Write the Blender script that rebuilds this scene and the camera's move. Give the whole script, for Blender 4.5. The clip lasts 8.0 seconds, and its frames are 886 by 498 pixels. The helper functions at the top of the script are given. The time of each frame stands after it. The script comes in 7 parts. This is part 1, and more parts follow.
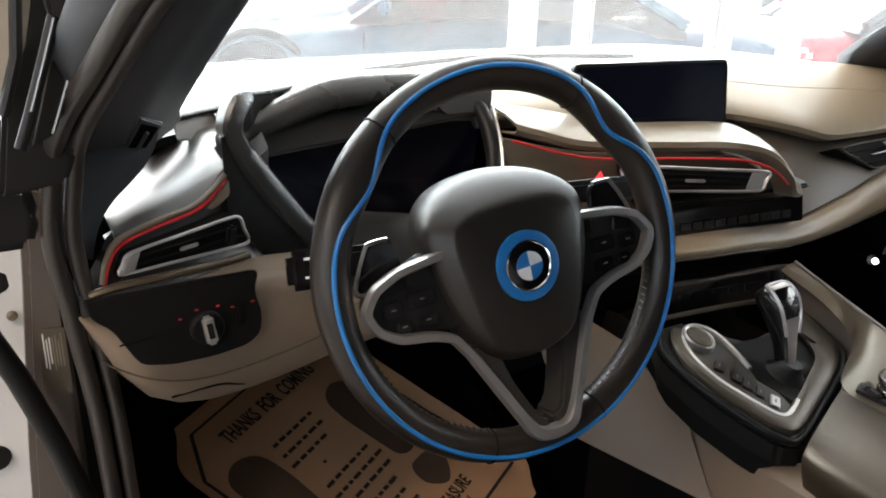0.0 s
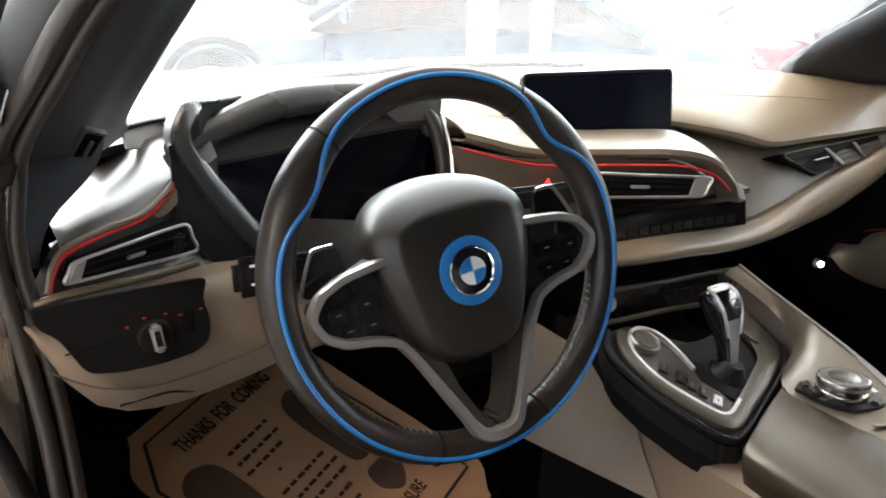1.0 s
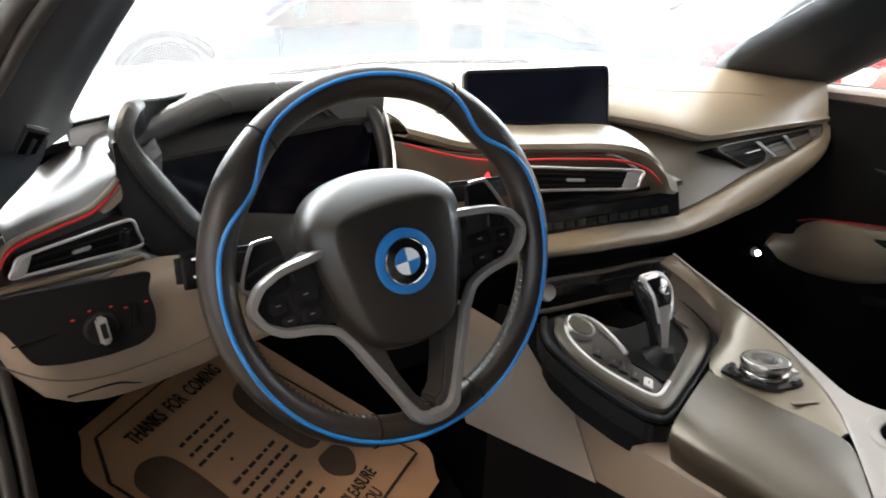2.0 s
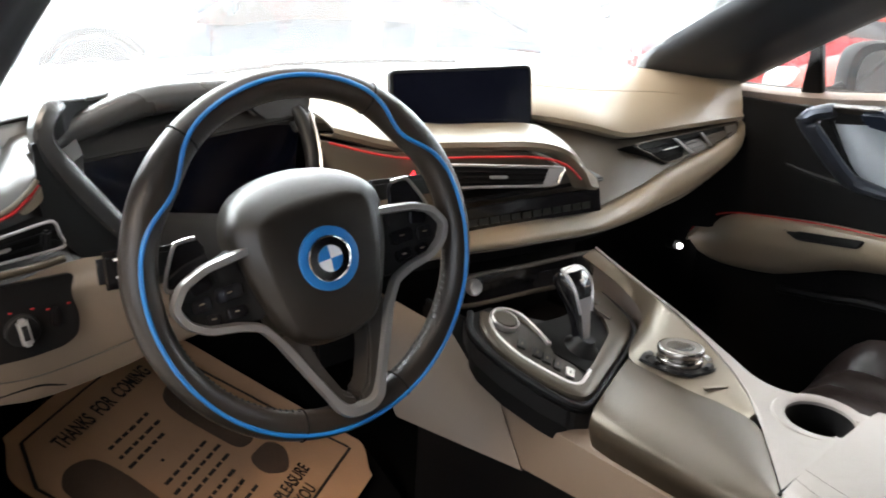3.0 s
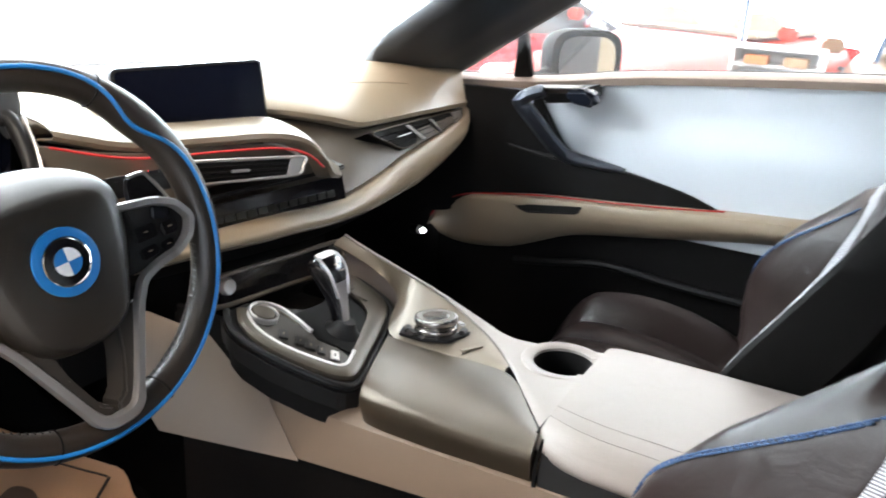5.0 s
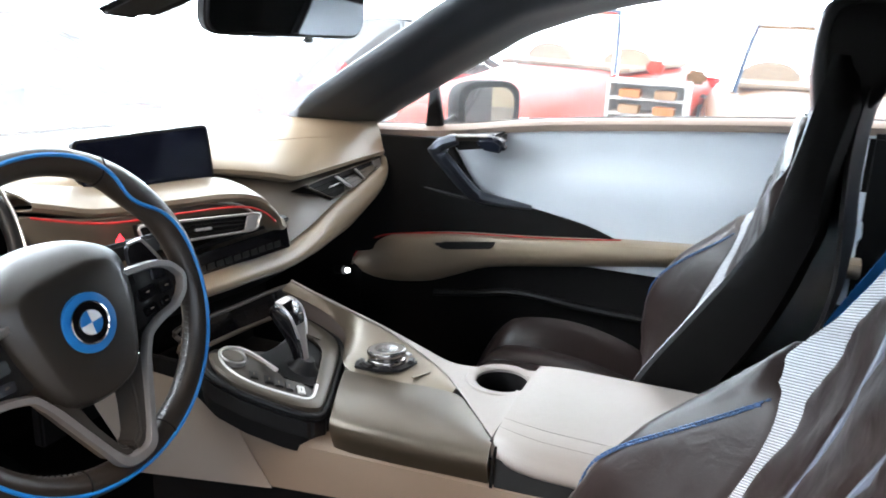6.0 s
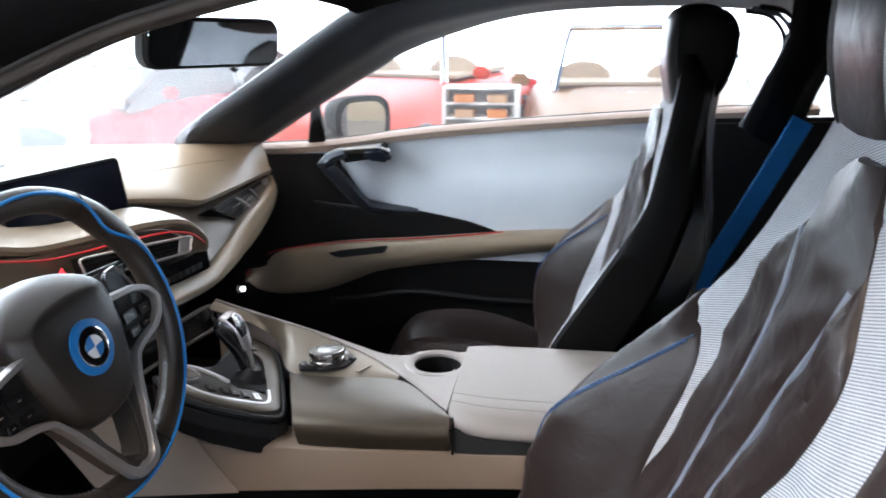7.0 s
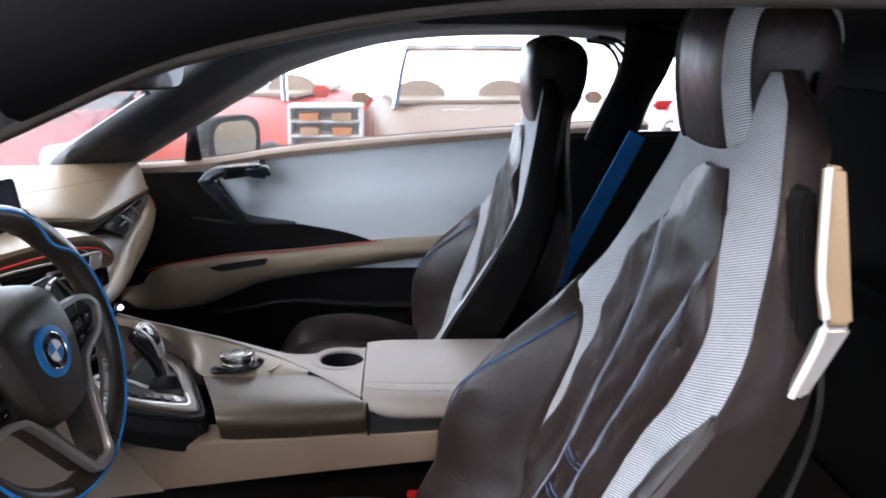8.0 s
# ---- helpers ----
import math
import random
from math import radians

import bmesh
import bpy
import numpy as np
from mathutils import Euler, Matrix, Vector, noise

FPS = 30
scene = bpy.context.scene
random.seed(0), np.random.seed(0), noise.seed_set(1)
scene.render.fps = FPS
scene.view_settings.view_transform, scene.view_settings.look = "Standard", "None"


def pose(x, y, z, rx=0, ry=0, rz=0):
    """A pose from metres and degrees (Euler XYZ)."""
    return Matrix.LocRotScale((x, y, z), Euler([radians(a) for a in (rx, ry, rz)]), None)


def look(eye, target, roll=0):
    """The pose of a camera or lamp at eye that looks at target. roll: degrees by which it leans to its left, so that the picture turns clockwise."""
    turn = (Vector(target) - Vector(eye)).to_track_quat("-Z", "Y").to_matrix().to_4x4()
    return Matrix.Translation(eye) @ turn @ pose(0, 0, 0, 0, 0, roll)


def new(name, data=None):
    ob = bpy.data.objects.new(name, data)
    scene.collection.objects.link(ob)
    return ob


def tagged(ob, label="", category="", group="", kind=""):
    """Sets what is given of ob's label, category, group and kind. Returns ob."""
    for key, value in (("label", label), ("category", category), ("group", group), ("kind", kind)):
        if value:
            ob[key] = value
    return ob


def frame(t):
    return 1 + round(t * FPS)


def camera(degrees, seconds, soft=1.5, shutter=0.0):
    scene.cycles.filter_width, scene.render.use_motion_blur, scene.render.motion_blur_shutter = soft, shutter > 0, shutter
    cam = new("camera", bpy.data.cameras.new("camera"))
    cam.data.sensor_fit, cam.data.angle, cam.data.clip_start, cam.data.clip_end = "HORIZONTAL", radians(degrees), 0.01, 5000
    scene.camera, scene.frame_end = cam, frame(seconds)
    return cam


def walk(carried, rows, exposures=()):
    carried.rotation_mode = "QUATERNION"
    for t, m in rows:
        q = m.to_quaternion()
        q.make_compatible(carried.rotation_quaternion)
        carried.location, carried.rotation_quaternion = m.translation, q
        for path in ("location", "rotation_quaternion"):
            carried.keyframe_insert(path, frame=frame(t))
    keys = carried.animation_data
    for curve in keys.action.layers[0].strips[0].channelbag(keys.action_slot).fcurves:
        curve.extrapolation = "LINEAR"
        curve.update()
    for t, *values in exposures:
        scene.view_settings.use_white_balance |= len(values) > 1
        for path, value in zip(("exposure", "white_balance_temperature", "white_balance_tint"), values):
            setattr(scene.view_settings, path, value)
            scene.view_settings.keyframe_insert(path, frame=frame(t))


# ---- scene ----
cam = camera(56.1, 8.0, soft=1.8, shutter=0.5)
PATH = [
    (0, (-0.811, -0.525, 1.008), (0.206, 1.041, 0.292), 2.0),
    (0.5, (-0.806, -0.534, 1.011), (0.237, 1.02, 0.304), 2.3),
    (1, (-0.803, -0.546, 1.012), (0.286, 0.98, 0.316), 2.4),
    (1.5, (-0.803, -0.565, 1.017), (0.326, 0.93, 0.316), 2.6),
    (3, (-0.804, -0.615, 1.031), (0.467, 0.759, 0.327), 3.5),
    (3.5, (-0.792, -0.61, 1.02), (0.582, 0.664, 0.32), 3.8),
    (4, (-0.781, -0.601, 1.009), (0.691, 0.56, 0.313), 3.0),
    (4.5, (-0.787, -0.614, 1.006), (0.765, 0.456, 0.337), 3.3),
    (5, (-0.823, -0.623, 1.006), (0.833, 0.29, 0.356), 3.3),
    (5.2, (-0.849, -0.624, 1.014), (0.846, 0.232, 0.387), 3.4),
    (6.5, (-1.074, -0.586, 1.077), (0.771, -0.044, 0.529), 1.0),
    (7, (-1.148, -0.51, 1.077), (0.755, -0.206, 0.544), -0.3),
    (7.5, (-1.221, -0.453, 1.087), (0.709, -0.381, 0.57), 0.7),
    (8, (-1.309, -0.412, 1.095), (0.627, -0.508, 0.601), 0.4),
]
walk(cam, [(t, look(eye, target, roll)) for t, eye, target, roll in PATH],
     exposures=[(0, 0.14, 6600, 12), (0.5, 0.33, 6600, 12), (1.5, 0.58, 6600, 12), (3.5, 0.78, 6600, 13), (5, 1.06, 6350, 12), (6.5, 0.65, 6100, 13), (8, 0.08, 6080, 18)])

# ---- light ----
world = bpy.data.worlds.new("sky")
scene.world = world
world.use_nodes = True
wn, wl = world.node_tree.nodes, world.node_tree.links
sky = wn.new("ShaderNodeTexSky")
sky.sky_type, sky.sun_disc, sky.sun_elevation, sky.sun_rotation = "NISHITA", False, radians(40), radians(20)
wn["Background"].inputs[1].default_value = 0.12
wl.new(sky.outputs[0], wn["Background"].inputs[0])


def window_light(name, eye, target, sx, sy, watts, color):
    data = bpy.data.lights.new(name, "AREA")
    data.shape, data.size, data.size_y, data.energy, data.color = "RECTANGLE", sx, sy, watts, color
    ob = new(name, data)
    ob.matrix_world = look(eye, target)
    return ob


sun = new("sun", bpy.data.lights.new("sun", "SUN"))
sun.data.energy, sun.data.angle, sun.data.color = 5.0, radians(1), (1.0, 0.96, 0.90)
sun.matrix_world = look((-4, -7, 9), (0, 0, 0))
window_light("front_window_light", (-0.4, 2.15, 2.25), (-0.2, 0, 0.8), 5.4, 1.1, 180, (0.99, 0.985, 0.965))
window_light("side_window_light", (2.45, -0.4, 2.3), (0, -0.2, 0.8), 4.4, 1.0, 55, (1.0, 0.91, 0.80))
window_light("left_window_light", (-3.9, -2.0, 1.55), (-0.1, 0.0, 0.6), 3.2, 1.4, 36, (0.88, 0.92, 0.97))
# Added warm lamp, unseen overhead, brightens the footwell and knee panel.
window_light("warm_overhead_light", (-2.5, -0.5, 3.2), (-0.7, 0.2, 0.6), 1.1, 1.1, 110, (1.0, 0.80, 0.60))


# ---- materials ----
def nodes_of(name):
    m = bpy.data.materials.new(name)
    m.use_nodes = True
    return m, m.node_tree.nodes, m.node_tree.links, m.node_tree.nodes["Principled BSDF"]


def surface(name, color, rough=0.5, metal=0.0, grain=900.0, bump=0.15, vary=0.12, patch=9.0, coat=0.0, sheen=0.0, voronoi=False, rvary=0.12, spec=0.5, crease=0.0):
    """A procedural surface: fine grain with relief, and slow blotches of tone and gloss."""
    m, n, l, b = nodes_of(name)
    where = n.new("ShaderNodeTexCoord")
    slow, fine = n.new("ShaderNodeTexNoise"), n.new("ShaderNodeTexVoronoi" if voronoi else "ShaderNodeTexNoise")
    slow.inputs["Scale"].default_value, fine.inputs["Scale"].default_value = patch, grain
    slow.inputs["Detail"].default_value = 6
    for t in (slow, fine):
        l.new(where.outputs["Object"], t.inputs["Vector"])
    tone = n.new("ShaderNodeMapRange")
    tone.inputs[3].default_value, tone.inputs[4].default_value = 1 - vary, 1 + vary
    l.new(slow.outputs[0], tone.inputs[0])
    grainy = n.new("ShaderNodeMapRange")
    grainy.inputs[3].default_value, grainy.inputs[4].default_value = 1 - vary * 0.6, 1 + vary * 0.6
    l.new(fine.outputs[0], grainy.inputs[0])
    both = n.new("ShaderNodeMath")
    both.operation = "MULTIPLY"
    l.new(tone.outputs[0], both.inputs[0])
    l.new(grainy.outputs[0], both.inputs[1])
    mix = n.new("ShaderNodeVectorMath")
    mix.operation = "SCALE"
    mix.inputs[0].default_value = color
    l.new(both.outputs[0], mix.inputs["Scale"])
    l.new(mix.outputs[0], b.inputs["Base Color"])
    gloss = n.new("ShaderNodeMapRange")
    gloss.inputs[3].default_value, gloss.inputs[4].default_value = max(0.02, rough - rvary * rough), min(1, rough + rvary * rough)
    l.new(slow.outputs[0], gloss.inputs[0])
    l.new(gloss.outputs[0], b.inputs["Roughness"])
    b.inputs["Metallic"].default_value, b.inputs["Coat Weight"].default_value, b.inputs["Sheen Weight"].default_value = metal, coat, sheen
    b.inputs["Specular IOR Level"].default_value = spec
    if bump:
        relief = n.new("ShaderNodeBump")
        relief.inputs["Strength"].default_value, relief.inputs["Distance"].default_value = bump, 0.0006
        l.new(fine.outputs[0], relief.inputs["Height"])
        if crease:
            fold, wide = n.new("ShaderNodeTexNoise"), n.new("ShaderNodeBump")
            fold.inputs["Scale"].default_value, fold.inputs["Detail"].default_value, fold.inputs["Distortion"].default_value = 22, 3, 1.2
            wide.inputs["Strength"].default_value, wide.inputs["Distance"].default_value = crease, 0.006
            l.new(where.outputs["Object"], fold.inputs["Vector"])
            l.new(fold.outputs[0], wide.inputs["Height"])
            l.new(wide.outputs[0], relief.inputs["Normal"])
        l.new(relief.outputs[0], b.inputs["Normal"])
    return m


def glow(name, color, strength):
    m, n, l, b = nodes_of(name)
    b.inputs["Base Color"].default_value = (*color, 1)
    b.inputs["Emission Color"].default_value, b.inputs["Emission Strength"].default_value = (*color, 1), strength
    return m


def pane_glass(name, tint=(1, 1, 1), glare=0.0):
    """A thin pane: clear, with the mirror image that glass has, plus an optional painted haze."""
    m, n, l, b = nodes_of(name)
    clear, shine, mix, fr, steep, part_ = (n.new("ShaderNode" + k) for k in ("BsdfTransparent", "BsdfGlossy", "MixShader", "LayerWeight", "Math", "MapRange"))
    clear.inputs[0].default_value, shine.inputs["Roughness"].default_value, fr.inputs[0].default_value = (*tint, 1), 0.02, 0.5
    steep.operation, steep.inputs[1].default_value = "POWER", 5.0
    part_.inputs[3].default_value, part_.inputs[4].default_value = 0.05, 0.9
    l.new(fr.outputs["Facing"], steep.inputs[0])
    l.new(steep.outputs[0], part_.inputs[0])
    l.new(part_.outputs[0], mix.inputs[0])
    # White translucent film paints the washed-out glare of the outdoors into the pane.
    film, veil = n.new("ShaderNodeBsdfTranslucent"), n.new("ShaderNodeMixShader")
    film.inputs[0].default_value, veil.inputs[0].default_value = (0.95, 0.97, 1.0, 1), glare
    l.new(clear.outputs[0], veil.inputs[1])
    l.new(film.outputs[0], veil.inputs[2])
    l.new(veil.outputs[0], mix.inputs[1])
    l.new(shine.outputs[0], mix.inputs[2])
    l.new(mix.outputs[0], n["Material Output"].inputs[0])
    return m


def ribbed(name, light, dark, period, axis=2, slant=0.0):
    """Fine ribbed cloth: threads of two tones, with relief."""
    m, n, l, b = nodes_of(name)
    where, split, wave, mul, add, sl = (n.new("ShaderNode" + k) for k in ("TexCoord", "SeparateXYZ", "Math", "Math", "Math", "Math"))
    l.new(where.outputs["Object"], split.inputs[0])
    mul.operation, mul.inputs[1].default_value = "MULTIPLY", 2 * math.pi / period
    sl.operation, sl.inputs[1].default_value = "MULTIPLY", slant
    l.new(split.outputs[0], sl.inputs[0])
    l.new(split.outputs[axis], add.inputs[0])
    l.new(sl.outputs[0], add.inputs[1])
    l.new(add.outputs[0], mul.inputs[0])
    wave.operation = "SINE"
    l.new(mul.outputs[0], wave.inputs[0])
    ramp = n.new("ShaderNodeMapRange")
    ramp.inputs[1].default_value, ramp.inputs[2].default_value = -0.75, 0.35
    l.new(wave.outputs[0], ramp.inputs[0])
    slow = n.new("ShaderNodeTexNoise")
    slow.inputs["Scale"].default_value = 25
    l.new(where.outputs["Object"], slow.inputs["Vector"])
    mix = n.new("ShaderNodeMix")
    mix.data_type = "RGBA"
    mix.inputs[6].default_value, mix.inputs[7].default_value = (*dark, 1), (*light, 1)
    l.new(ramp.outputs[0], mix.inputs[0])
    hue = n.new("ShaderNodeVectorMath")
    hue.operation = "SCALE"
    var = n.new("ShaderNodeMapRange")
    var.inputs[3].default_value, var.inputs[4].default_value = 0.85, 1.15
    l.new(slow.outputs[0], var.inputs[0])
    l.new(mix.outputs[2], hue.inputs[0])
    l.new(var.outputs[0], hue.inputs["Scale"])
    l.new(hue.outputs[0], b.inputs["Base Color"])
    b.inputs["Roughness"].default_value = 0.75
    relief = n.new("ShaderNodeBump")
    relief.inputs["Strength"].default_value, relief.inputs["Distance"].default_value = 0.5, 0.001
    l.new(wave.outputs[0], relief.inputs["Height"])
    l.new(relief.outputs[0], b.inputs["Normal"])
    return m


BEIGE = surface("beige_leather", (0.29, 0.230, 0.160), 0.36, grain=1400, bump=0.18, voronoi=True, vary=0.06)
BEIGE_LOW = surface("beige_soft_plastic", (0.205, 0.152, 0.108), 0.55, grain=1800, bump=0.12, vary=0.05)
DARK = surface("anthracite_leather", (0.034, 0.033, 0.032), 0.27, grain=1300, bump=0.22, voronoi=True, vary=0.15, spec=0.8)
RIM = surface("worn_black_leather", (0.019, 0.0150, 0.0120), 0.30, grain=1100, bump=0.25, voronoi=True, vary=0.25, patch=30, spec=0.45, crease=0.10)
COVER = surface("charcoal_airbag_leather", (0.017, 0.0140, 0.0112), 0.34, grain=1100, bump=0.25, voronoi=True, vary=0.2, patch=25, spec=0.45)
BROWN = surface("dark_brown_leather", (0.0185, 0.0132, 0.0122), 0.29, grain=1000, bump=0.15, voronoi=True, vary=0.2, patch=14, spec=0.20, crease=0.25)
BRONZE = surface("satin_bronze_trim", (0.074, 0.058, 0.040), 0.33, 0.5, grain=2500, bump=0.05, vary=0.06)
GREIGE = surface("greige_trim", (0.185, 0.152, 0.110), 0.36, 0.3, grain=2500, bump=0.05, vary=0.05)
BLACK = surface("black_plastic", (0.011, 0.011, 0.011), 0.42, grain=1600, bump=0.15, vary=0.15, spec=0.22)
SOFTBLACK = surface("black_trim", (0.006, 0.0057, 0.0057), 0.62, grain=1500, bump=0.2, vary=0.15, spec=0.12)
GLOSS = surface("gloss_black", (0.006, 0.006, 0.007), 0.12, grain=300, bump=0, vary=0.1, coat=0.5)
SCREEN = surface("screen_glass", (0.004, 0.005, 0.010), 0.10, grain=300, bump=0, vary=0.2, patch=20, spec=0.25)
SILVER = surface("satin_silver", (0.60, 0.58, 0.56), 0.36, 0.9, grain=2500, bump=0.04, vary=0.06)
SATIN = surface("bright_satin_trim", (0.56, 0.54, 0.53), 0.30, 0.65, grain=2500, bump=0.03, vary=0.05)
CHROME = surface("chrome", (0.72, 0.72, 0.72), 0.12, 1.0, grain=500, bump=0, vary=0.04)
BLUE = surface("blue_piping", (0.008, 0.150, 0.42), 0.42, grain=1500, bump=0.1, vary=0.1)
BELTBLUE = ribbed("blue_belt_webbing", (0.03, 0.33, 0.90), (0.02, 0.24, 0.72), 0.003)
BLUETHREAD = surface("blue_thread", (0.030, 0.070, 0.16), 0.75, grain=2000, bump=0.2, vary=0.2)
RED = surface("red_accent", (0.42, 0.012, 0.014), 0.4, grain=1500, bump=0.05, vary=0.08)
WHITE = surface("white_mark", (0.75, 0.75, 0.75), 0.5, grain=900, bump=0, vary=0.04)
MESHCLOTH = ribbed("grey_ribbed_cloth", (0.46, 0.475, 0.50), (0.15, 0.15, 0.165), 0.0028, slant=0.35)
# Pale grey leather with the blue of the daylight put into its colour.
DOORSKIN = surface("cool_tinted_leather", (0.62, 0.665, 0.71), 0.45, grain=1300, bump=0.15, voronoi=True, vary=0.05)
LID = surface("pale_beige_leather", (0.245, 0.215, 0.196), 0.46, grain=1300, bump=0.2, voronoi=True, vary=0.07, crease=0.10)
CARPET = surface("black_carpet", (0.006, 0.006, 0.006), 0.95, grain=2200, bump=0.8, vary=0.3, spec=0.03)
PAPER = surface("brown_paper", (0.52, 0.30, 0.165), 0.8, grain=700, bump=0.1, vary=0.12, patch=12)
INK = surface("faded_ink", (0.030, 0.020, 0.014), 0.8, grain=900, bump=0, vary=0.3, patch=40)
INKPALE = surface("pale_ink", (0.105, 0.065, 0.040), 0.8, grain=500, bump=0, vary=0.3, patch=30)
HEADLINER = surface("black_headliner", (0.005, 0.005, 0.0055), 0.8, grain=1500, bump=0.3, vary=0.15, spec=0.06)
PILLAR = surface("charcoal_pillar_trim", (0.032, 0.037, 0.044), 0.42, grain=1600, bump=0.2, vary=0.12, spec=0.4)
BODYWHITE = surface("white_car_paint", (0.72, 0.72, 0.72), 0.25, grain=500, bump=0, vary=0.03, coat=0.5)
RUBBER = surface("black_rubber", (0.016, 0.015, 0.015), 0.40, grain=900, bump=0.2, vary=0.2, spec=0.4)
WINDSHIELD = pane_glass("hazed_windscreen_glass", (0.90, 0.97, 0.98), 0.10)
SIDEGLASS = pane_glass("hazed_side_glass", (0.95, 0.97, 0.97), 0.03)
MIRROR = surface("mirror_glass", (0.78, 0.80, 0.82), 0.03, 1.0, grain=100, bump=0, vary=0.01)
HAZARD = glow("red_warning_light", (1.0, 0.03, 0.04), 2.2)
FOOTLIGHT = glow("white_footwell_light", (1.0, 1.0, 1.0), 6.0)


# ---- mesh helpers ----
V = Vector


def sp(points, n=8, closed=False):
    """A smooth curve through points."""
    pts = [V(p) for p in points]
    k, out = len(pts), []
    for i in range(k if closed else k - 1):
        a, b, c, d = (pts[j % k] if closed else pts[min(max(j, 0), k - 1)] for j in (i - 1, i, i + 1, i + 2))
        for s in range(n):
            t = s / n
            out.append(0.5 * (2 * b + (c - a) * t + (2 * a - 5 * b + 4 * c - d) * t * t + (3 * b - a - 3 * c + d) * t ** 3))
    return out if closed else out + [pts[-1]]


def lerp(x, table):
    """A smooth value from pairs (x, value)."""
    if x <= table[0][0]:
        return table[0][1]
    k = len(table)
    for i in range(k - 1):
        (a, p), (b, q) = table[i], table[i + 1]
        if x <= b:
            w = b - a
            def slope(n):
                if n in (0, k - 1):
                    return (q - p) / w
                (x0, v0), (x1, v1), (x2, v2) = table[n - 1], table[n], table[n + 1]
                l, r = (v1 - v0) / (x1 - x0), (v2 - v1) / (x2 - x1)
                return 0.0 if l * r <= 0 else 2 * l * r / (l + r)
            t = (x - a) / w
            m0, m1 = slope(i) * w, slope(i + 1) * w
            return (2 * t ** 3 - 3 * t * t + 1) * p + (t ** 3 - 2 * t * t + t) * m0 + (3 * t * t - 2 * t ** 3) * q + (t ** 3 - t * t) * m1
    return table[-1][1]


def smooth(a, b, x):
    t = min(1.0, max(0.0, (x - a) / (b - a)))
    return t * t * (3 - 2 * t)


def skin(rows, closed_u=False, closed_v=False, caps=False):
    bm = bmesh.new()
    g = [[bm.verts.new(p) for p in r] for r in rows]
    nu, nv = len(g[0]), len(g)
    for i in range(nv if closed_v else nv - 1):
        for j in range(nu if closed_u else nu - 1):
            a, b, c, d = g[i][j], g[i][(j + 1) % nu], g[(i + 1) % nv][(j + 1) % nu], g[(i + 1) % nv][j]
            bm.faces.new((a, b, c, d))
    if caps:
        bm.faces.new(g[0][::-1])
        bm.faces.new(g[-1])
    bmesh.ops.remove_doubles(bm, verts=bm.verts, dist=1e-6)
    bmesh.ops.recalc_face_normals(bm, faces=bm.faces)
    return bm


def sheet(rows, thick, closed_u=False, hole=None):
    bm = skin(rows, closed_u)
    if hole:
        away = [f for f in bm.faces if (f.calc_center_median().xy - V(hole[:2])).length < hole[2]]
        bmesh.ops.delete(bm, geom=away, context="FACES")
    bmesh.ops.solidify(bm, geom=bm.faces, thickness=thick)
    bmesh.ops.recalc_face_normals(bm, faces=bm.faces)
    return bm


def padded(rows, deep):
    """An upholstered piece: a front given by rows, with a flat back behind it."""
    return skin([list(r) + [p + V((0, -deep, 0)) for p in reversed(r)] for r in rows], True, False, True)


def tube(path, r, seg=10, closed=False, flat=1.0, up=(0, 0, 1)):
    """A round or flattened bar along a path; r: radius or one a point; flat: breadth against the up way."""
    pts = [V(p) for p in path]
    k = len(pts)
    rows = []
    for i, p in enumerate(pts):
        a, b = (pts[(i - 1) % k], pts[(i + 1) % k]) if closed else (pts[max(i - 1, 0)], pts[min(i + 1, k - 1)])
        t = (b - a).normalized()
        s = t.cross(V(up))
        s = s.normalized() if s.length > 1e-5 else t.orthogonal().normalized()
        n = s.cross(t)
        rr = r[i] if isinstance(r, (list, tuple)) else r
        rows.append([p + rr * (math.cos(q) * s + math.sin(q) * flat * n) for q in (2 * math.pi * j / seg for j in range(seg))])
    return skin(rows, True, closed, not closed)


def slab(outline, push, bevel=0.0, segments=2):
    """A plate: an outline pushed along a way, with rounded edges."""
    bm = bmesh.new()
    f = bm.faces.new([bm.verts.new(p) for p in outline])
    got = bmesh.ops.extrude_face_region(bm, geom=[f])
    bmesh.ops.translate(bm, verts=[e for e in got["geom"] if isinstance(e, bmesh.types.BMVert)], vec=V(push))
    bmesh.ops.recalc_face_normals(bm, faces=bm.faces)
    if bevel:
        bmesh.ops.bevel(bm, geom=list(bm.edges), offset=bevel, segments=segments, affect="EDGES", clamp_overlap=True)
    return bm


def block(center, size, bevel=0.002, turn=(0, 0, 0), segments=2):
    bm = bmesh.new()
    bmesh.ops.create_cube(bm, size=1.0)
    bmesh.ops.scale(bm, verts=bm.verts, vec=size)
    if bevel:
        bmesh.ops.bevel(bm, geom=list(bm.edges), offset=bevel, segments=segments, affect="EDGES", clamp_overlap=True)
    bmesh.ops.transform(bm, matrix=pose(*center, *turn), verts=bm.verts)
    return bm


def lathe(profile, m, seg=28, caps=True):
    """A turned part: (radius, height) pairs spun about the z axis of m."""
    rows = [[m @ V((r * math.cos(a), r * math.sin(a), h)) for a in (2 * math.pi * j / seg for j in range(seg))] for r, h in profile]
    return skin(rows, True, False, caps)


def filleted(pts, r, n=4):
    """A broken line with its corners rounded."""
    pts = [V(p) for p in pts]
    out = [pts[0]]
    for a, b, c in zip(pts, pts[1:], pts[2:]):
        p, q = b + (a - b).normalized() * min(r, (a - b).length * 0.45), b + (c - b).normalized() * min(r, (c - b).length * 0.45)
        out += [p.lerp(b, i / n).lerp(b.lerp(q, i / n), i / n) for i in range(n + 1)]
    return out + [pts[-1]]


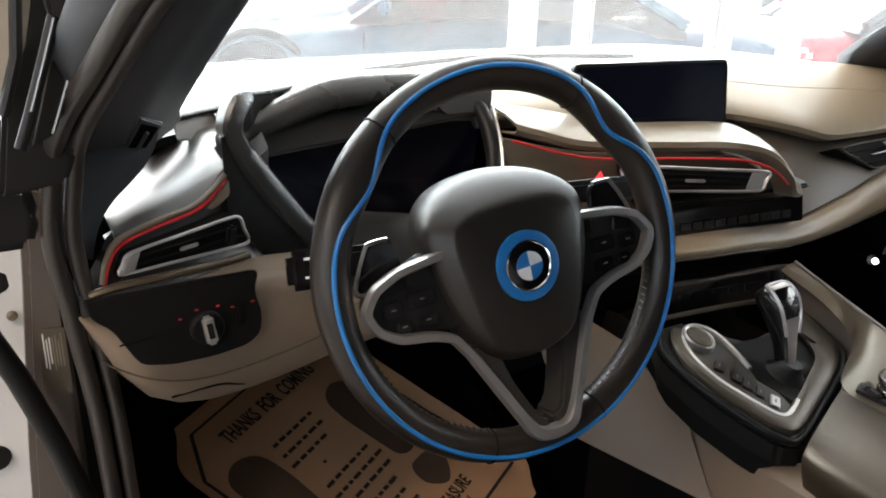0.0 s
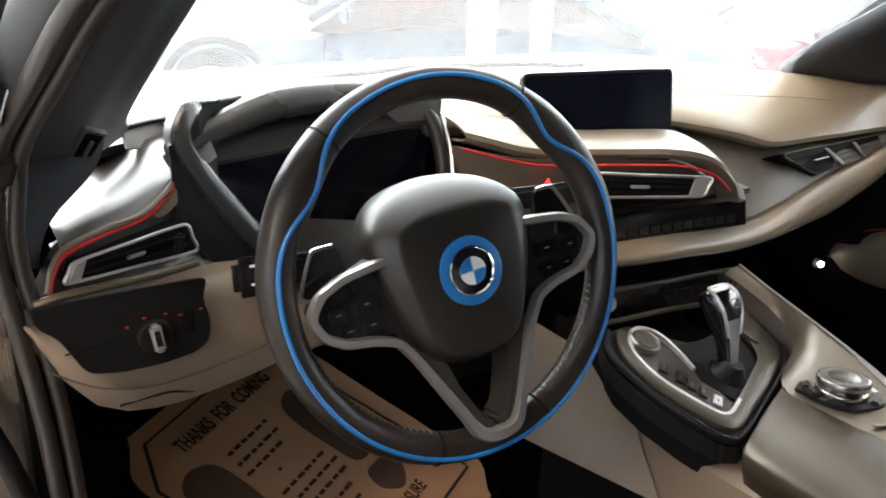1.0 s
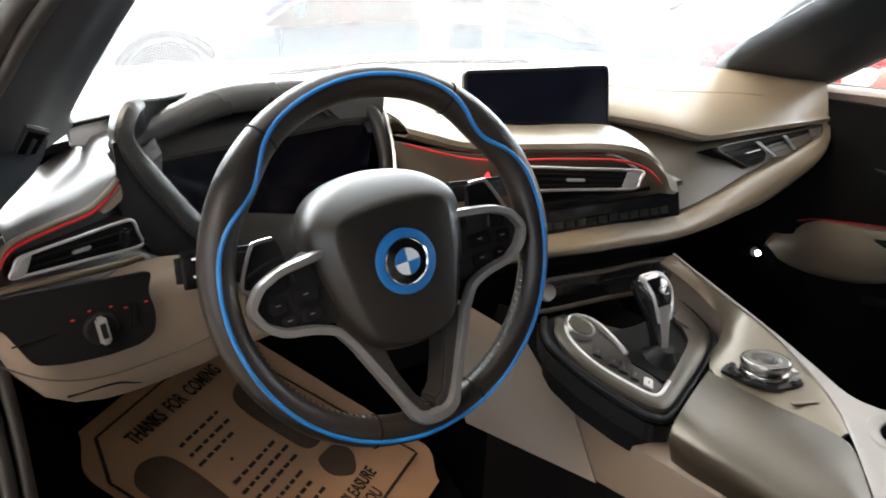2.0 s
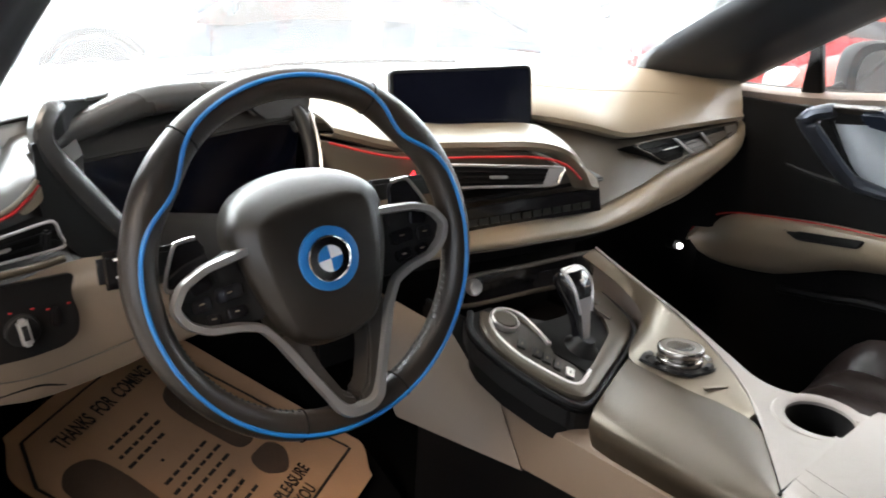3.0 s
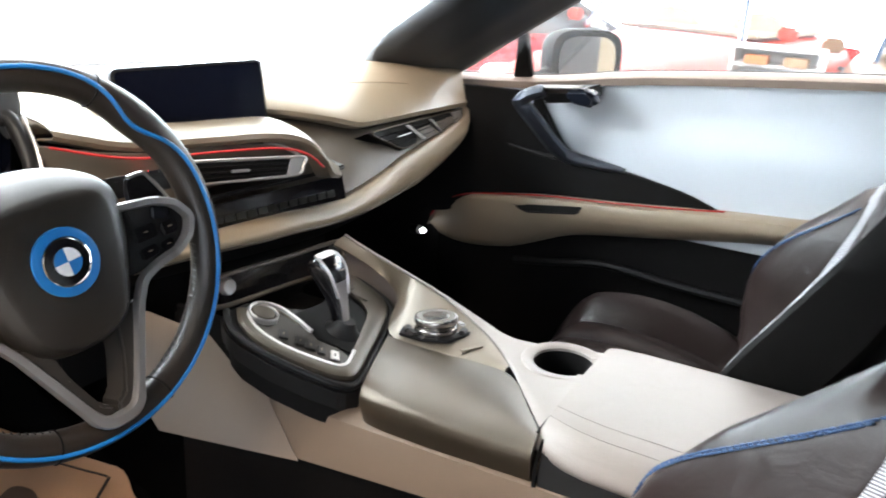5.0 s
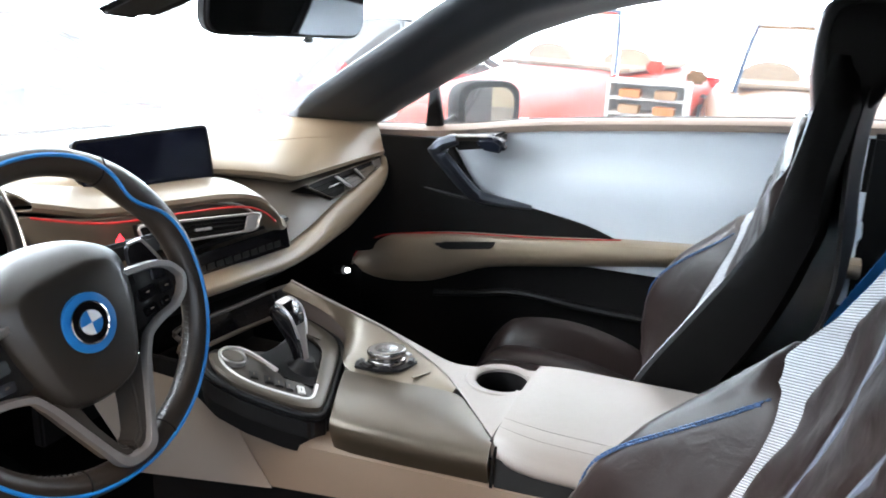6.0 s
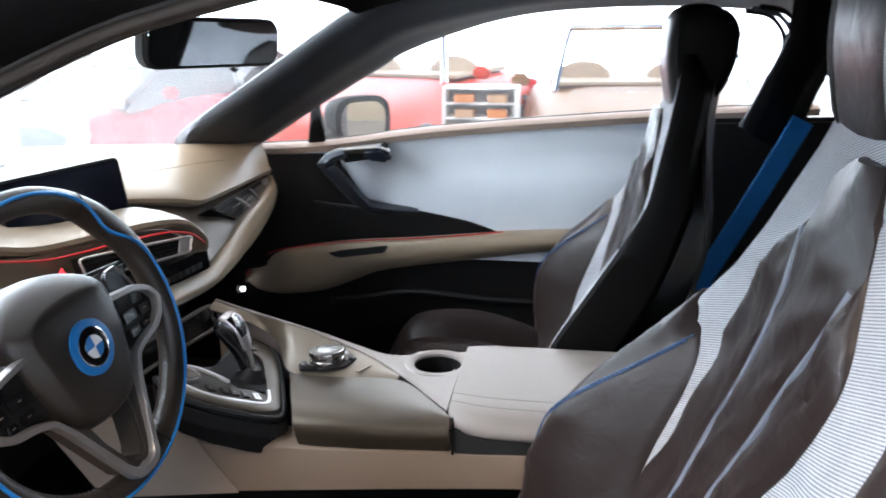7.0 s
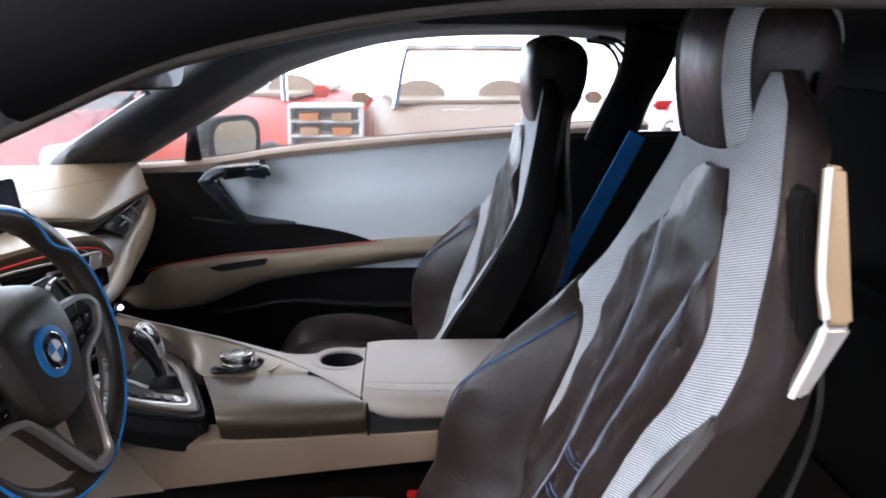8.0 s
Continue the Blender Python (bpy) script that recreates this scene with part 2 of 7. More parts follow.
def moved(bm, m):
    bmesh.ops.transform(bm, matrix=m, verts=bm.verts)
    return bm


def merged(*bms):
    out = bmesh.new()
    for b in bms:
        me = bpy.data.meshes.new("t")
        b.to_mesh(me)
        b.free()
        out.from_mesh(me)
        bpy.data.meshes.remove(me)
    return out


BASE = {}


def thing(name, at, label, category, group="", kind=""):
    ob = new(name)
    ob.location = at
    ob.empty_display_size = 0.05
    BASE[ob.name] = V(at)
    return tagged(ob, label, category, group, kind)


def finish(name, bm, material, sharp=38):
    me = bpy.data.meshes.new(name)
    bm.to_mesh(me)
    bm.free()
    me.polygons.foreach_set("use_smooth", [True] * len(me.polygons))
    me.set_sharp_from_angle(angle=radians(sharp))
    me.materials.append(material)
    return me


def part(name, bm, material, parent, label="", sharp=38):
    """One mesh under a thing or under a part. The mesh is given in world places (or in the places of the thing at the origin)."""
    root = parent
    while root.parent:
        root = root.parent
    bmesh.ops.translate(bm, verts=bm.verts, vec=-BASE[root.name])
    ob = new(name, finish(name, bm, material, sharp))
    ob.parent = parent
    if label:
        ob["label"] = label
    return ob


def solo(name, bm, material, label, category, kind="", sharp=38, group=""):
    ob = new(name, finish(name, bm, material, sharp))
    return tagged(ob, label, category, group, kind)


def lettering(name, text, size, m, material, parent, depth=0.0002, align="CENTER"):
    c = bpy.data.curves.new(name, "FONT")
    c.body, c.size, c.extrude, c.align_x, c.align_y, c.offset = text, size, depth, align, "CENTER", size * 0.022
    tmp = bpy.data.objects.new("t", c)
    scene.collection.objects.link(tmp)
    bpy.context.view_layer.update()
    me = bpy.data.meshes.new_from_object(tmp.evaluated_get(bpy.context.evaluated_depsgraph_get()))
    bpy.data.objects.remove(tmp)
    bm = bmesh.new()
    bm.from_mesh(me)
    bpy.data.meshes.remove(me)
    return part(name, moved(bm, m), material, parent)



def dashes(path, r, run=0.0046, gap=0.0016):
    """A sewn seam: one thread that dips between the stitches."""
    pts, rad, length = [], [], 0.0
    for a, b in zip(path, path[1:]):
        n = max(1, round((b - a).length / 0.0011))
        for i in range(n):
            pts.append(a.lerp(b, i / n))
            rad.append(r if length % (run + gap) < run else r * 0.3)
            length += (b - a).length / n
    return tube(pts, rad, 5)


# ---- dashboard ----
TAUPE = surface("taupe_leather", (0.080, 0.066, 0.050), 0.40, grain=1300, bump=0.15, voronoi=True, vary=0.08, spec=0.4)


def glass_foot(x):
    return 0.545 - 0.5 * x * x


LIP_Y = [(-0.70, 0.235), (-0.67, 0.244), (-0.633, 0.257), (-0.593, 0.269), (-0.566, 0.280), (-0.545, 0.30), (-0.51, 0.375), (-0.3, 0.395), (-0.22, 0.385), (-0.1, 0.35), (0.08, 0.345), (0.2, 0.30), (0.39, 0.222), (0.6, 0.226), (0.79, 0.232)]
LIP_Z = [(-0.70, 0.706), (-0.67, 0.738), (-0.633, 0.744), (-0.593, 0.750), (-0.566, 0.764), (-0.545, 0.776), (-0.3, 0.785), (-0.05, 0.775), (0.08, 0.770), (0.2, 0.772), (0.30, 0.757), (0.39, 0.737), (0.6, 0.733), (0.79, 0.728)]
stations = [-0.70 + 1.49 * i / 60 for i in range(61)]
dash = thing("dashboard", (0.02, 0.3, 0.55), "beige and charcoal leather car dashboard with red accent lines", "dashboard")

pad = []
for x in stations:
    yf, zf, yb = lerp(x, LIP_Y), lerp(x, LIP_Z), glass_foot(x) + 0.03
    zb = (0.806 - 0.10 * max(0.0, abs(x) - 0.60)) + (lerp(x, LIP_Z) + 0.016 - 0.806) * (1 - smooth(-0.53, -0.50, x))
    row = [V((x, yb, zb - 0.012))]
    for i in range(9):
        s = i / 8
        row.append(V((x, yb + (yf - yb) * s, zb + (zf - zb) * s ** 2.2 + (0.010 if x > -0.52 else 0.003) * math.sin(math.pi * s))))
    row += [V((x, yf - 0.005, zf - 0.006)), V((x, yf - 0.003, zf - 0.014)), V((x, yf + 0.012, zf - 0.020)), V((x, yf + 0.05, zf - 0.022))]
    pad.append(row)
OUTERPAD = surface("charcoal_satin_pad", (0.050, 0.046, 0.042), 0.30, grain=1500, bump=0.08, voronoi=True, vary=0.08, spec=0.9)
top_pad = part("top_pad", sheet(pad[7:], 0.006), BEIGE, dash, "beige leather top pad")
part("outer_pad", sheet(pad[1:8], 0.006), OUTERPAD, dash, "charcoal satin pad at the driver's corner")
COWLGREY = surface("grey_cowl_trim", (0.20, 0.195, 0.19), 0.5, grain=1500, bump=0.1, vary=0.06)
part("cowl_trim", sheet([[V((x, glass_foot(x) + 0.002, 0.805)), V((x, glass_foot(x) - 0.006, 0.797)), V((x, glass_foot(x) - 0.014, lerp(x, [(-0.58, 0.790), (-0.52, 0.774)])))] for x in stations[5:11]], 0.004), COWLGREY, dash, "grey strip at the foot of the windscreen")
part("windscreen_seal", tube([V((x, glass_foot(x) - 0.001, 0.8075)) for x in stations[1:11]], 0.0024, 8), SOFTBLACK, dash, "thin black seal at the foot of the windscreen")
# stitched seam that runs along the pad
seam = sp([(0.21, 0.33, 0.807), (0.36, 0.30, 0.790), (0.55, 0.275, 0.776), (0.74, 0.25, 0.752)], 10)
part("pad_seam", tube([p + V((0, 0, 0.004)) for p in seam], 0.0006, 6), BEIGE_LOW, top_pad)

# charcoal panel between the pad and the beige band
BAND_T = [(-0.25, 0.640), (0.076, 0.640), (0.225, 0.630), (0.36, 0.640), (0.473, 0.655), (0.66, 0.674), (0.77, 0.690), (0.815, 0.712)]
BAND_B = [(-0.25, 0.610), (0.075, 0.606), (0.2, 0.597), (0.36, 0.590), (0.495, 0.590), (0.63, 0.610), (0.74, 0.640), (0.815, 0.690)]
BAND_Y = [(-0.25, 0.19), (-0.04, 0.16), (0.076, 0.138), (0.2, 0.135), (0.36, 0.150), (0.48, 0.168), (0.66, 0.188), (0.77, 0.207), (0.815, 0.235)]
xs = [0.19 + 0.60 * i / 26 for i in range(27)]
rows = []
for x in xs:
    yf, zf, yb, zb = lerp(x, LIP_Y), lerp(x, LIP_Z), lerp(x, BAND_Y), lerp(x, BAND_T)
    rows.append([V((x, yf + 0.03, zf - 0.016)), V((x, yf + 0.02, zf - 0.024)), V((x, yf + 0.008, zf - 0.035)), V((x, (yf + yb) / 2 + 0.012, (zf + zb) / 2 - 0.004)), V((x, yb + 0.022, zb + 0.008)), V((x, yb + 0.05, zb - 0.01))])
part("passenger_panel", sheet(rows, 0.005), TAUPE, dash, "dark taupe leather panel")

xs = [-0.25 + 1.065 * i / 40 for i in range(41)]
rows = []
for x in xs:
    y, t, b = lerp(x, BAND_Y), lerp(x, BAND_T), lerp(x, BAND_B)
    m = (t + b) / 2
    ring = sp([(x, y + 0.06, t - 0.004), (x, y + 0.022, t + 0.002), (x, y + 0.004, t - 0.25 * (t - b)), (x, y, m), (x, y + 0.006, b + 0.2 * (t - b)), (x, y + 0.026, b - 0.002), (x, y + 0.08, b - 0.008)], 4)
    rows.append(ring)
band = part("lower_band", sheet(rows, 0.005), BEIGE, dash, "beige leather lower band")
crease = [V((x, lerp(x, BAND_Y) + 0.003, lerp(x, BAND_B) + 0.28 * (lerp(x, BAND_T) - lerp(x, BAND_B)))) for x in xs]
part("band_seam", tube(crease, 0.0010, 6), TAUPE, band)

# dark underside
rows = []
for x in [-0.70 + 1.52 * i / 24 for i in range(25)]:
    y, b = (lerp(x, BAND_Y), lerp(x, BAND_B)) if x > -0.2 else (0.26, 0.575)
    rows.append([V((x, y + 0.05, b)), V((x, y + 0.08, b - 0.03)), V((x, 0.45, b - 0.10)), V((x, 0.72, 0.42))])
part("under_panel", sheet(rows, 0.01), SOFTBLACK, dash, "black underside panel")

# centre hood with its red line
edge = sp([(-0.186, 0.282, 0.786), (-0.160, 0.266, 0.779), (-0.105, 0.238, 0.766), (-0.01, 0.185, 0.767), (0.045, 0.138, 0.771), (0.084, 0.108, 0.763), (0.112, 0.094, 0.737), (0.148, 0.108, 0.708), (0.205, 0.136, 0.690)], 6)
back = sp([(-0.180, 0.37, 0.799), (-0.150, 0.365, 0.795), (-0.08, 0.35, 0.782), (0.02, 0.31, 0.766), (0.09, 0.27, 0.768), (0.15, 0.23, 0.768), (0.185, 0.195, 0.745), (0.205, 0.175, 0.715), (0.215, 0.150, 0.692)], 6)
rows = []
for e, k in zip(edge, back):
    out = (e - k)
    rows.append([k, k.lerp(e, 0.35) + V((0, 0, 0.004)), k.lerp(e, 0.75) + V((0, 0, 0.005)), e + V((0, 0, 0.001)), e + V((0.001, -0.003, -0.006)), e + V((0.001, 0.002, -0.012)), e + V((0, 0.03, -0.016))])
hood = part("centre_hood", sheet(rows, 0.003), GREIGE, dash, "satin greige hood over the centre vents")
line = sp([(-0.197, 0.272, 0.769), (-0.113, 0.226, 0.749), (-0.014, 0.168, 0.751), (0.045, 0.123, 0.753), (0.080, 0.100, 0.743), (0.103, 0.089, 0.722)], 8)
part("red_line", tube(line, 0.0017, 8), RED, dash, "red accent line under the hood")

# centre fascia behind the vents
FASCIA = surface("satin_taupe_fascia", (0.125, 0.105, 0.080), 0.38, 0.2, grain=2000, bump=0.06, vary=0.06)
rows = []
up = sp([(-0.198, 0.290, 0.768), (-0.11, 0.240, 0.752), (-0.01, 0.190, 0.754), (0.06, 0.140, 0.750), (0.11, 0.125, 0.722), (0.22, 0.16, 0.685)], 5)
low = sp([(-0.205, 0.29, 0.640), (-0.11, 0.25, 0.640), (-0.01, 0.225, 0.636), (0.06, 0.215, 0.634), (0.15, 0.20, 0.632), (0.25, 0.19, 0.628)], 5)
for a, b in zip(up, low):
    rows.append([a, a.lerp(b, 0.5) + V((0, 0.010, 0)), b])
part("centre_fascia", sheet(rows, -0.004), FASCIA, dash, "dark taupe fascia")


def quad_point(c, u, v):
    tl, tr, br, bl = (V(p) for p in c)
    return (tl.lerp(tr, u)).lerp(bl.lerp(br, u), v)


def air_vent(corners, slats, parent, frame_r=0.0022, frame_mat=SILVER, tab=0.45, silver_end=None):
    """An air vent between four corners: black well, frame, slats and tab."""
    tl, tr, br, bl = (V(p) for p in corners)
    n = (tr - tl).cross(tl - bl).normalized()
    if n.y > 0:
        n = -n
    vent = part("air_vent", slab([tl - n * 0.004, tr - n * 0.004, br - n * 0.004, bl - n * 0.004], -n * 0.03, 0.001), SOFTBLACK, parent)
    loop = []
    for a, b in ((tl, tr), (tr, br), (br, bl), (bl, tl)):
        loop += [a.lerp(b, 0.10), a.lerp(b, 0.5), a.lerp(b, 0.90)]
    part("frame", tube([p + n * 0.001 for p in sp(loop, 4, True)], frame_r, 8, True), frame_mat, vent, "satin silver frame")
    for i in range(slats):
        v = (i + 1) / (slats + 1)
        a, b = quad_point(corners, 0.03, v), quad_point(corners, 0.97, v)
        d = (bl - tl).normalized()
        part("slat", slab([a + n * 0.001, b + n * 0.001, b - n * 0.012 + d * 0.002, a - n * 0.012 + d * 0.002], d * 0.0022, 0.0006, 1), SOFTBLACK, vent)
    a, b = quad_point(corners, tab - 0.07, 0.46), quad_point(corners, tab + 0.07, 0.46)
    d = (bl - tl).normalized()
    part("tab", slab([a, b, b + d * 0.004, a + d * 0.004], n * 0.006, 0.001), SILVER, vent, "satin silver tab")
    if silver_end:
        u0, u1 = silver_end
        part("end_plate", slab([quad_point(corners, u0, 0.06), quad_point(corners, u1, 0.06), quad_point(corners, u1, 0.94), quad_point(corners, u0, 0.94)], n * 0.003, 0.001), SILVER, vent, "satin silver end plate")
    return vent


air_vent([(-0.081, 0.198, 0.742), (0.075, 0.098, 0.741), (0.062, 0.098, 0.717), (-0.080, 0.190, 0.711)], 3, dash, tab=0.50, silver_end=(0.88, 0.985))
air_vent([(0.372, 0.197, 0.717), (0.772, 0.232, 0.708), (0.772, 0.226, 0.678), (0.467, 0.186, 0.674)], 3, dash, 0.0014, BRONZE, tab=0.20, silver_end=(0.86, 0.99))
pv = [(0.372, 0.197, 0.717), (0.772, 0.232, 0.708), (0.772, 0.226, 0.678), (0.467, 0.186, 0.674)]
for u in (0.32, 0.58):
    a, b = quad_point(pv, u, 0.1), quad_point(pv, u, 0.9)
    part("vane", slab([a, a + V((0.012, 0, 0)), b + V((0.012, 0, 0)), b], (0, -0.004, 0), 0.001), SILVER, dash, "satin silver vent vane")

# climate panel and media panel
def button_panel(name, corners, material, label, buttons, cap_mat, v0, v1, depth=0.004):
    tl, tr, br, bl = (V(p) for p in corners)
    n = (tr - tl).cross(tl - bl).normalized()
    if n.y > 0:
        n = -n
    p = part(name, slab([tl, tr, br, bl], n * depth, 0.0025), material, dash, label)
    for i in range(buttons):
        u = 0.08 + 0.84 * i / buttons
        w = 0.84 / buttons * 0.86
        part("button", slab([quad_point(corners, u, v0) + n * depth, quad_point(corners, u + w, v0) + n * depth, quad_point(corners, u + w, v1) + n * depth, quad_point(corners, u, v1) + n * depth], n * 0.0010, 0.0004, 1), cap_mat, p)
    return p, n


OLIVE = surface("smoked_button", (0.012, 0.013, 0.0105), 0.35, grain=800, bump=0.05, vary=0.15)
hv = [(-0.05, 0.185, 0.676), (0.222, 0.146, 0.679), (0.240, 0.150, 0.636), (-0.05, 0.182, 0.642)]
climate, cn = button_panel("climate_panel", hv, GLOSS, "gloss black climate control panel", 12, OLIVE, 0.52, 0.80)
part("ledge", slab([(-0.06, 0.176, 0.684), (0.226, 0.138, 0.688), (0.226, 0.17, 0.694), (-0.06, 0.20, 0.690)], (0, 0, 0.007), 0.003), BLACK, climate)
rd = [(-0.02, 0.192, 0.563), (0.235, 0.160, 0.561), (0.236, 0.150, 0.519), (-0.02, 0.182, 0.523)]
media, mn = button_panel("media_panel", rd, GLOSS, "black media control panel with a silver knob", 7, GLOSS, 0.34, 0.62)
loop = [quad_point(rd, u, v) + mn * 0.004 for u, v in ((0, 0), (0.5, 0), (1, 0), (1, 0.5), (1, 1), (0.5, 1), (0, 1), (0, 0.5))]
part("bezel", tube(sp(loop, 5, True), 0.004, 8, True), TAUPE, media, "dark bezel")
kp = quad_point(rd, 0.07, 0.36)
km = Matrix.Translation(kp) @ mn.to_track_quat("Z", "Y").to_matrix().to_4x4()
knob = part("knob", lathe([(0.0115, 0), (0.0115, 0.012), (0.0095, 0.014)], km), BLACK, media)
part("knob_ring", lathe([(0.0125, 0.003), (0.0128, 0.010), (0.0105, 0.0145), (0.0095, 0.0142)], km), SILVER, media, "silver knob ring")
kp2 = quad_point(rd, 0.93, 0.25)
part("socket_cap", lathe([(0.012, 0.002), (0.012, 0.006), (0.009, 0.008)], Matrix.Translation(kp2) @ mn.to_track_quat("Z", "Y").to_matrix().to_4x4()), BLACK, media)
# hazard switch on the fascia
hz = V((-0.098, 0.217, 0.726))
hzm = look(hz, hz + V((0.5, 1.0, 0.1)))
tri = [hzm @ V(p) for p in ((-0.0065, -0.005, 0), (0.0065, -0.005, 0), (0, 0.0065, 0))]
part("hazard_light", slab(tri, hzm.to_3x3() @ V((0, 0, 0.002))), HAZARD, dash, "lit red warning triangle")
tri = [hzm @ V(p) for p in ((-0.003, -0.022, 0), (0.003, -0.022, 0), (0.003, -0.013, 0), (-0.003, -0.013, 0))]
part("lock_mark", slab(tri, hzm.to_3x3() @ V((0, 0, 0.0015))), WHITE, dash)

# instrument binnacle
rows = []
arch = sp([(-0.540, 0.325, 0.788), (-0.513, 0.335, 0.797), (-0.467, 0.340, 0.813), (-0.41, 0.345, 0.828), (-0.34, 0.350, 0.830), (-0.26, 0.350, 0.825), (-0.218, 0.345, 0.806), (-0.205, 0.33, 0.775)], 6)
rads = [lerp(i / (len(arch) - 1), [(0, 0.014), (0.2, 0.0165), (0.5, 0.0185), (0.8, 0.017), (1, 0.008)]) for i in range(len(arch))]
binnacle = part("binnacle_hood", tube(arch, rads, 16), DARK, dash, "charcoal leather instrument hood")
outer_edge = sp([(-0.520, 0.305, 0.846), (-0.536, 0.293, 0.843), (-0.548, 0.286, 0.826), (-0.550, 0.285, 0.805), (-0.534, 0.285, 0.770), (-0.512, 0.285, 0.737), (-0.490, 0.285, 0.708), (-0.471, 0.285, 0.685), (-0.456, 0.285, 0.664)], 6)
inner_edge = sp([(-0.515, 0.306, 0.838), (-0.524, 0.294, 0.833), (-0.534, 0.287, 0.821), (-0.533, 0.286, 0.803), (-0.514, 0.286, 0.774), (-0.491, 0.286, 0.741), (-0.472, 0.286, 0.715), (-0.457, 0.286, 0.697), (-0.442, 0.286, 0.677)], 6)
rows = []
for a, b in zip(outer_edge, inner_edge):
    rows.append([a + V((0.004, 0.034, -0.004)), a + V((0, 0.006, 0)), a, a.lerp(b, 0.15) + V((0, -0.003, 0)), a.lerp(b, 0.5) + V((0, -0.004, 0)), a.lerp(b, 0.85) + V((0, -0.003, 0)), b, b + V((0, 0.012, 0)), b + V((-0.003, 0.034, 0))])
part("hood_leg", sheet(rows, -0.003), DARK, binnacle, "flat charcoal leather side of the hood")
# Satin tube paints the highlight on the inner edge of the leather.
part("leg_highlight", tube([p + V((0.0003, -0.0015, 0)) for p in inner_edge[14:]], 0.0009, 6), SATIN, binnacle, "thin bright edge")
rows = []
tail = outer_edge[17:]
for i, a in enumerate(tail):
    f = 0.006 + 0.034 * smooth(0, 14, i)
    rows.append([a + V((0.002, 0.004, 0)), a + V((-f * 0.5, -0.004 * smooth(0, 14, i), -0.3 * f)), a + V((-f, -0.006 * smooth(0, 14, i), -0.5 * f))])
part("hood_cheek", sheet(rows, 0.003), BLACK, binnacle, "black cheek beside the side vent")
rows = []
for i, p in enumerate(arch[3:40]):
    q = V((p.x * 0.96 - 0.015, p.y + 0.15, min(p.z, 0.822) + 0.004))
    rows.append([p + V((0, 0.004, 0.004)), p.lerp(q, 0.5) + V((0, 0, 0.012)), q, q + V((0, 0.03, -0.03))])
part("hood_top", sheet(rows, 0.008), DARK, binnacle)
flange = sp([(-0.522, 0.303, 0.8425), (-0.512, 0.318, 0.8415), (-0.472, 0.360, 0.834), (-0.425, 0.400, 0.830), (-0.38, 0.43, 0.828)], 6)
part("hood_flange", tube(flange, 0.0035, 10), DARK, binnacle, "charcoal rear edge of the instrument hood")
part("hood_recess", sheet([[p + V((0, 0.002, -0.002)), p + V((0.004, 0.006, -0.016)), p + V((0.006, 0.010, -0.034))] for p in sp([(-0.536, 0.296, 0.828), (-0.532, 0.299, 0.836)], 4) + flange], 0.003), SOFTBLACK, binnacle)
stitch = [p + V((0, -0.010, rads[12] * 0.80)) for p in arch[12:34]]
part("hood_stitching", dashes(stitch, 0.0008), TAUPE, binnacle, "pale stitching")
# glossy instrument display in the well
C0 = [(-0.530, 0.312, 0.775), (-0.205, 0.335, 0.790), (-0.215, 0.350, 0.600), (-0.495, 0.325, 0.600)]
rows = []
for j in range(9):
    rows.append([quad_point(C0, i / 12, j / 8) + V((0, 0.03 * math.sin(math.pi * i / 12), 0)) for i in range(13)])
part("instrument_display", sheet(rows, 0.004), SCREEN, dash, "unlit glossy black instrument display")
part("display_brow", slab([(-0.52, 0.345, 0.806), (-0.21, 0.37, 0.814), (-0.21, 0.325, 0.790), (-0.525, 0.302, 0.772)], (0, 0, 0.004), 0.0015), SOFTBLACK, dash)
part("hood_shoulder", slab([(-0.295, 0.328, 0.818), (-0.262, 0.328, 0.840), (-0.215, 0.328, 0.846), (-0.192, 0.328, 0.840), (-0.187, 0.328, 0.822), (-0.190, 0.328, 0.782), (-0.255, 0.328, 0.786)], (0.004, 0.07, -0.004), 0.006, 3), DARK, binnacle, "dark leather shoulder of the instrument hood")
part("hood_end", tube(sp([(-0.220, 0.345, 0.812), (-0.206, 0.325, 0.792), (-0.208, 0.295, 0.745), (-0.225, 0.270, 0.690), (-0.24, 0.262, 0.655)], 6), 0.010, 12), BLACK, binnacle, "black end of the instrument hood")
part("display_edge", tube(sp([(-0.192, 0.325, 0.800), (-0.197, 0.295, 0.760), (-0.214, 0.262, 0.705), (-0.230, 0.252, 0.67)], 6), 0.0024, 8), SATIN, dash, "thin bright edge")

# driver's outer end of the dashboard
rows = []
for i in range(13):
    s = i / 12
    x = -0.715 + 0.215 * s
    zt = lerp(x, [(-0.715, 0.690), (-0.691, 0.700), (-0.684, 0.718), (-0.67, 0.733), (-0.633, 0.740), (-0.593, 0.746), (-0.566, 0.760), (-0.50, 0.795)])
    yt = lerp(x, [(-0.715, 0.232), (-0.684, 0.237), (-0.633, 0.254), (-0.593, 0.267), (-0.557, 0.281), (-0.50, 0.300)])
    rows.append([V((x, yt + 0.02, zt + 0.004)), V((x, yt + 0.002, zt - 0.010)), V((x, yt - 0.004 + 0.012 * s, 0.690 + 0.02 * s)), V((x, yt - 0.02, 0.672)), V((x, yt + 0.03, 0.664))])
outer = part("outer_panel", sheet(rows, 0.004), DARK, dash, "dark panel round the side vent")
red_l = sp([(-0.692, 0.226, 0.690), (-0.685, 0.229, 0.713), (-0.671, 0.234, 0.728), (-0.633, 0.247, 0.736), (-0.593, 0.260, 0.742), (-0.566, 0.272, 0.756), (-0.556, 0.276, 0.765)], 8)
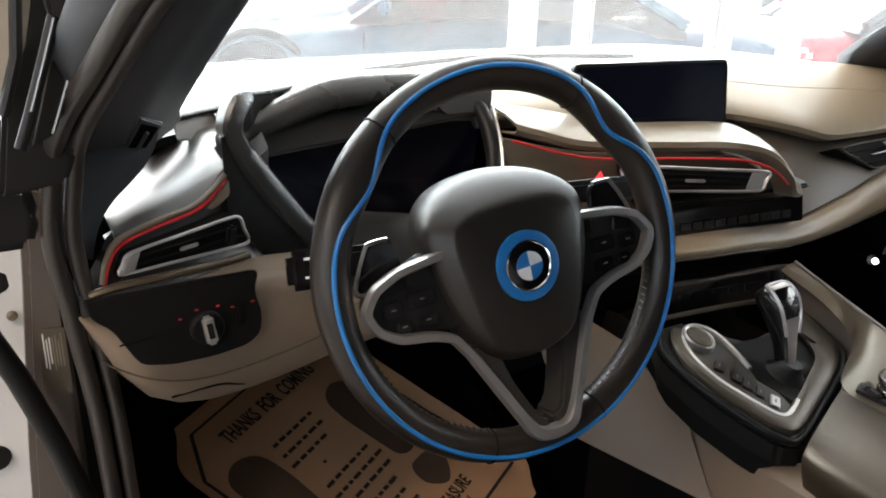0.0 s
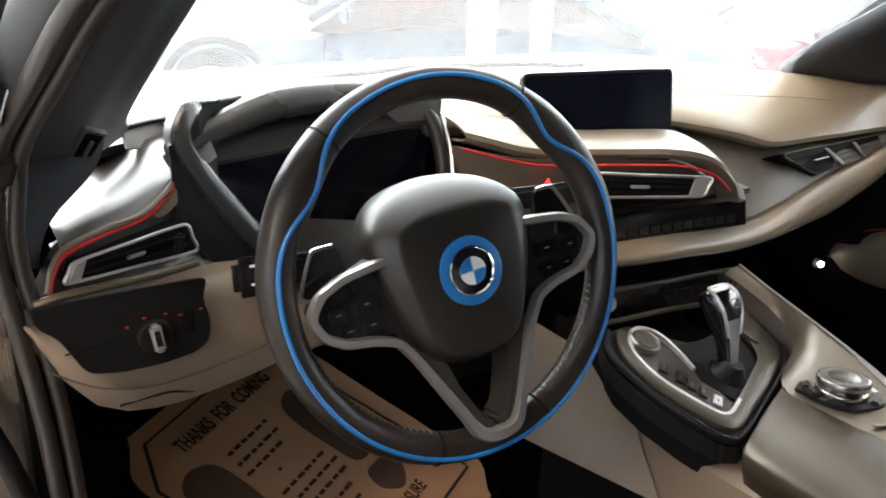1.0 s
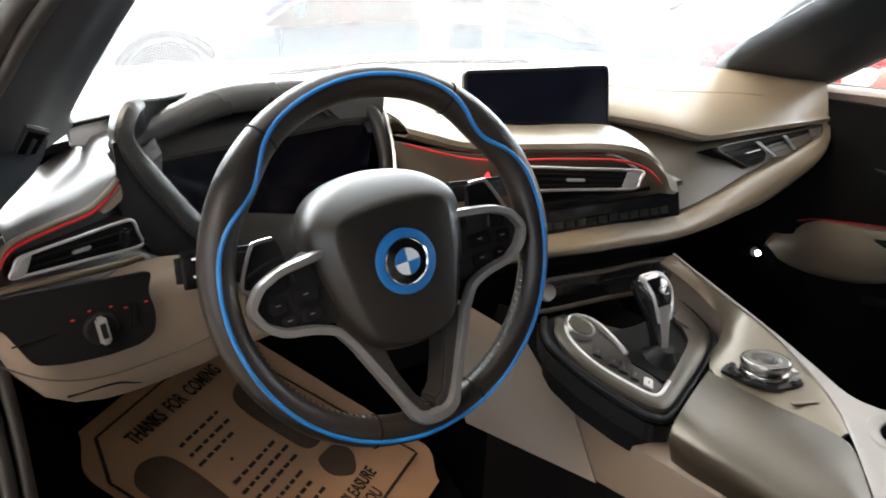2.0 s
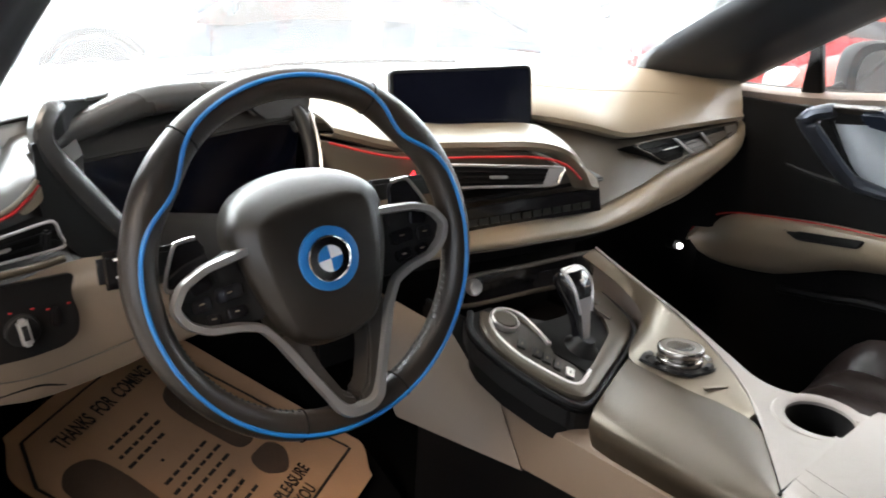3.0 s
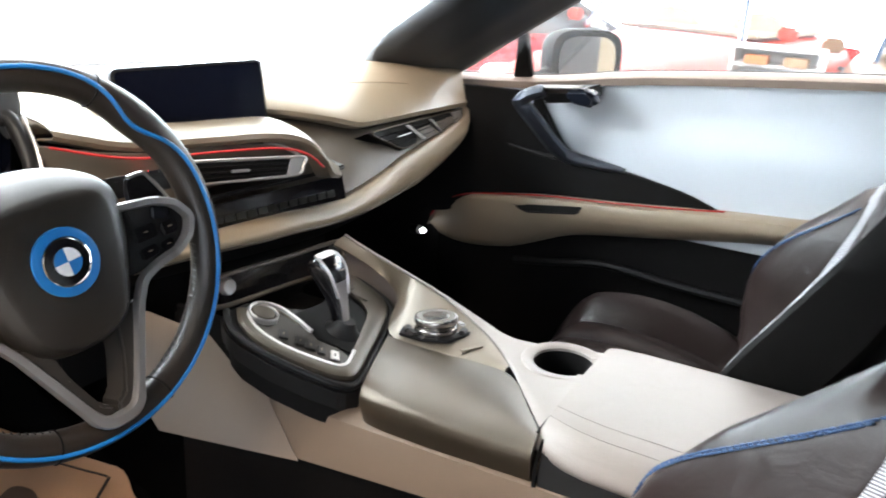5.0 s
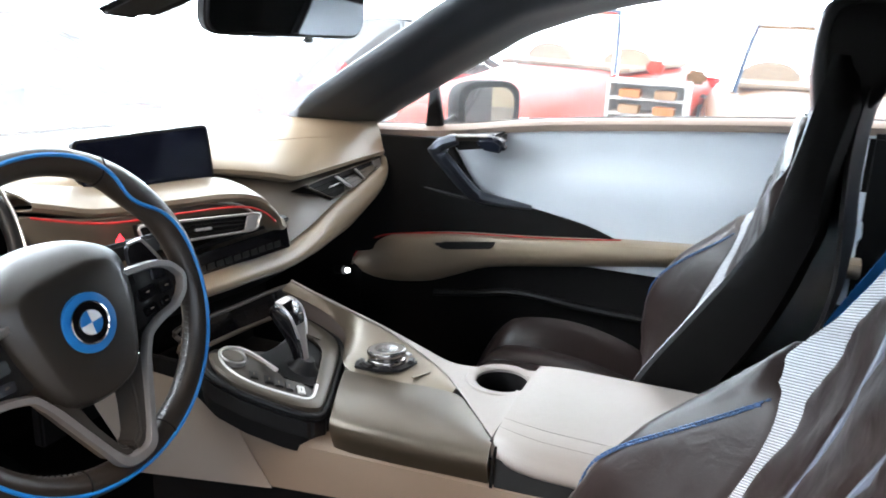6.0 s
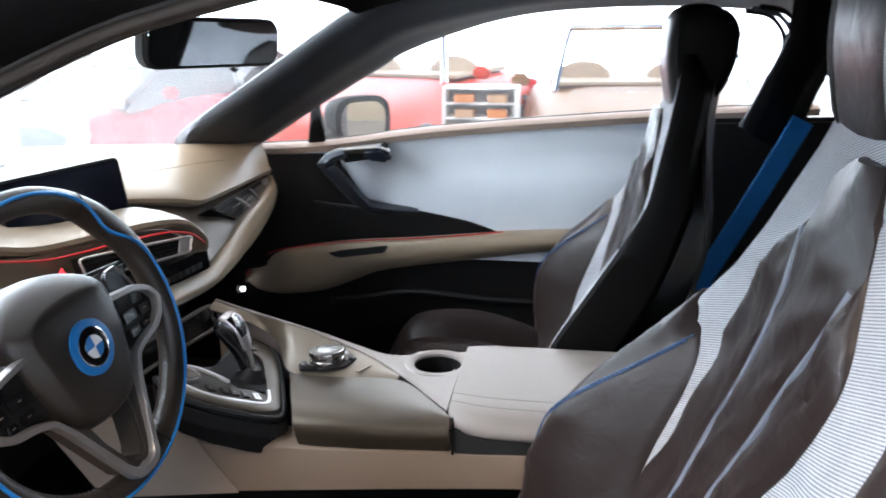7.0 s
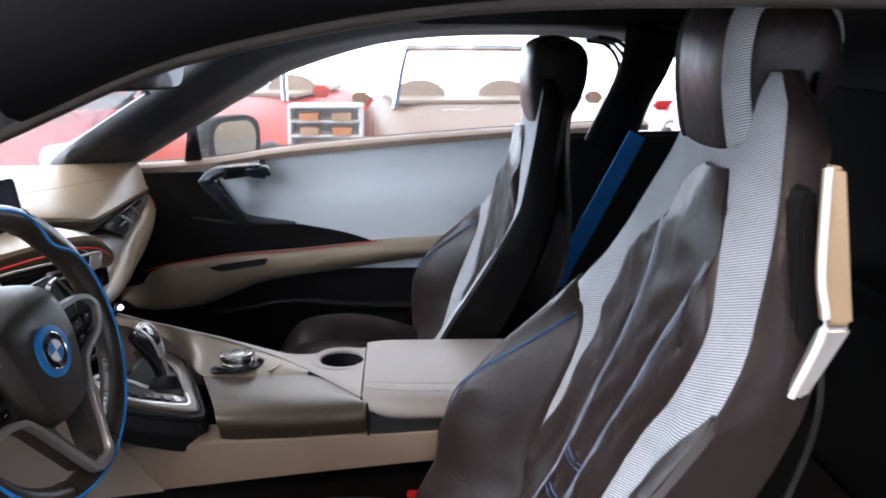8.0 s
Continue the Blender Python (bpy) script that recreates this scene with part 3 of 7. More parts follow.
part("accent_end", slab([(-0.5556, 0.268, 0.7655), (-0.5548, 0.268, 0.7505), (-0.5659, 0.266, 0.7419), (-0.5777, 0.264, 0.7376), (-0.5819, 0.263, 0.7430), (-0.5681, 0.267, 0.7524)], (0, 0.008, 0), 0.0015), GREIGE, dash, "satin end piece under the red line")
part("red_line", tube(red_l, 0.0020, 8), RED, dash, "red accent line over the side vent")
part("accent_edge", tube([p + V((-0.001, 0.001, 0.005)) for p in red_l], 0.0028, 8), GREIGE, dash)
lv = [(-0.668, 0.230, 0.720), (-0.553, 0.254, 0.733), (-0.543, 0.254, 0.701), (-0.679, 0.226, 0.701)]
air_vent(lv, 2, dash, 0.0018, SATIN, tab=0.52, silver_end=(0.015, 0.11))
a = quad_point(lv, 0.87, 0.5)
part("thumb_wheel", block(a + V((0, -0.006, 0)), (0.010, 0.010, 0.020), 0.003, (0, 8, 12)), BLACK, dash)
ledge = sp([(-0.706, 0.219, 0.689), (-0.686, 0.216, 0.694), (-0.655, 0.214, 0.6965), (-0.619, 0.215, 0.698), (-0.58, 0.217, 0.700), (-0.556, 0.221, 0.702)], 6)
part("vent_ledge", tube(ledge, 0.0055, 12, flat=0.75), BRONZE, dash, "satin bronze ledge under the side vent")

# beige knee panel with the light switch
rows = []
for i in range(21):
    s = i / 20
    x = -0.718 + 0.56 * s
    zb = lerp(x, [(-0.718, 0.664), (-0.708, 0.640), (-0.689, 0.607), (-0.676, 0.587), (-0.648, 0.568), (-0.62, 0.557), (-0.58, 0.554), (-0.52, 0.558), (-0.45, 0.566), (-0.158, 0.585)])
    zt = lerp(x, [(-0.718, 0.676), (-0.68, 0.676), (-0.56, 0.676), (-0.545, 0.681), (-0.50, 0.680), (-0.45, 0.630), (-0.158, 0.60)])
    y = lerp(x, [(-0.718, 0.225), (-0.66, 0.205), (-0.5, 0.215), (-0.158, 0.24)])
    rows.append(sp([(x, y + 0.05, zt), (x, y + 0.012, zt - 0.006), (x, y, zt - 0.3 * (zt - zb)), (x, y - 0.004, zt - 0.62 * (zt - zb)), (x, y + 0.010, zb), (x, y + 0.06, zb - 0.02), (x, y + 0.2, zb - 0.06)], 3))
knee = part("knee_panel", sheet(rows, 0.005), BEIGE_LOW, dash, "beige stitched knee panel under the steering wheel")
part("knee_seam", tube(sp([(-0.705, 0.204, 0.628), (-0.66, 0.198, 0.601), (-0.60, 0.198, 0.590), (-0.50, 0.204, 0.600), (-0.45, 0.210, 0.615)], 6), 0.0010, 6), TAUPE, knee)
part("knee_seam", tube(sp([(-0.645, 0.21, 0.571), (-0.60, 0.207, 0.574), (-0.575, 0.213, 0.565), (-0.555, 0.225, 0.556)], 6), 0.0012, 6), SOFTBLACK, knee)
sw = [V((x, y, z)) for x, y, z in ((-0.713, 0.211, 0.690), (-0.711, 0.208, 0.673), (-0.694, 0.203, 0.660), (-0.674, 0.198, 0.622), (-0.645, 0.197, 0.616), (-0.607, 0.197, 0.615), (-0.572, 0.199, 0.618), (-0.557, 0.202, 0.626), (-0.554, 0.204, 0.647), (-0.560, 0.207, 0.671), (-0.552, 0.212, 0.690))]
switch = part("light_switch", slab(filleted(sw + [sw[0]], 0.008)[:-1], (0.001, -0.007, 0.001), 0.0015), SOFTBLACK, dash, "black headlight switch panel")
lm = look((-0.610, 0.190, 0.647), (-0.600, 0.9, 0.60))
part("dial", lathe([(0.0165, -0.004), (0.0165, 0.001), (0.0145, 0.003), (0.010, 0.0035)], lm), SOFTBLACK, switch)
part("grip", moved(block((0, 0, 0.006), (0.0105, 0.029, 0.010), 0.0025), lm @ pose(0, 0, 0, 0, 0, 8)), SILVER, switch, "bright silver dial grip")
part("grip_inlay", moved(block((0, 0.001, 0.0110), (0.0056, 0.016, 0.001), 0.0003), lm @ pose(0, 0, 0, 0, 0, 8)), BLACK, switch)
part("panel_groove", block((-0.668, 0.1945, 0.648), (0.045, 0.002, 0.0012), 0.0004, (0, -4, 4)), SOFTBLACK, switch)
part("dimmer", block((-0.577, 0.196, 0.652), (0.010, 0.008, 0.024), 0.003), GLOSS, switch)
for dx, dz in ((-0.026, 0.016), (-0.010, 0.022), (0.010, 0.022), (0.024, 0.018), (0.044, 0.020)):
    part("mark", moved(block((dx, dz, 0.004), (0.0035, 0.0016, 0.0006), 0), lm), RED, switch)


# ---- infotainment display ----
tl, tr, br = V((-0.036, 0.360, 0.838)), V((0.180, 0.280, 0.846)), V((0.189, 0.259, 0.738))
bl = tl + br - tr
ux, uy = (tr - tl).normalized(), (tl - bl).normalized()
un = ux.cross(uy).normalized()
uy = un.cross(ux)
sm = Matrix((ux, uy, un)).transposed().to_4x4()
sm.translation = (tl + br) / 2
w, h = (tr - tl).length, (tl - bl).length
screen = thing("infotainment_display", (0.075, 0.31, 0.735), "freestanding black display with a dark unlit screen", "display")


def rounded(w, h, r, n=5):
    out = []
    for cx, cy, a0 in ((w / 2 - r, h / 2 - r, 0), (-w / 2 + r, h / 2 - r, 90), (-w / 2 + r, -h / 2 + r, 180), (w / 2 - r, -h / 2 + r, 270)):
        out += [V((cx + r * math.cos(radians(a0 + 90 * i / n)), cy + r * math.sin(radians(a0 + 90 * i / n)), 0)) for i in range(n + 1)]
    return out


part("housing", moved(slab(rounded(w + 0.004, h + 0.004, 0.009), (0, 0, -0.016), 0.0025), sm), BLACK, screen)
part("screen", moved(slab(rounded(w - 0.005, h - 0.005, 0.006), (0, 0, 0.0008), 0.0003), sm @ pose(0, 0, 0.0006)), SCREEN, screen, "dark glossy screen")
part("bracket", moved(block((0, -h / 2 - 0.004, -0.014), (0.11, 0.05, 0.014), 0.004), sm), BLACK, screen)


# ---- steering wheel ----
WC = V((-0.385, 0.016, 0.735))
rake, wyaw = radians(16.2), radians(-7.2)
wn_ = V((math.sin(wyaw) * math.cos(rake), -math.cos(wyaw) * math.cos(rake), math.sin(rake)))
wu = V((math.cos(wyaw), math.sin(wyaw), 0))
wm = Matrix((wu, wn_.cross(wu), wn_)).transposed().to_4x4()
wm.translation = WC
wm = wm @ pose(0, 0, 0, 0, 0, 7.5)
wheel = thing("steering_wheel", WC, "black leather steering wheel with blue piping and silver spokes", "steering wheel")
MAJOR = 0.1665


def bump_at(deg, centre, width):
    d = (deg - centre + 180) % 360 - 180
    return math.exp(-(d / width) ** 2)


def rim_shape(deg):
    thumb = bump_at(deg, 38, 14) + bump_at(deg, 142, 14)
    grip = bump_at(deg, 8, 16) + bump_at(deg, 172, 16)
    a = 0.0150 + 0.0040 * thumb + 0.0015 * grip
    return a, MAJOR - 0.0030 * thumb


def rim_point(deg, alpha, lift=0.0):
    a, r = rim_shape(deg)
    t, q = radians(deg), radians(alpha)
    rr = r + (a + lift) * math.sin(q)
    return wm @ V((rr * math.cos(t), rr * math.sin(t), (0.0165 + lift) * math.cos(q) - 0.006))


rim = part("rim", skin([[rim_point(d, al) for al in range(0, 360, 20)] for d in range(0, 360, 3)], True, True), RIM, wheel, "worn black leather rim")


def piping_alpha(d):
    thumb = bump_at(d, 39, 13) + bump_at(d, 141, 13)
    low = bump_at(d, 270, 60)
    return 6 - 48 * thumb + 20 * low + 14 * bump_at(d, 90, 40)


part("piping", tube([rim_point(d, piping_alpha(d), 0.0006) for d in range(0, 360, 2)], 0.0022, 8, True), BLUE, rim, "bright blue piping")
for d in (55, 125, 250, 290):
    part("rim_seam", tube([rim_point(d, al, 0.0004) for al in range(0, 360, 15)], 0.0009, 6, True), SOFTBLACK, rim)
# lacing on the inner side of the lower grips
for a0, a1 in ((292, 345), (195, 248)):
    for k in range(22):
        d = a0 + (a1 - a0) * k / 21
        part("stitch", tube([rim_point(d, -72, 0.0006), rim_point(d + 0.8, -98, 0.0006)], 0.0008, 4), BLACK, rim)

def mirrored(half, foot):
    """A closed outline from its right half, from the top middle down to the foot."""
    return sp([(x, y, 0) for x, y in half + [foot] + [(-x, y) for x, y in half[:0:-1]]], 4, True)


cover = mirrored([(0, 0.084), (0.030, 0.081), (0.056, 0.072), (0.074, 0.057), (0.081, 0.036), (0.077, 0.008), (0.069, -0.024), (0.058, -0.056), (0.045, -0.076), (0.022, -0.085)], (0, -0.087))
facet = mirrored([(0, 0.058), (0.024, 0.057), (0.044, 0.053), (0.057, 0.044), (0.061, 0.028), (0.059, 0.004), (0.054, -0.022), (0.047, -0.050), (0.037, -0.068), (0.018, -0.077)], (0, -0.079))
rows = []
for f, k, z in ((0, 0.97, -0.036), (0, 1, -0.014), (0, 1, -0.002), (0.08, 1, 0.005), (0.25, 1, 0.0098), (0.5, 1, 0.0140), (0.75, 1, 0.0175), (0.97, 1, 0.0208), (1, 0.98, 0.0218), (1, 0.9, 0.0226), (1, 0.75, 0.0236), (1, 0.5, 0.0248), (1, 0.25, 0.0255), (1, 0.05, 0.0258)):
    row = []
    for p, q in zip(cover, facet):
        a = p.lerp(q, f) * k
        row.append(wm @ V((a.x, a.y - 0.004 * (1 - k), z - 0.004 * max(0, -a.y / 0.08) - 0.006 * max(0, a.y / 0.07) - 0.028 * max(0, (a.y - 0.045) / 0.039) ** 1.5)))
    rows.append(row)
part("airbag_cover", skin(rows, True, False, True), COVER, wheel, "faceted charcoal leather airbag cover", 70)
rm = wm @ pose(0.0, -0.001, 0.0255) @ pose(0, 0, 0, 0, 0, -7.5)
roundel = part("badge", lathe([(0.0308, -0.004), (0.0308, 0.0012), (0.029, 0.002), (0.0225, 0.002), (0.0222, -0.001)], rm, 40), BLUE, wheel, "blue ring badge")
part("badge_ring", lathe([(0.0222, -0.002), (0.0222, 0.0026), (0.0212, 0.0030), (0.0205, 0.0022)], rm, 40), CHROME, roundel, "chrome ring")
part("badge_disc", lathe([(0.0208, -0.002), (0.0208, 0.0022), (0.0128, 0.0026)], rm, 40), GLOSS, roundel, "black disc")
part("badge_rim", lathe([(0.0136, 0.001), (0.0136, 0.0032), (0.0126, 0.0032), (0.0124, 0.001)], rm, 40), CHROME, roundel)
for q in range(4):
    arc = [rm @ V((0, 0, 0.0030))] + [rm @ V((0.0126 * math.cos(radians(90 * q + 3 + 8 * i + 8)), 0.0126 * math.sin(radians(90 * q + 3 + 8 * i + 8)), 0.0030)) for i in range(12)]
    part("badge_quarter", slab(arc, rm.to_3x3() @ V((0, 0, 0.0008))), BLUE if q % 2 else WHITE, roundel)

SPOKETRIM = surface("satin_spoke_metal", (0.30, 0.29, 0.285), 0.36, 0.75, grain=2500, bump=0.03, vary=0.06)
LEGGREY = surface("dark_satin_spoke", (0.030, 0.027, 0.024), 0.40, 0.1, grain=1800, bump=0.08, vary=0.1)
# silver spoke trim: the loops round the button pods and the V below
half = [(0.068, 0.026, 0.008), (0.112, 0.0205, 0.008), (0.134, 0.011, 0.008), (0.1460, -0.006, 0.008), (0.138, -0.0235, 0.008), (0.121, -0.0345, 0.008), (0.094, -0.0395, 0.008), (0.074, -0.047, 0.008), (0.060, -0.068, 0.009), (0.0255, -0.1400, 0.0175), (0.0210, -0.1485, 0.0192), (0.0145, -0.1535, 0.020), (0.006, -0.1555, 0.020)]
path = half + [(-x, y, z) for x, y, z in half[::-1]]
smooth_path = [wm @ p for p in filleted(path, 0.0065)]
def ribbon(pts, breadth, thick, n):
    rows = []
    for i, p in enumerate(pts):
        width = breadth[i] if isinstance(breadth, list) else breadth
        t = (pts[min(i + 1, len(pts) - 1)] - pts[max(i - 1, 0)]).normalized()
        s = t.cross(n).normalized()
        rows.append([p + s * width + n * thick * 0.2, p + s * width * 0.7 + n * thick, p - s * width * 0.7 + n * thick, p - s * width + n * thick * 0.2, p - s * width - n * thick * 1.6, p + s * width - n * thick * 1.6])
    return skin(rows, True, False, True)
trim_w = [0.0042 + 0.0020 * smooth(0.30, 0.40, i / (len(smooth_path) - 1)) * (1 - smooth(0.60, 0.70, i / (len(smooth_path) - 1))) for i in range(len(smooth_path))]
part("spoke_trim", ribbon(smooth_path, trim_w, 0.004, wn_), SPOKETRIM, wheel, "satin silver spoke trim")
# leather-covered legs of the V behind the trim
for side in (1, -1):
    leg = [wm @ V((side * x, y, 0.004 + 0.012 * smooth(-0.06, -0.15, y))) for x, y in ((0.061, -0.060), (0.034, -0.120), (0.020, -0.149), (0.002, -0.154), (0.002, -0.142), (0.012, -0.136), (0.026, -0.104), (0.036, -0.062))]
    part("lower_spoke", slab(leg, -wn_ * 0.034, 0.003), LEGGREY, wheel, "dark satin inner side of the lower spoke")
    pod = sp([(side * x, y, 0.0) for x, y in ((0.066, 0.026), (0.10, 0.022), (0.132, 0.011), (0.143, -0.006), (0.132, -0.026), (0.116, -0.037), (0.085, -0.040), (0.062, -0.036))], 4, True)
    podp = part("button_pod", slab([wm @ p for p in pod], -wn_ * 0.02 + wn_ * 0.0, 0.002), BLACK, wheel, "black button pod")
    for bx, by, bw, bh, rz in ((0.092, 0.013, 0.022, 0.013, 0), (0.117, 0.007, 0.020, 0.012, -12), (0.094, -0.007, 0.026, 0.014, 0), (0.121, -0.010, 0.018, 0.013, 0), (0.092, -0.026, 0.020, 0.011, 4), (0.114, -0.026, 0.014, 0.010, 10)):
        part("button", moved(block((0, 0, 0), (bw, bh, 0.005), 0.0016), wm @ pose(side * bx, by, 0.003, 0, 0, side * rz)), GLOSS if by < 0.01 else BLACK, podp)
        if by < 0.0:
            part("mark", moved(block((0, 0, 0), (0.0045, 0.0011, 0.0004), 0), wm @ pose(side * bx, by + 0.001, 0.0057)), GREIGE, podp)
    padl = [wm @ V((side * x, y, -0.020)) for x, y in ((0.098, 0.020), (0.101, 0.042), (0.106, 0.0475), (0.121, 0.0475), (0.128, 0.043), (0.1425, 0.014), (0.137, 0.006), (0.118, 0.010))]
    paddle = part("shift_paddle", slab(padl, wn_ * 0.006, 0.002), GLOSS, wheel, "gloss black shift paddle")
    part("paddle_edge", tube([p + wn_ * 0.006 for p in sp([padl[i] for i in (2, 3, 4, 5, 6, 7)], 4)], 0.0020, 6), SILVER, paddle, "silver paddle edge")
hub = wm @ V((0, 0, -0.01))
part("hub_back", tube([wm @ V((0, 0, -0.01)), wm @ V((0, 0.006, -0.03)), wm @ V((0, 0.012, -0.055))], [0.052, 0.054, 0.050], 20, up=(1, 0, 0)), BLACK, wheel)

# ---- steering column and stalks ----
column = thing("steering_column", (-0.398, 0.20, 0.66), "grey steering column shroud with black control stalks", "steering column")
cpts = [wm @ V((0, 0.006, -0.045)), wm @ V((0, 0.004, -0.09)), wm @ V((0, -0.014, -0.16)), V((-0.392, 0.33, 0.635))]
part("shroud", tube(cpts, [0.046, 0.050, 0.052, 0.054], 18, flat=0.9, up=(1, 0, 0)), surface("grey_shroud_plastic", (0.022, 0.021, 0.020), 0.4, grain=1600, bump=0.15, vary=0.1), column, "grey plastic shroud")
st = part("stalk", moved(block((-0.135, 0.014, -0.055), (0.085, 0.026, 0.018), 0.005), wm @ pose(0, 0, 0, 0, 0, -7.5)), BLACK, column, "black wiper stalk")
part("stalk_end", moved(block((-0.176, 0.012, -0.055), (0.027, 0.035, 0.018), 0.006), wm @ pose(0, 0, 0, 0, 0, -7.5)), GLOSS, column)
for dy in (0.022, 0.006):
    part("mark", moved(block((-0.172, dy, -0.0446), (0.009, 0.0022, 0.0006), 0), wm @ pose(0, 0, 0, 0, 0, -7.5)), WHITE, st)
part("stalk", moved(block((0.135, 0.052, -0.055), (0.085, 0.022, 0.018), 0.005), wm @ pose(0, 0, 0, 0, 0, -7.5)), BLACK, column, "black indicator stalk")
# Added black block stops daylight leaking through behind the dashboard.
part("leak_blocker", block((0.06, 0.275, 0.57), (0.56, 0.02, 0.26), 0.004), SOFTBLACK, dash)


# ---- centre console ----
console = thing("centre_console", (0.03, -0.2, 0.27), "beige and satin bronze centre console with silver trim", "console")
core = [(-0.070, 0.22), (-0.070, -0.85), (0.150, -0.85), (0.150, -0.30), (0.125, -0.15), (0.19, 0.12), (0.20, 0.22)]
part("tunnel", slab([(x, y, 0.124) for x, y in core], (0, 0, 0.343), 0.01), SOFTBLACK, console, "black carpeted tunnel")
rows = []
for i in range(15):
    s = i / 14
    y = 0.085 - 0.92 * s
    xt, xb = lerp(y, [(-0.83, -0.135), (-0.47, -0.116), (-0.36, -0.111), (0.085, -0.069)]), lerp(y, [(-0.83, -0.14), (-0.47, -0.121), (-0.03, -0.094), (0.085, -0.084)])
    zt, zb = lerp(y, [(-0.83, 0.512), (-0.47, 0.497), (-0.36, 0.490), (0.085, 0.450)]), lerp(y, [(-0.83, 0.485), (-0.47, 0.450), (-0.03, 0.391), (0.085, 0.372)])
    rows.append([V((xt + 0.05, y, zt + 0.004)), V((xt + 0.006, y, zt + 0.002)), V((xt - 0.001, y, zt - 0.003)), V(((xt + xb) / 2 - 0.003, y, (zt + zb) / 2)), V((xb, y, zb + 0.003)), V((xb + 0.012, y, zb - 0.002)), V((xb + 0.05, y, zb - 0.002))])
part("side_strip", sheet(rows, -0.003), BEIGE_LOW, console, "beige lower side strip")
rows = []
for i in range(9):
    s = i / 8
    top_ = V((-0.175, 0.27, 0.585)).lerp(V((-0.062, 0.085, 0.500)), s)
    bot_ = V((-0.165, 0.15, 0.405)).lerp(V((-0.101, -0.030, 0.391)), s)
    rows.append([top_, top_.lerp(bot_, 0.5) + V((-0.006, -0.004, 0)), bot_])
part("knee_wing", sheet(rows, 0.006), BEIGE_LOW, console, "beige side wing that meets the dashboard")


def gz(x, y):
    return 0.562 - 0.104 * (x + 0.09) + 0.351 * (y - 0.057)


def on_gear(pts, lift=0.0):
    return [V((x, y, gz(x, y) + lift)) for x, y in pts]


tray = [(-0.105, 0.092), (-0.124, 0.070), (-0.132, 0.045), (-0.126, 0.0), (-0.107, -0.050), (-0.086, -0.086), (-0.055, -0.096), (0.02, -0.067), (0.080, -0.043), (0.138, -0.018), (0.166, 0.006), (0.174, 0.045), (0.170, 0.078), (0.02, 0.050), (-0.022, 0.075), (-0.055, 0.098)]
part("gear_tray", slab(on_gear(tray, -0.006), (0, 0, -0.034), 0.006), BLACK, console, "black gear tray")
part("tray_skirt", slab([V((0.012 + (x - 0.012) * 0.95, -0.005 + (y + 0.005) * 0.93, gz(x, y) - 0.036)) for x, y in tray], (0, 0, -0.030), 0.002), SOFTBLACK, console, "black skirt under the gear tray")
part("cubby", merged(block((0.05, 0.12, 0.475), (0.26, 0.14, 0.01), 0.002), block((-0.085, 0.13, 0.51), (0.008, 0.12, 0.08), 0.002), block((0.05, 0.195, 0.505), (0.27, 0.008, 0.06), 0.002)), SOFTBLACK, console, "black open cubby")
TRAYTRIM = surface("satin_taupe_tray_trim", (0.088, 0.073, 0.054), 0.38, 0.3, grain=2500, bump=0.05, vary=0.06)
KEYPANEL = surface("dark_taupe_key_panel", (0.044, 0.037, 0.029), 0.42, 0.2, grain=2000, bump=0.06, vary=0.08)
part("well", slab(on_gear([(-0.030, 0.045), (-0.034, 0.0), (-0.012, -0.046), (0.045, -0.024), (0.086, -0.004), (0.104, 0.018), (0.110, 0.05), (0.02, 0.046)], -0.005), (0, 0, 0.002)), SOFTBLACK, console, "black well round the gear selector")
# broad taupe border, from the start button round to the passenger's side
border_out = sp(on_gear([(-0.085, 0.080), (-0.104, 0.058), (-0.112, 0.027), (-0.106, -0.011), (-0.089, -0.048), (-0.071, -0.072), (-0.045, -0.079), (0.017, -0.056), (0.075, -0.034), (0.126, -0.010), (0.150, 0.012), (0.158, 0.044), (0.160, 0.075)]), 5)
border_in = sp(on_gear([(-0.073, 0.072), (-0.090, 0.056), (-0.098, 0.030), (-0.094, 0.0), (-0.081, -0.026), (-0.063, -0.054), (-0.045, -0.063), (0.000, -0.046), (0.045, -0.026), (0.090, -0.004), (0.106, 0.016), (0.115, 0.040), (0.119, 0.072)]), 5)
rows = [[a + V((0, 0, -0.010)), a + V((0, 0, -0.001)), a.lerp(b, 0.12) + V((0, 0, 0.0006)), a.lerp(b, 0.5) + V((0, 0, 0.0012)), a.lerp(b, 0.88) + V((0, 0, 0.0008)), b, b + V((0, 0, -0.008))] for a, b in zip(border_out, border_in)]
part("tray_border", sheet(rows, -0.002), TRAYTRIM, console, "satin taupe border of the gear tray")
part("border_line", tube([a.lerp(b, 0.45) + V((0, 0, 0.0012)) for a, b in zip(border_out, border_in)][34:], 0.0008, 6), SOFTBLACK, console)
part("tray_lip", tube(sp(on_gear([(-0.096, 0.090), (-0.118, 0.066), (-0.125, 0.042), (-0.119, 0.0), (-0.100, -0.048), (-0.081, -0.080), (-0.055, -0.089), (0.02, -0.062), (0.080, -0.039), (0.134, -0.015), (0.160, 0.008), (0.168, 0.045), (0.166, 0.075)], -0.006), 5), 0.0045, 10), BLACK, console)
teardrop = [(-0.031, 0.004), (-0.028, 0.030), (-0.029, 0.058), (-0.040, 0.073), (-0.056, 0.078), (-0.074, 0.072), (-0.090, 0.057), (-0.098, 0.032), (-0.095, 0.003), (-0.083, -0.024), (-0.066, -0.052), (-0.056, -0.062), (-0.043, -0.063), (-0.026, -0.057), (-0.010, -0.050)]
panel = teardrop[:-1] + [(-0.024, -0.034), (-0.037, -0.012)]
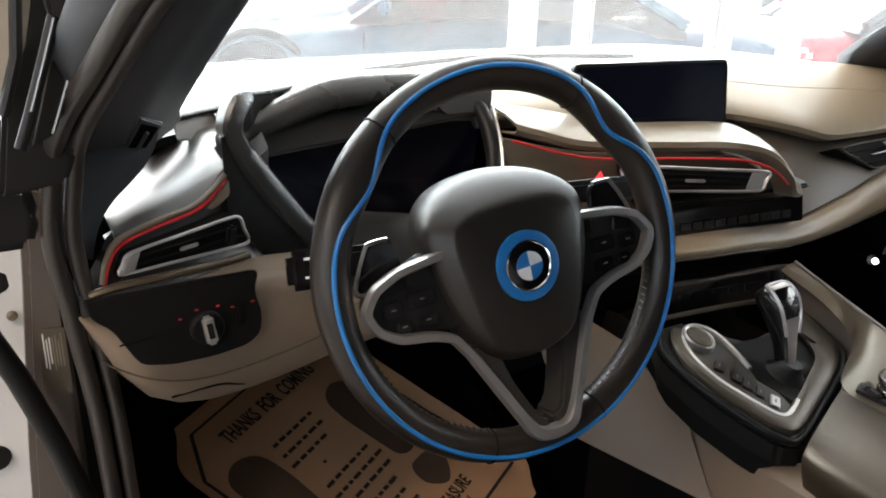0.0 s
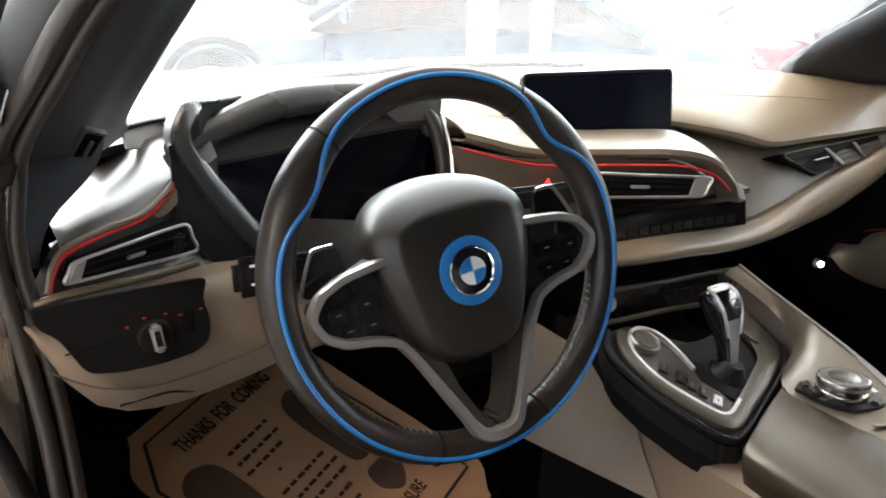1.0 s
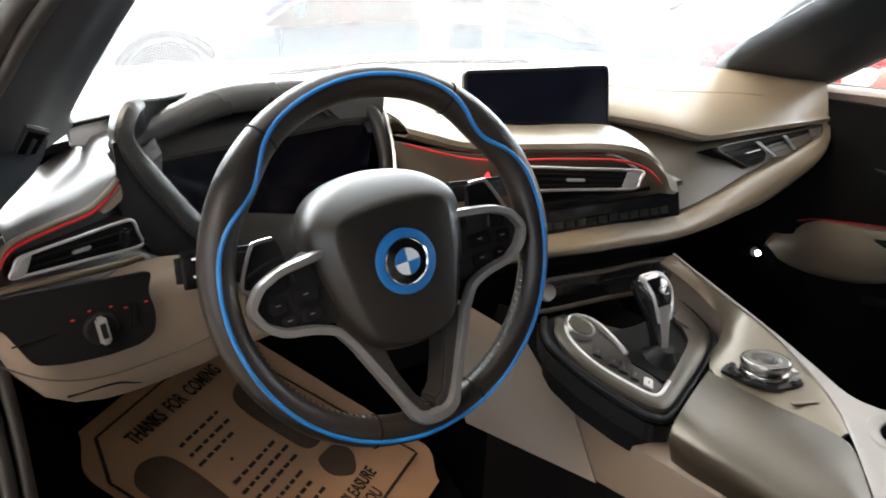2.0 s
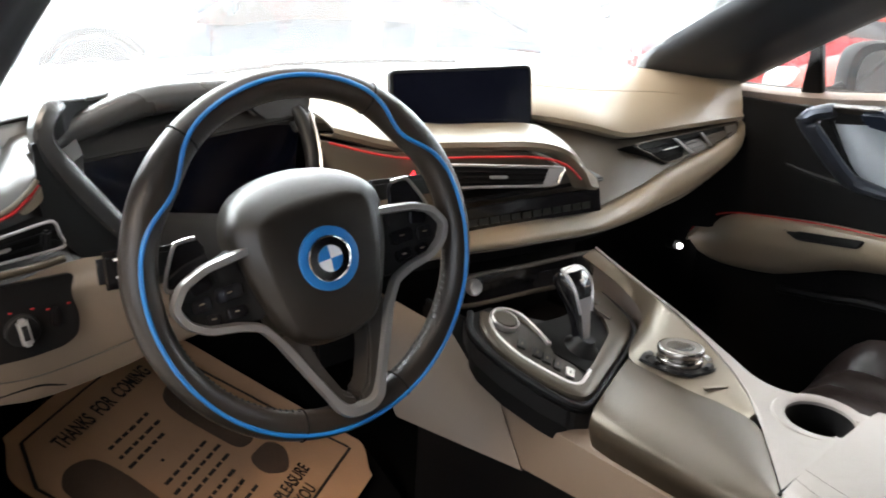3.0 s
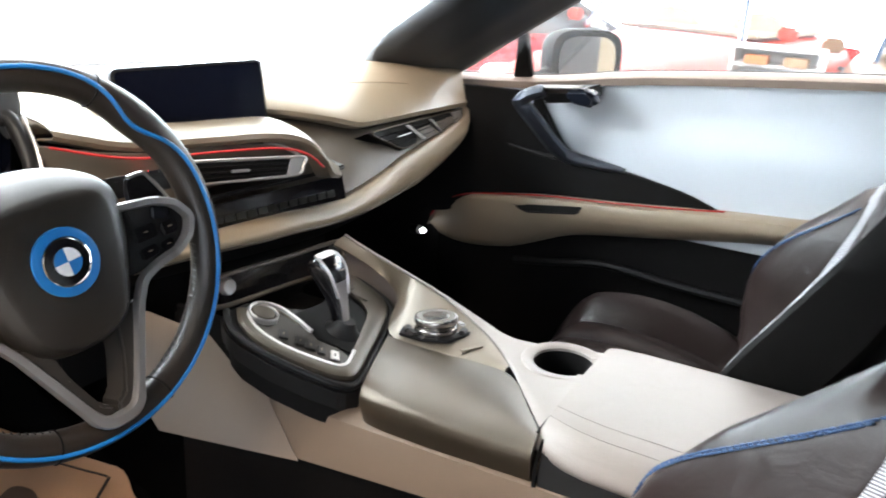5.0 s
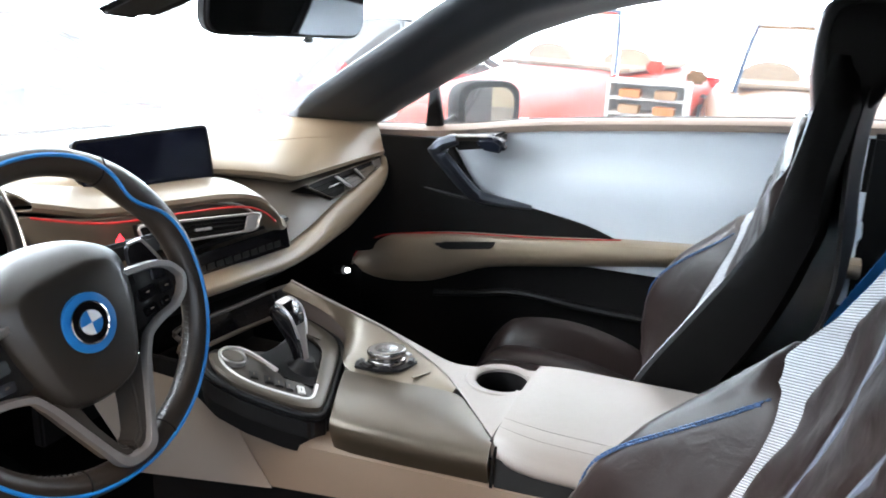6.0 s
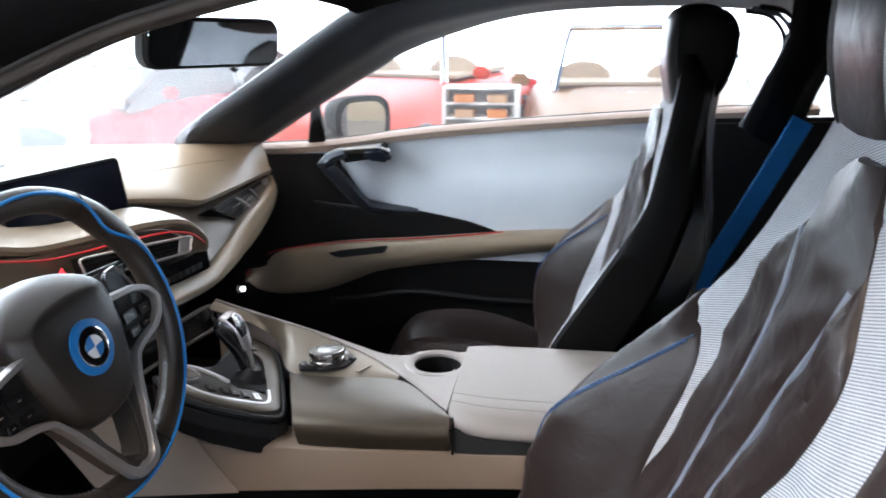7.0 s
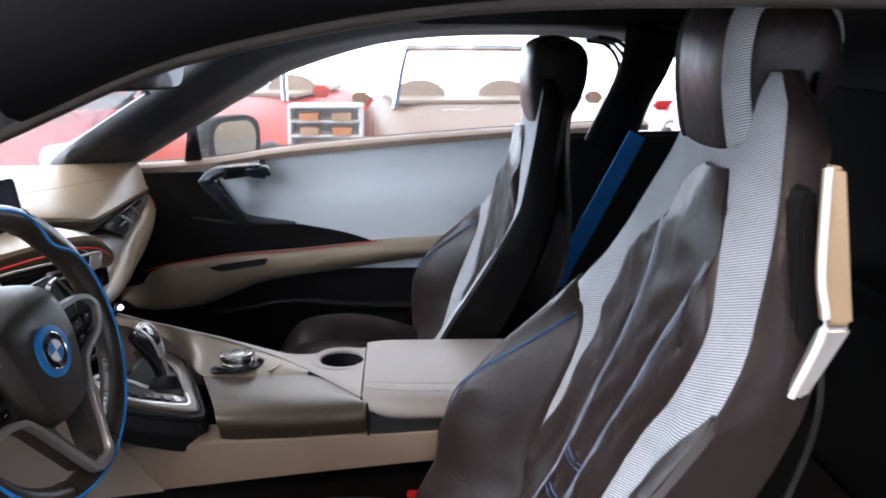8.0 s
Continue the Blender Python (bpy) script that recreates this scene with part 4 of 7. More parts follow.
part("key_panel", slab([V(p) for p in on_gear(panel, -0.003)], (0, 0, 0.0025)), KEYPANEL, console, "dark taupe panel of keys")
part("shifter_frame", ribbon(sp(on_gear(teardrop, 0.001), 6), 0.0030, 0.0025, V((0.1, -0.33, 0.94))), SILVER, console, "satin silver frame round the start button and keys")
part("inner_frame", tube(sp(on_gear([(-0.034, 0.020), (-0.036, 0.048), (-0.046, 0.066), (-0.062, 0.069)], 0.001), 5), 0.0010, 6), GREIGE, console)
GN = V((0.098, -0.33, 0.94)).normalized()
gq = GN.to_track_quat("Z", "Y").to_matrix().to_4x4()
BUTTON = surface("dark_satin_button", (0.020, 0.018, 0.016), 0.34, 0.2, grain=1500, bump=0.05, vary=0.1)
start = Matrix.Translation((-0.066, 0.056, gz(-0.066, 0.056) + 0.0015)) @ gq
part("start_button", lathe([(0.0165, -0.004), (0.0165, 0.004), (0.0145, 0.0055), (0.008, 0.0050)], start), TRAYTRIM, console, "round grey start button")
part("start_ring", lathe([(0.0205, -0.004), (0.0205, 0.0045), (0.0192, 0.0058), (0.0172, 0.0050), (0.0168, 0.001)], start), SILVER, console, "silver ring")
for s, long, last in ((0.0, 0.015, False), (0.32, 0.016, False), (0.52, 0.016, False), (0.74, 0.013, False), (1.0, 0.015, True)):
    bx, by = -0.073 + 0.029 * s, 0.016 - 0.060 * s
    key_at = Matrix.Translation((bx, by, gz(bx, by))) @ gq @ pose(0, 0, 0, 0, 0, 24)
    b = part("button", moved(block((0, 0, 0.0008), (0.0195, long * 0.78, 0.0034), 0.0010), key_at), SILVER if last else BUTTON, console, "silver key" if last else "")
    part("mark", moved(block((0, 0, 0.0027), (0.006, 0.0016, 0.0003), 0), key_at), GREIGE if not last else BUTTON, b)
for bx, by in ((0.118, 0.028), (0.124, 0.058)):
    part("key", moved(block((0, 0, 0.002), (0.020, 0.024, 0.006), 0.002), Matrix.Translation((bx, by, gz(bx, by))) @ gq), TAUPE, console)

# satin top panel, leather ridge, bronze side
left_edge = sp([(0.184, 0.13, 0.575), (0.180, 0.05, 0.553), (0.166, -0.002, 0.527), (0.056, -0.062, 0.522), (0.038, -0.15, 0.526), (0.039, -0.21, 0.528), (0.028, -0.2605, 0.5295), (-0.026, -0.3045, 0.5325), (-0.084, -0.346, 0.536)], 7)
split = sp([(0.211, 0.13, 0.582), (0.199, 0.08, 0.573), (0.182, 0.005, 0.561), (0.163, -0.075, 0.548), (0.128, -0.155, 0.535), (0.083, -0.215, 0.531), (0.0295, -0.262, 0.532), (-0.0245, -0.304, 0.5335), (-0.082, -0.346, 0.5375)], 7)
right_edge = sp([(0.216, 0.13, 0.583), (0.204, 0.08, 0.574), (0.187, 0.005, 0.562), (0.169, -0.075, 0.549), (0.149, -0.150, 0.536), (0.129, -0.205, 0.531), (0.128, -0.25, 0.532), (0.142, -0.304, 0.533), (0.150, -0.346, 0.535)], 7)
rows = [[a, a.lerp(b, 0.33) + V((0, 0, 0.002)), a.lerp(b, 0.66) + V((0, 0, 0.002)), b] for a, b in zip(left_edge[:41], split[:41])]
part("top_panel", sheet(rows, 0.004), GREIGE, console, "satin greige panel with the rotary controller")
rows = [[a + V((0.001, 0, 0.0005))] + [a.lerp(b, k / 16) + V((0, 0, 0.002)) for k in range(1, 16)] + [b, b + V((0.004, 0.0, -0.006)), b + V((0.007, 0, -0.10)), b + V((0.009, 0, -0.25))] for a, b in zip(split, right_edge)]
part("leather_ridge", sheet(rows, 0.004, hole=(0.095, -0.302, 0.046)), LID, console, "pale leather ridge")
bot_edge = sp([(-0.088, -0.122, 0.474), (-0.090, -0.130, 0.474), (-0.094, -0.155, 0.475), (-0.098, -0.19, 0.478), (-0.102, -0.23, 0.481), (-0.107, -0.29, 0.487), (-0.112, -0.352, 0.493)], 5)
le = sp([(0.052, -0.064, 0.522), (0.045, -0.080, 0.523), (0.038, -0.15, 0.526), (0.039, -0.21, 0.528), (0.028, -0.2605, 0.5295), (-0.026, -0.3045, 0.5325), (-0.084, -0.346, 0.536)], 5)
rows = []
for i, (a, b) in enumerate(zip(le, bot_edge)):
    c = V((b.x - 0.002, a.y + (b.y - a.y) * 0.9, a.z - 0.006))
    rows.append(sp([a, a.lerp(c, 0.45) + V((0, 0, 0.004)), c.lerp(a, 0.12) + V((0, 0, 0.001)), c.lerp(b, 0.30) + V((-0.004, 0, 0)), b], 5))
part("side_panel", sheet(rows, 0.004), BRONZE, console, "satin bronze side panel")
part("panel_gap", tube(sp([(-0.050, -0.350, 0.534), (-0.090, -0.354, 0.532), (-0.110, -0.356, 0.515), (-0.115, -0.357, 0.490)], 5), 0.0022, 6), SOFTBLACK, console)
part("lid_base", slab([(-0.114, -0.357, 0.488), (-0.133, -0.86, 0.510), (-0.124, -0.86, 0.536), (-0.104, -0.357, 0.527)], (0.24, 0, 0), 0.003), BLACK, console, "black storage box side")

# padded lid
LIDSEAM = surface("lid_seam_thread", (0.24, 0.215, 0.195), 0.6, grain=2000, bump=0.1, vary=0.1)
lid_rows = []
for i in range(25):
    s = i / 24
    y = -0.3465 - 0.508 * s
    e = min(1, (1 - s) * 24) * min(1, s * 12 + 0.25)
    d = 0.004 * (1 - min(1, s * 10)) ** 2
    xl = -0.112 + 0.022 * max(0, 1 - s * 7) ** 2 - 0.014 * s
    lid_rows.append(sp([(xl + 0.03, y, 0.512), (xl + 0.006, y, 0.514), (xl - 0.004, y, 0.522), (xl + 0.003, y, 0.536 - d), (xl + 0.032, y, 0.549 - d), (0.04, y, 0.556 - d), (0.12, y, 0.555 - d), (0.150, y, 0.548 - d), (0.160, y, 0.53), (0.15, y, 0.515)], 4))
lid = part("armrest_lid", skin(lid_rows, True, False, True), LID, console, "pale padded leather armrest lid")
for k in (16, 17):
    part("lid_seam", tube([r[k] + V((0, 0, 0.0001)) for r in lid_rows[0:24]], 0.00045, 5), LIDSEAM, lid)
part("lid_gap", tube(sp([(-0.086, -0.3445, 0.5360), (-0.04, -0.3445, 0.5385), (0.06, -0.3445, 0.5385), (0.148, -0.3445, 0.5375)], 6), 0.0020, 8), SOFTBLACK, console, "dark gap in front of the lid")
CUP = pose(0.095, -0.302, 0.5245)
part("cup_holder", lathe([(0.042, -0.062), (0.042, 0.004), (0.0385, 0.006), (0.0375, 0.002), (0.0360, -0.056), (0.004, -0.057)], CUP, 40), SOFTBLACK, console, "black cup holder well")
part("cup_lip", lathe([(0.0545, 0.004), (0.0545, 0.0104), (0.0525, 0.0122), (0.0430, 0.0122), (0.0390, 0.0095), (0.0384, 0.004)], CUP, 48, False), LID, console, "pale cup holder lip")

# rotary controller
KNOBSIDE = surface("dark_chrome", (0.30, 0.28, 0.26), 0.22, 0.95, grain=900, bump=0, vary=0.05)
KNOBTOP = surface("grey_touch_surface", (0.115, 0.102, 0.086), 0.58, 0.1, grain=2500, bump=0.08, vary=0.05)
im = pose(0.085, -0.119, 0.5275, -4, 2, 0)
ctl = part("controller_plate", moved(slab([V(p) for p in ((-0.036, 0.038, 0), (-0.006, 0.050, 0), (0.030, 0.040, 0), (0.044, 0.002, 0), (0.040, -0.036, 0), (0.010, -0.048, 0), (-0.026, -0.036, 0), (-0.040, -0.002, 0))], (0, 0, 0.004), 0.0015), im), BLACK, console, "black controller surround")
part("rotary_knob", lathe([(0.0295, 0.002), (0.0300, 0.010), (0.0290, 0.0115), (0.0268, 0.0125), (0.0275, 0.0145), (0.0302, 0.0175), (0.0305, 0.0225), (0.0295, 0.0245), (0.0265, 0.0250)], im, 40), KNOBSIDE, ctl, "ribbed chrome rotary knob")
part("touch_pad", lathe([(0.0268, 0.020), (0.0264, 0.0252), (0.010, 0.0248)], im, 40), KNOBTOP, ctl, "grey touch surface")
for a, r in ((150, 0.036), (120, 0.038), (200, 0.036), (-30, 0.038), (20, 0.038), (-75, 0.038)):
    part("key", moved(block((0, 0, 0.004), (0.010, 0.020, 0.006), 0.002), im @ pose(0, 0, 0, 0, 0, a) @ pose(r, 0, 0.002)), SATIN if a == -30 else BUTTON, ctl)
part("label_plate", block((0.062, -0.186, 0.5325), (0.034, 0.007, 0.0016), 0.0007, (0, 0, -28)), GREIGE, console, "small silver plate")

# ---- gear selector ----
gear = thing("gear_selector", (0.022, -0.006, 0.515), "black and silver gear selector lever", "gear lever")
part("boot", lathe([(0.030, -0.006), (0.026, 0.004), (0.018, 0.010), (0.012, 0.022)], Matrix.Translation((0.020, -0.008, 0.520)) @ gq, 20), BLACK, gear)
spine = sp([(0.020, -0.008, 0.528), (0.023, 0.000, 0.555), (0.026, 0.011, 0.582), (0.026, 0.023, 0.605), (0.022, 0.036, 0.620)], 6)
LAST = len(spine) - 1


def lever_at(i):
    """Place, tangent, outward normal, half breadth and half depth of the lever."""
    t = (spine[min(i + 1, LAST)] - spine[max(i - 1, 0)]).normalized()
    n = V((1, 0, 0)).cross(t).normalized()
    n = -n if n.y > 0 else n
    s = i / LAST
    return spine[i], t, n, lerp(s, [(0, 0.0085), (0.25, 0.0105), (0.55, 0.0185), (0.80, 0.0225), (0.93, 0.0205), (1, 0.013)]), lerp(s, [(0, 0.010), (0.3, 0.013), (0.7, 0.0195), (0.9, 0.0165), (1, 0.010)])


def lever_point(i, u, lift):
    p, t, n, a, b = lever_at(i)
    return p + V((1, 0, 0)) * a * u + n * (b * (1 - 0.30 * u * u) + lift)


rows = []
for i in range(LAST + 1):
    p, t, n, a, b = lever_at(i)
    rows.append([p + V((1, 0, 0)) * a * math.copysign(abs(math.cos(q)) ** 0.7, math.cos(q)) + n * b * math.copysign(abs(math.sin(q)) ** 0.7, math.sin(q)) for q in [2 * math.pi * j / 20 for j in range(20)]])
part("lever", skin(rows, True, False, True), GLOSS, gear, "gloss black lever")
DULLSILVER = surface("dull_silver_trim", (0.36, 0.34, 0.33), 0.30, 0.8, grain=2500, bump=0.03, vary=0.06)
lid_edge = [lever_point(i, -0.84, 0.0012) for i in range(9, LAST + 1)] + [lever_point(i, 0.84, 0.0012) for i in range(LAST, 8, -1)]
part("side_trim", tube(sp(lid_edge, 3), 0.0022, 8), SATIN, gear, "bright trim round the head of the lever")
part("shift_face", sheet([[lever_point(i, u, 0.0008) for u in (-0.74, -0.3, 0.3, 0.74)] for i in range(2, 14)], 0.002), DULLSILVER, gear, "dull silver lower face")
part("shift_window", sheet([[lever_point(i, u, 0.0012) for u in (-0.72, -0.3, 0.3, 0.72)] for i in range(14, 21)], 0.002), GLOSS, gear, "dark shift pattern window")
part("park_button", sheet([[lever_point(i, u, 0.0014) for u in (-0.70, 0, 0.70)] for i in range(21, 24)], 0.002), SATIN, gear, "satin silver park button")
for i, u, w in ((16, 0.1, 0.008), (18, -0.2, 0.005), (18, 0.4, 0.005)):
    part("mark", block(lever_point(i, u, 0.0028), (w, 0.0016, 0.001), 0), GREIGE, gear)

# ---- seats ----
SEAT = [  # z, centre y, half width, bolster reach
    (0.395, -0.520, 0.232, 0.085), (0.430, -0.550, 0.236, 0.108), (0.480, -0.592, 0.240, 0.122), (0.540, -0.628, 0.242, 0.150), (0.600, -0.653, 0.243, 0.147), (0.660, -0.676, 0.243, 0.120),
    (0.710, -0.693, 0.240, 0.080), (0.757, -0.706, 0.238, 0.042), (0.800, -0.717, 0.228, 0.018), (0.850, -0.728, 0.210, 0.004), (0.900, -0.740, 0.196, -0.006), (0.950, -0.752, 0.176, -0.014),
    (1.000, -0.762, 0.160, -0.020), (1.040, -0.770, 0.148, -0.026), (1.064, -0.776, 0.138, -0.030)]


def seat_at(z):
    for (a, *p), (b, *q) in zip(SEAT, SEAT[1:]):
        if z <= b:
            t = max(0.0, (z - a) / (b - a))
            return [u + (v - u) * t for u, v in zip(p, q)]
    return SEAT[-1][1:]


SIDES = {"driver": None, "passenger": ([(0.395, 0.06), (0.52, 0.085), (0.60, 0.078), (0.70, 0.053), (0.785, 0.024), (0.845, 0.006), (1.064, 0.006)],
                                        [(0.395, 0.0), (0.43, 0.02), (0.514, 0.085), (0.586, 0.111), (0.657, 0.097), (0.714, 0.054), (0.778, 0.012), (0.856, -0.005), (1.064, -0.02)])}
DRIVER_EDGE = [(0.395, 0.062), (0.47, 0.085), (0.54, 0.098), (0.60, 0.082), (0.65, 0.060), (0.688, 0.042), (0.743, 0.018), (0.783, 0.002), (0.832, -0.009), (0.88, -0.011), (0.93, -0.012), (1.0, -0.008), (1.064, -0.003)]
builds = ["driver"]  # which of the two seats is being built


def back_point(u, z, lift=0.0):
    """A place on the front of the backrest; the ridge of the u < 0 side lies at its very edge."""
    y, w, reach = seat_at(z)
    a = abs(u)
    if SIDES[builds[-1]]:
        low, high = SIDES[builds[-1]]
        yy = y + lerp(z, low) * smooth(0.5, 1.0, a) if u < 0 else y + lerp(z, high) * smooth(0.42, 0.86, a) - 0.03 * max(0.0, (a - 0.86) / 0.14) ** 2
    elif u < 0:
        yy = y + lerp(z, DRIVER_EDGE) * smooth(0.50, 1.0, a)
    else:
        yy = y + reach * smooth(0.42, 0.86, a) - (0.055 - 0.042 * smooth(0.68, 0.78, z)) * max(0.0, (a - 0.86) / 0.14) ** 2
    return V((u * w, yy + lift + 0.004, z))


# borders of the three flutes of the insert, from the outer side to the inner side: height, share of the half width
BORDERS = (
    [(0.395, -0.16), (0.50, -0.20), (0.585, -0.26), (0.665, -0.34), (0.73, -0.50), (0.82, -0.64), (0.895, -0.56), (0.94, -0.50), (0.965, -0.44)],
    [(0.395, 0.06), (0.535, 0.04), (0.62, -0.01), (0.695, -0.11), (0.77, -0.24), (0.835, -0.43), (0.885, -0.57)],
    [(0.395, 0.34), (0.53, 0.35), (0.645, 0.345), (0.73, 0.26), (0.82, 0.20), (0.870, 0.24), (0.895, 0.275)],
    [(0.395, 0.40), (0.48, 0.49), (0.545, 0.55), (0.595, 0.54), (0.66, 0.538), (0.76, 0.587), (0.83, 0.60), (0.865, 0.45), (0.895, 0.275), (0.92, 0.20), (0.94, 0.13), (0.965, -0.12)])


def border(k, z):
    lo, hi = lerp(z, BORDERS[0]), lerp(z, BORDERS[3])
    return min(max(lerp(z, BORDERS[k]), lo), hi)


def mesh_edge(z, inner=True):
    if not inner:
        return lerp(z, [(0.395, 0.40), (0.50, 0.50), (0.60, 0.62), (0.66, 0.73), (0.72, 0.86), (0.750, 0.95), (0.764, 0.985)])
    return lerp(z, [(0.395, 0.40), (0.48, 0.49), (0.545, 0.55), (0.595, 0.56), (0.66, 0.572), (0.70, 0.60), (0.735, 0.67), (0.752, 0.80), (0.764, 0.97)])


def build_seat(name, label, cushion_z, inboard, long, rise, sunk=0.0):
    seat = thing(name, (0, 0, 0), label, "car seat", "front seats")
    zs = [0.395 + (0.965 - 0.395) * i / 44 for i in range(45)]
    sg = inboard
    for k in range(3):
        rows = []
        for z in zs:
            u0, u1 = border(k, z), border(k + 1, z)
            plump = min(1.0, (u1 - u0) / 0.15)
            row = []
            for j in range(11):
                q = j / 10
                wrinkle = plump * (0.0030 * abs(noise.noise(V((q * 2.5 + k, z * 34 + q * 9, 5.0)))) + 0.0066 * noise.noise(V((k * 3.1 + q * 3, z * 26 + q * 3, k * 1.7))) + 0.0012 * noise.noise(V((k * 5 + q * 5, z * 70, 2))))
                row.append(back_point(sg * (u0 + (u1 - u0) * q), z, 0.003 + plump * 0.012 * math.sin(math.pi * q) ** 0.6 + wrinkle))
            rows.append(row)
        part("flute", padded(rows, 0.009), BROWN, seat)
    # Pale tubes paint the bluish sheen on the ridges between the flutes.
    for k, top in ((1, 0.880), (2, 0.890)):
        pts = [back_point(sg * border(k, z), z, 0.0062) for z in zs if z < top]
        part("piping", tube(pts, 0.0042, 8), SEAMSHEEN, seat, "pale blue sheen line on the seam")
    for z0 in (0.580, 0.573, 0.530, 0.523):
        pts = []
        for i in range(9):
            q = 0.04 + 0.92 * i / 8
            u = border(1, z0) + (border(2, z0) - border(1, z0)) * q
            pts.append(back_point(sg * u, z0, 0.0042 + 0.012 * math.sin(math.pi * q) ** 0.6))
        part("cross_stitch", tube(pts, 0.0012, 6), BLUETHREAD, seat, "blue cross stitching")
    zt = [0.395 + (1.064 - 0.395) * i / 46 for i in range(47)]
    for s in (1, -1):
        rows = []
        for z in zt:
            a = max(0.0, abs(border(3 if s == inboard else 0, z)) - 0.03) if z < 0.92 else 0.72 * smooth(0.985, 1.064, z)
            b = min(mesh_edge(z, s == 1) + 0.07 if z < 0.765 else 1.0 - 0.10 * smooth(1.035, 1.064, z), 1.0)
            a = min(a, b)
            rows.append([back_point(s * (a + (b - a) * j / 10), z, 0.001) for j in range(11)])
        part("cloth_panel", padded(rows, 0.004), MESHCLOTH, seat, "grey ribbed cloth panel")
        def puff(u, z):
            q = (u - mesh_edge(z, s == 1)) / max(0.02, 1 - mesh_edge(z, s == 1))
            return 0.0022 + (0.008 if s == 1 else 0.003) * smooth(0, 0.3, q) * (1 - smooth(0.75, 1.0, q))

        rows = []
        for z in [0.395 + (0.764 - 0.395) * i / 30 for i in range(31)]:
            a = mesh_edge(z, s == 1)
            rows.append([back_point(s * (a + (1.0 - a) * j / 16), z, puff(a + (1.0 - a) * j / 16, z) + 0.0016 * noise.noise(V((j * 0.5, z * 24, s * 3.0)))) for j in range(17)])
        near = s == -1 and s == inboard
        bol = part("bolster", padded(rows, 0.008), MESHCLOTH if near else BROWN, seat, "grey cloth-edged bolster" if near else "dark brown leather bolster")
        line = [(0.675, 0.731), (0.71, 0.70), (0.755, 0.667), (0.82, 0.632), (0.878, 0.598), (0.905, 0.560), (0.915, 0.52), (0.91, 0.47), (0.90, 0.42)]
        for off in (0.0, 0.0075) if s == 1 else ():
            pts = [back_point(s * u, z - off, puff(u, z - off) + 0.0024) for u, z in line]
            part("stitching", dashes(sp(pts, 8), 0.0012), BLUETHREAD, bol, "blue double stitching")
        # outer side from the bolster's edge to the shell
        rows = []
        for z in zt:
            e = back_point(s, z)
            back = (0.040 + 0.060 * (1 - smooth(0.62, 0.95, z))) * (1 - 0.6 * smooth(0.99, 1.064, z))
            tip = 0.020 * smooth(1.03, 1.064, z)
            e = V((e.x - s * tip, e.y, z))
            rows.append([e, e + V((s * 0.004, -0.006, 0)), e + V((s * 0.003, -back * 0.5, 0)), e + V((-s * 0.004, -back, 0)), e + V((-s * 0.03, -back - 0.014, 0))])
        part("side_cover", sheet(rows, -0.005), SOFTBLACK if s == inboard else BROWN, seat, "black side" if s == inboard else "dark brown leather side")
        if s != inboard:
            for back_off in (0.003, 0.010):
                pts = [back_point(s, z) + V((s * 0.0050, -back_off, 0)) for z in zt[1:46:3]]
                part("edge_stitching", dashes(sp(pts, 12), 0.0013), EDGETHREAD, seat, "grey-blue edge stitching")
    rows = []
    for z in zt:
        y, w, reach = seat_at(z)
        rows.append([V((u * (w - 0.035), y - 0.05 - 0.06 * (1 - smooth(0.7, 1.0, z)) - 0.03 * (1 - u * u), z)) for u in (-1, -0.6, -0.2, 0.2, 0.6, 1)])
    part("back_shell", sheet(rows, 0.006), BLACK, seat, "black back shell")
    # headrest: one side profile, swept across
    prof = [V((0, y, z)) for y, z in [(p.x, p.y) for p in sp([(-0.722, 1.00, 0), (-0.714, 1.06, 0), (-0.718, 1.125, 0), (-0.738, 1.158, 0), (-0.785, 1.166, 0), (-0.826, 1.146, 0), (-0.842, 1.100, 0), (-0.836, 1.040, 0), (-0.812, 0.988, 0), (-0.775, 0.962, 0), (-0.736, 0.962, 0)], 4, True)]]
    prof = [V((0, -0.798 + (p.y + 0.778) * 0.92, 1.058 + (p.z - 1.055) * (0.80 if p.z > 1.055 else 0.92))) for p in prof]
    mid = V((0, -0.798, 1.058))

    def section(x, k):
        return [V((x, mid.y + (p.y - mid.y) * k, mid.z + (p.z - mid.z) * k)) for p in prof]

    hx = 0.012 * inboard
    head = part("headrest", skin([section(hx + x, k) for x, k in ((-0.072, 0.955), (-0.066, 0.985), (-0.040, 1.012), (0.0, 1.025), (0.040, 1.012), (0.066, 0.985), (0.072, 0.955))], True, False, True), BROWN, seat, "brown leather headrest")
    for s in (1, -1):
        # a cloth band runs round the edge of the side and thins out towards the back
        loop = list(range(-9, 25))
        rows = []
        for f in [i / 7 for i in range(8)]:
            row = []
            for i in loop:
                g = f * lerp(i, [(-9, 0.75), (0, 1.0), (7, 0.95), (14, 0.62), (24, 0.30)])
                full = section(hx + s * lerp(g, [(0, 0.068), (0.35, 0.088), (0.7, 0.101), (1, 0.106)]), lerp(g, [(0, 0.985), (0.35, 0.965), (0.7, 0.86), (1, 0.74)]))
                row.append(full[i % len(full)])
            rows.append(row)
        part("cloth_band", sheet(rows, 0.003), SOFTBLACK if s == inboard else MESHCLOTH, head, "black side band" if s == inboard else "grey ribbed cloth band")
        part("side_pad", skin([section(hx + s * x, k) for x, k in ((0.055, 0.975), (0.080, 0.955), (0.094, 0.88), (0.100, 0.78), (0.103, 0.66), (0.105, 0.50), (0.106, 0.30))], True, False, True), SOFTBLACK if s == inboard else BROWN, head)
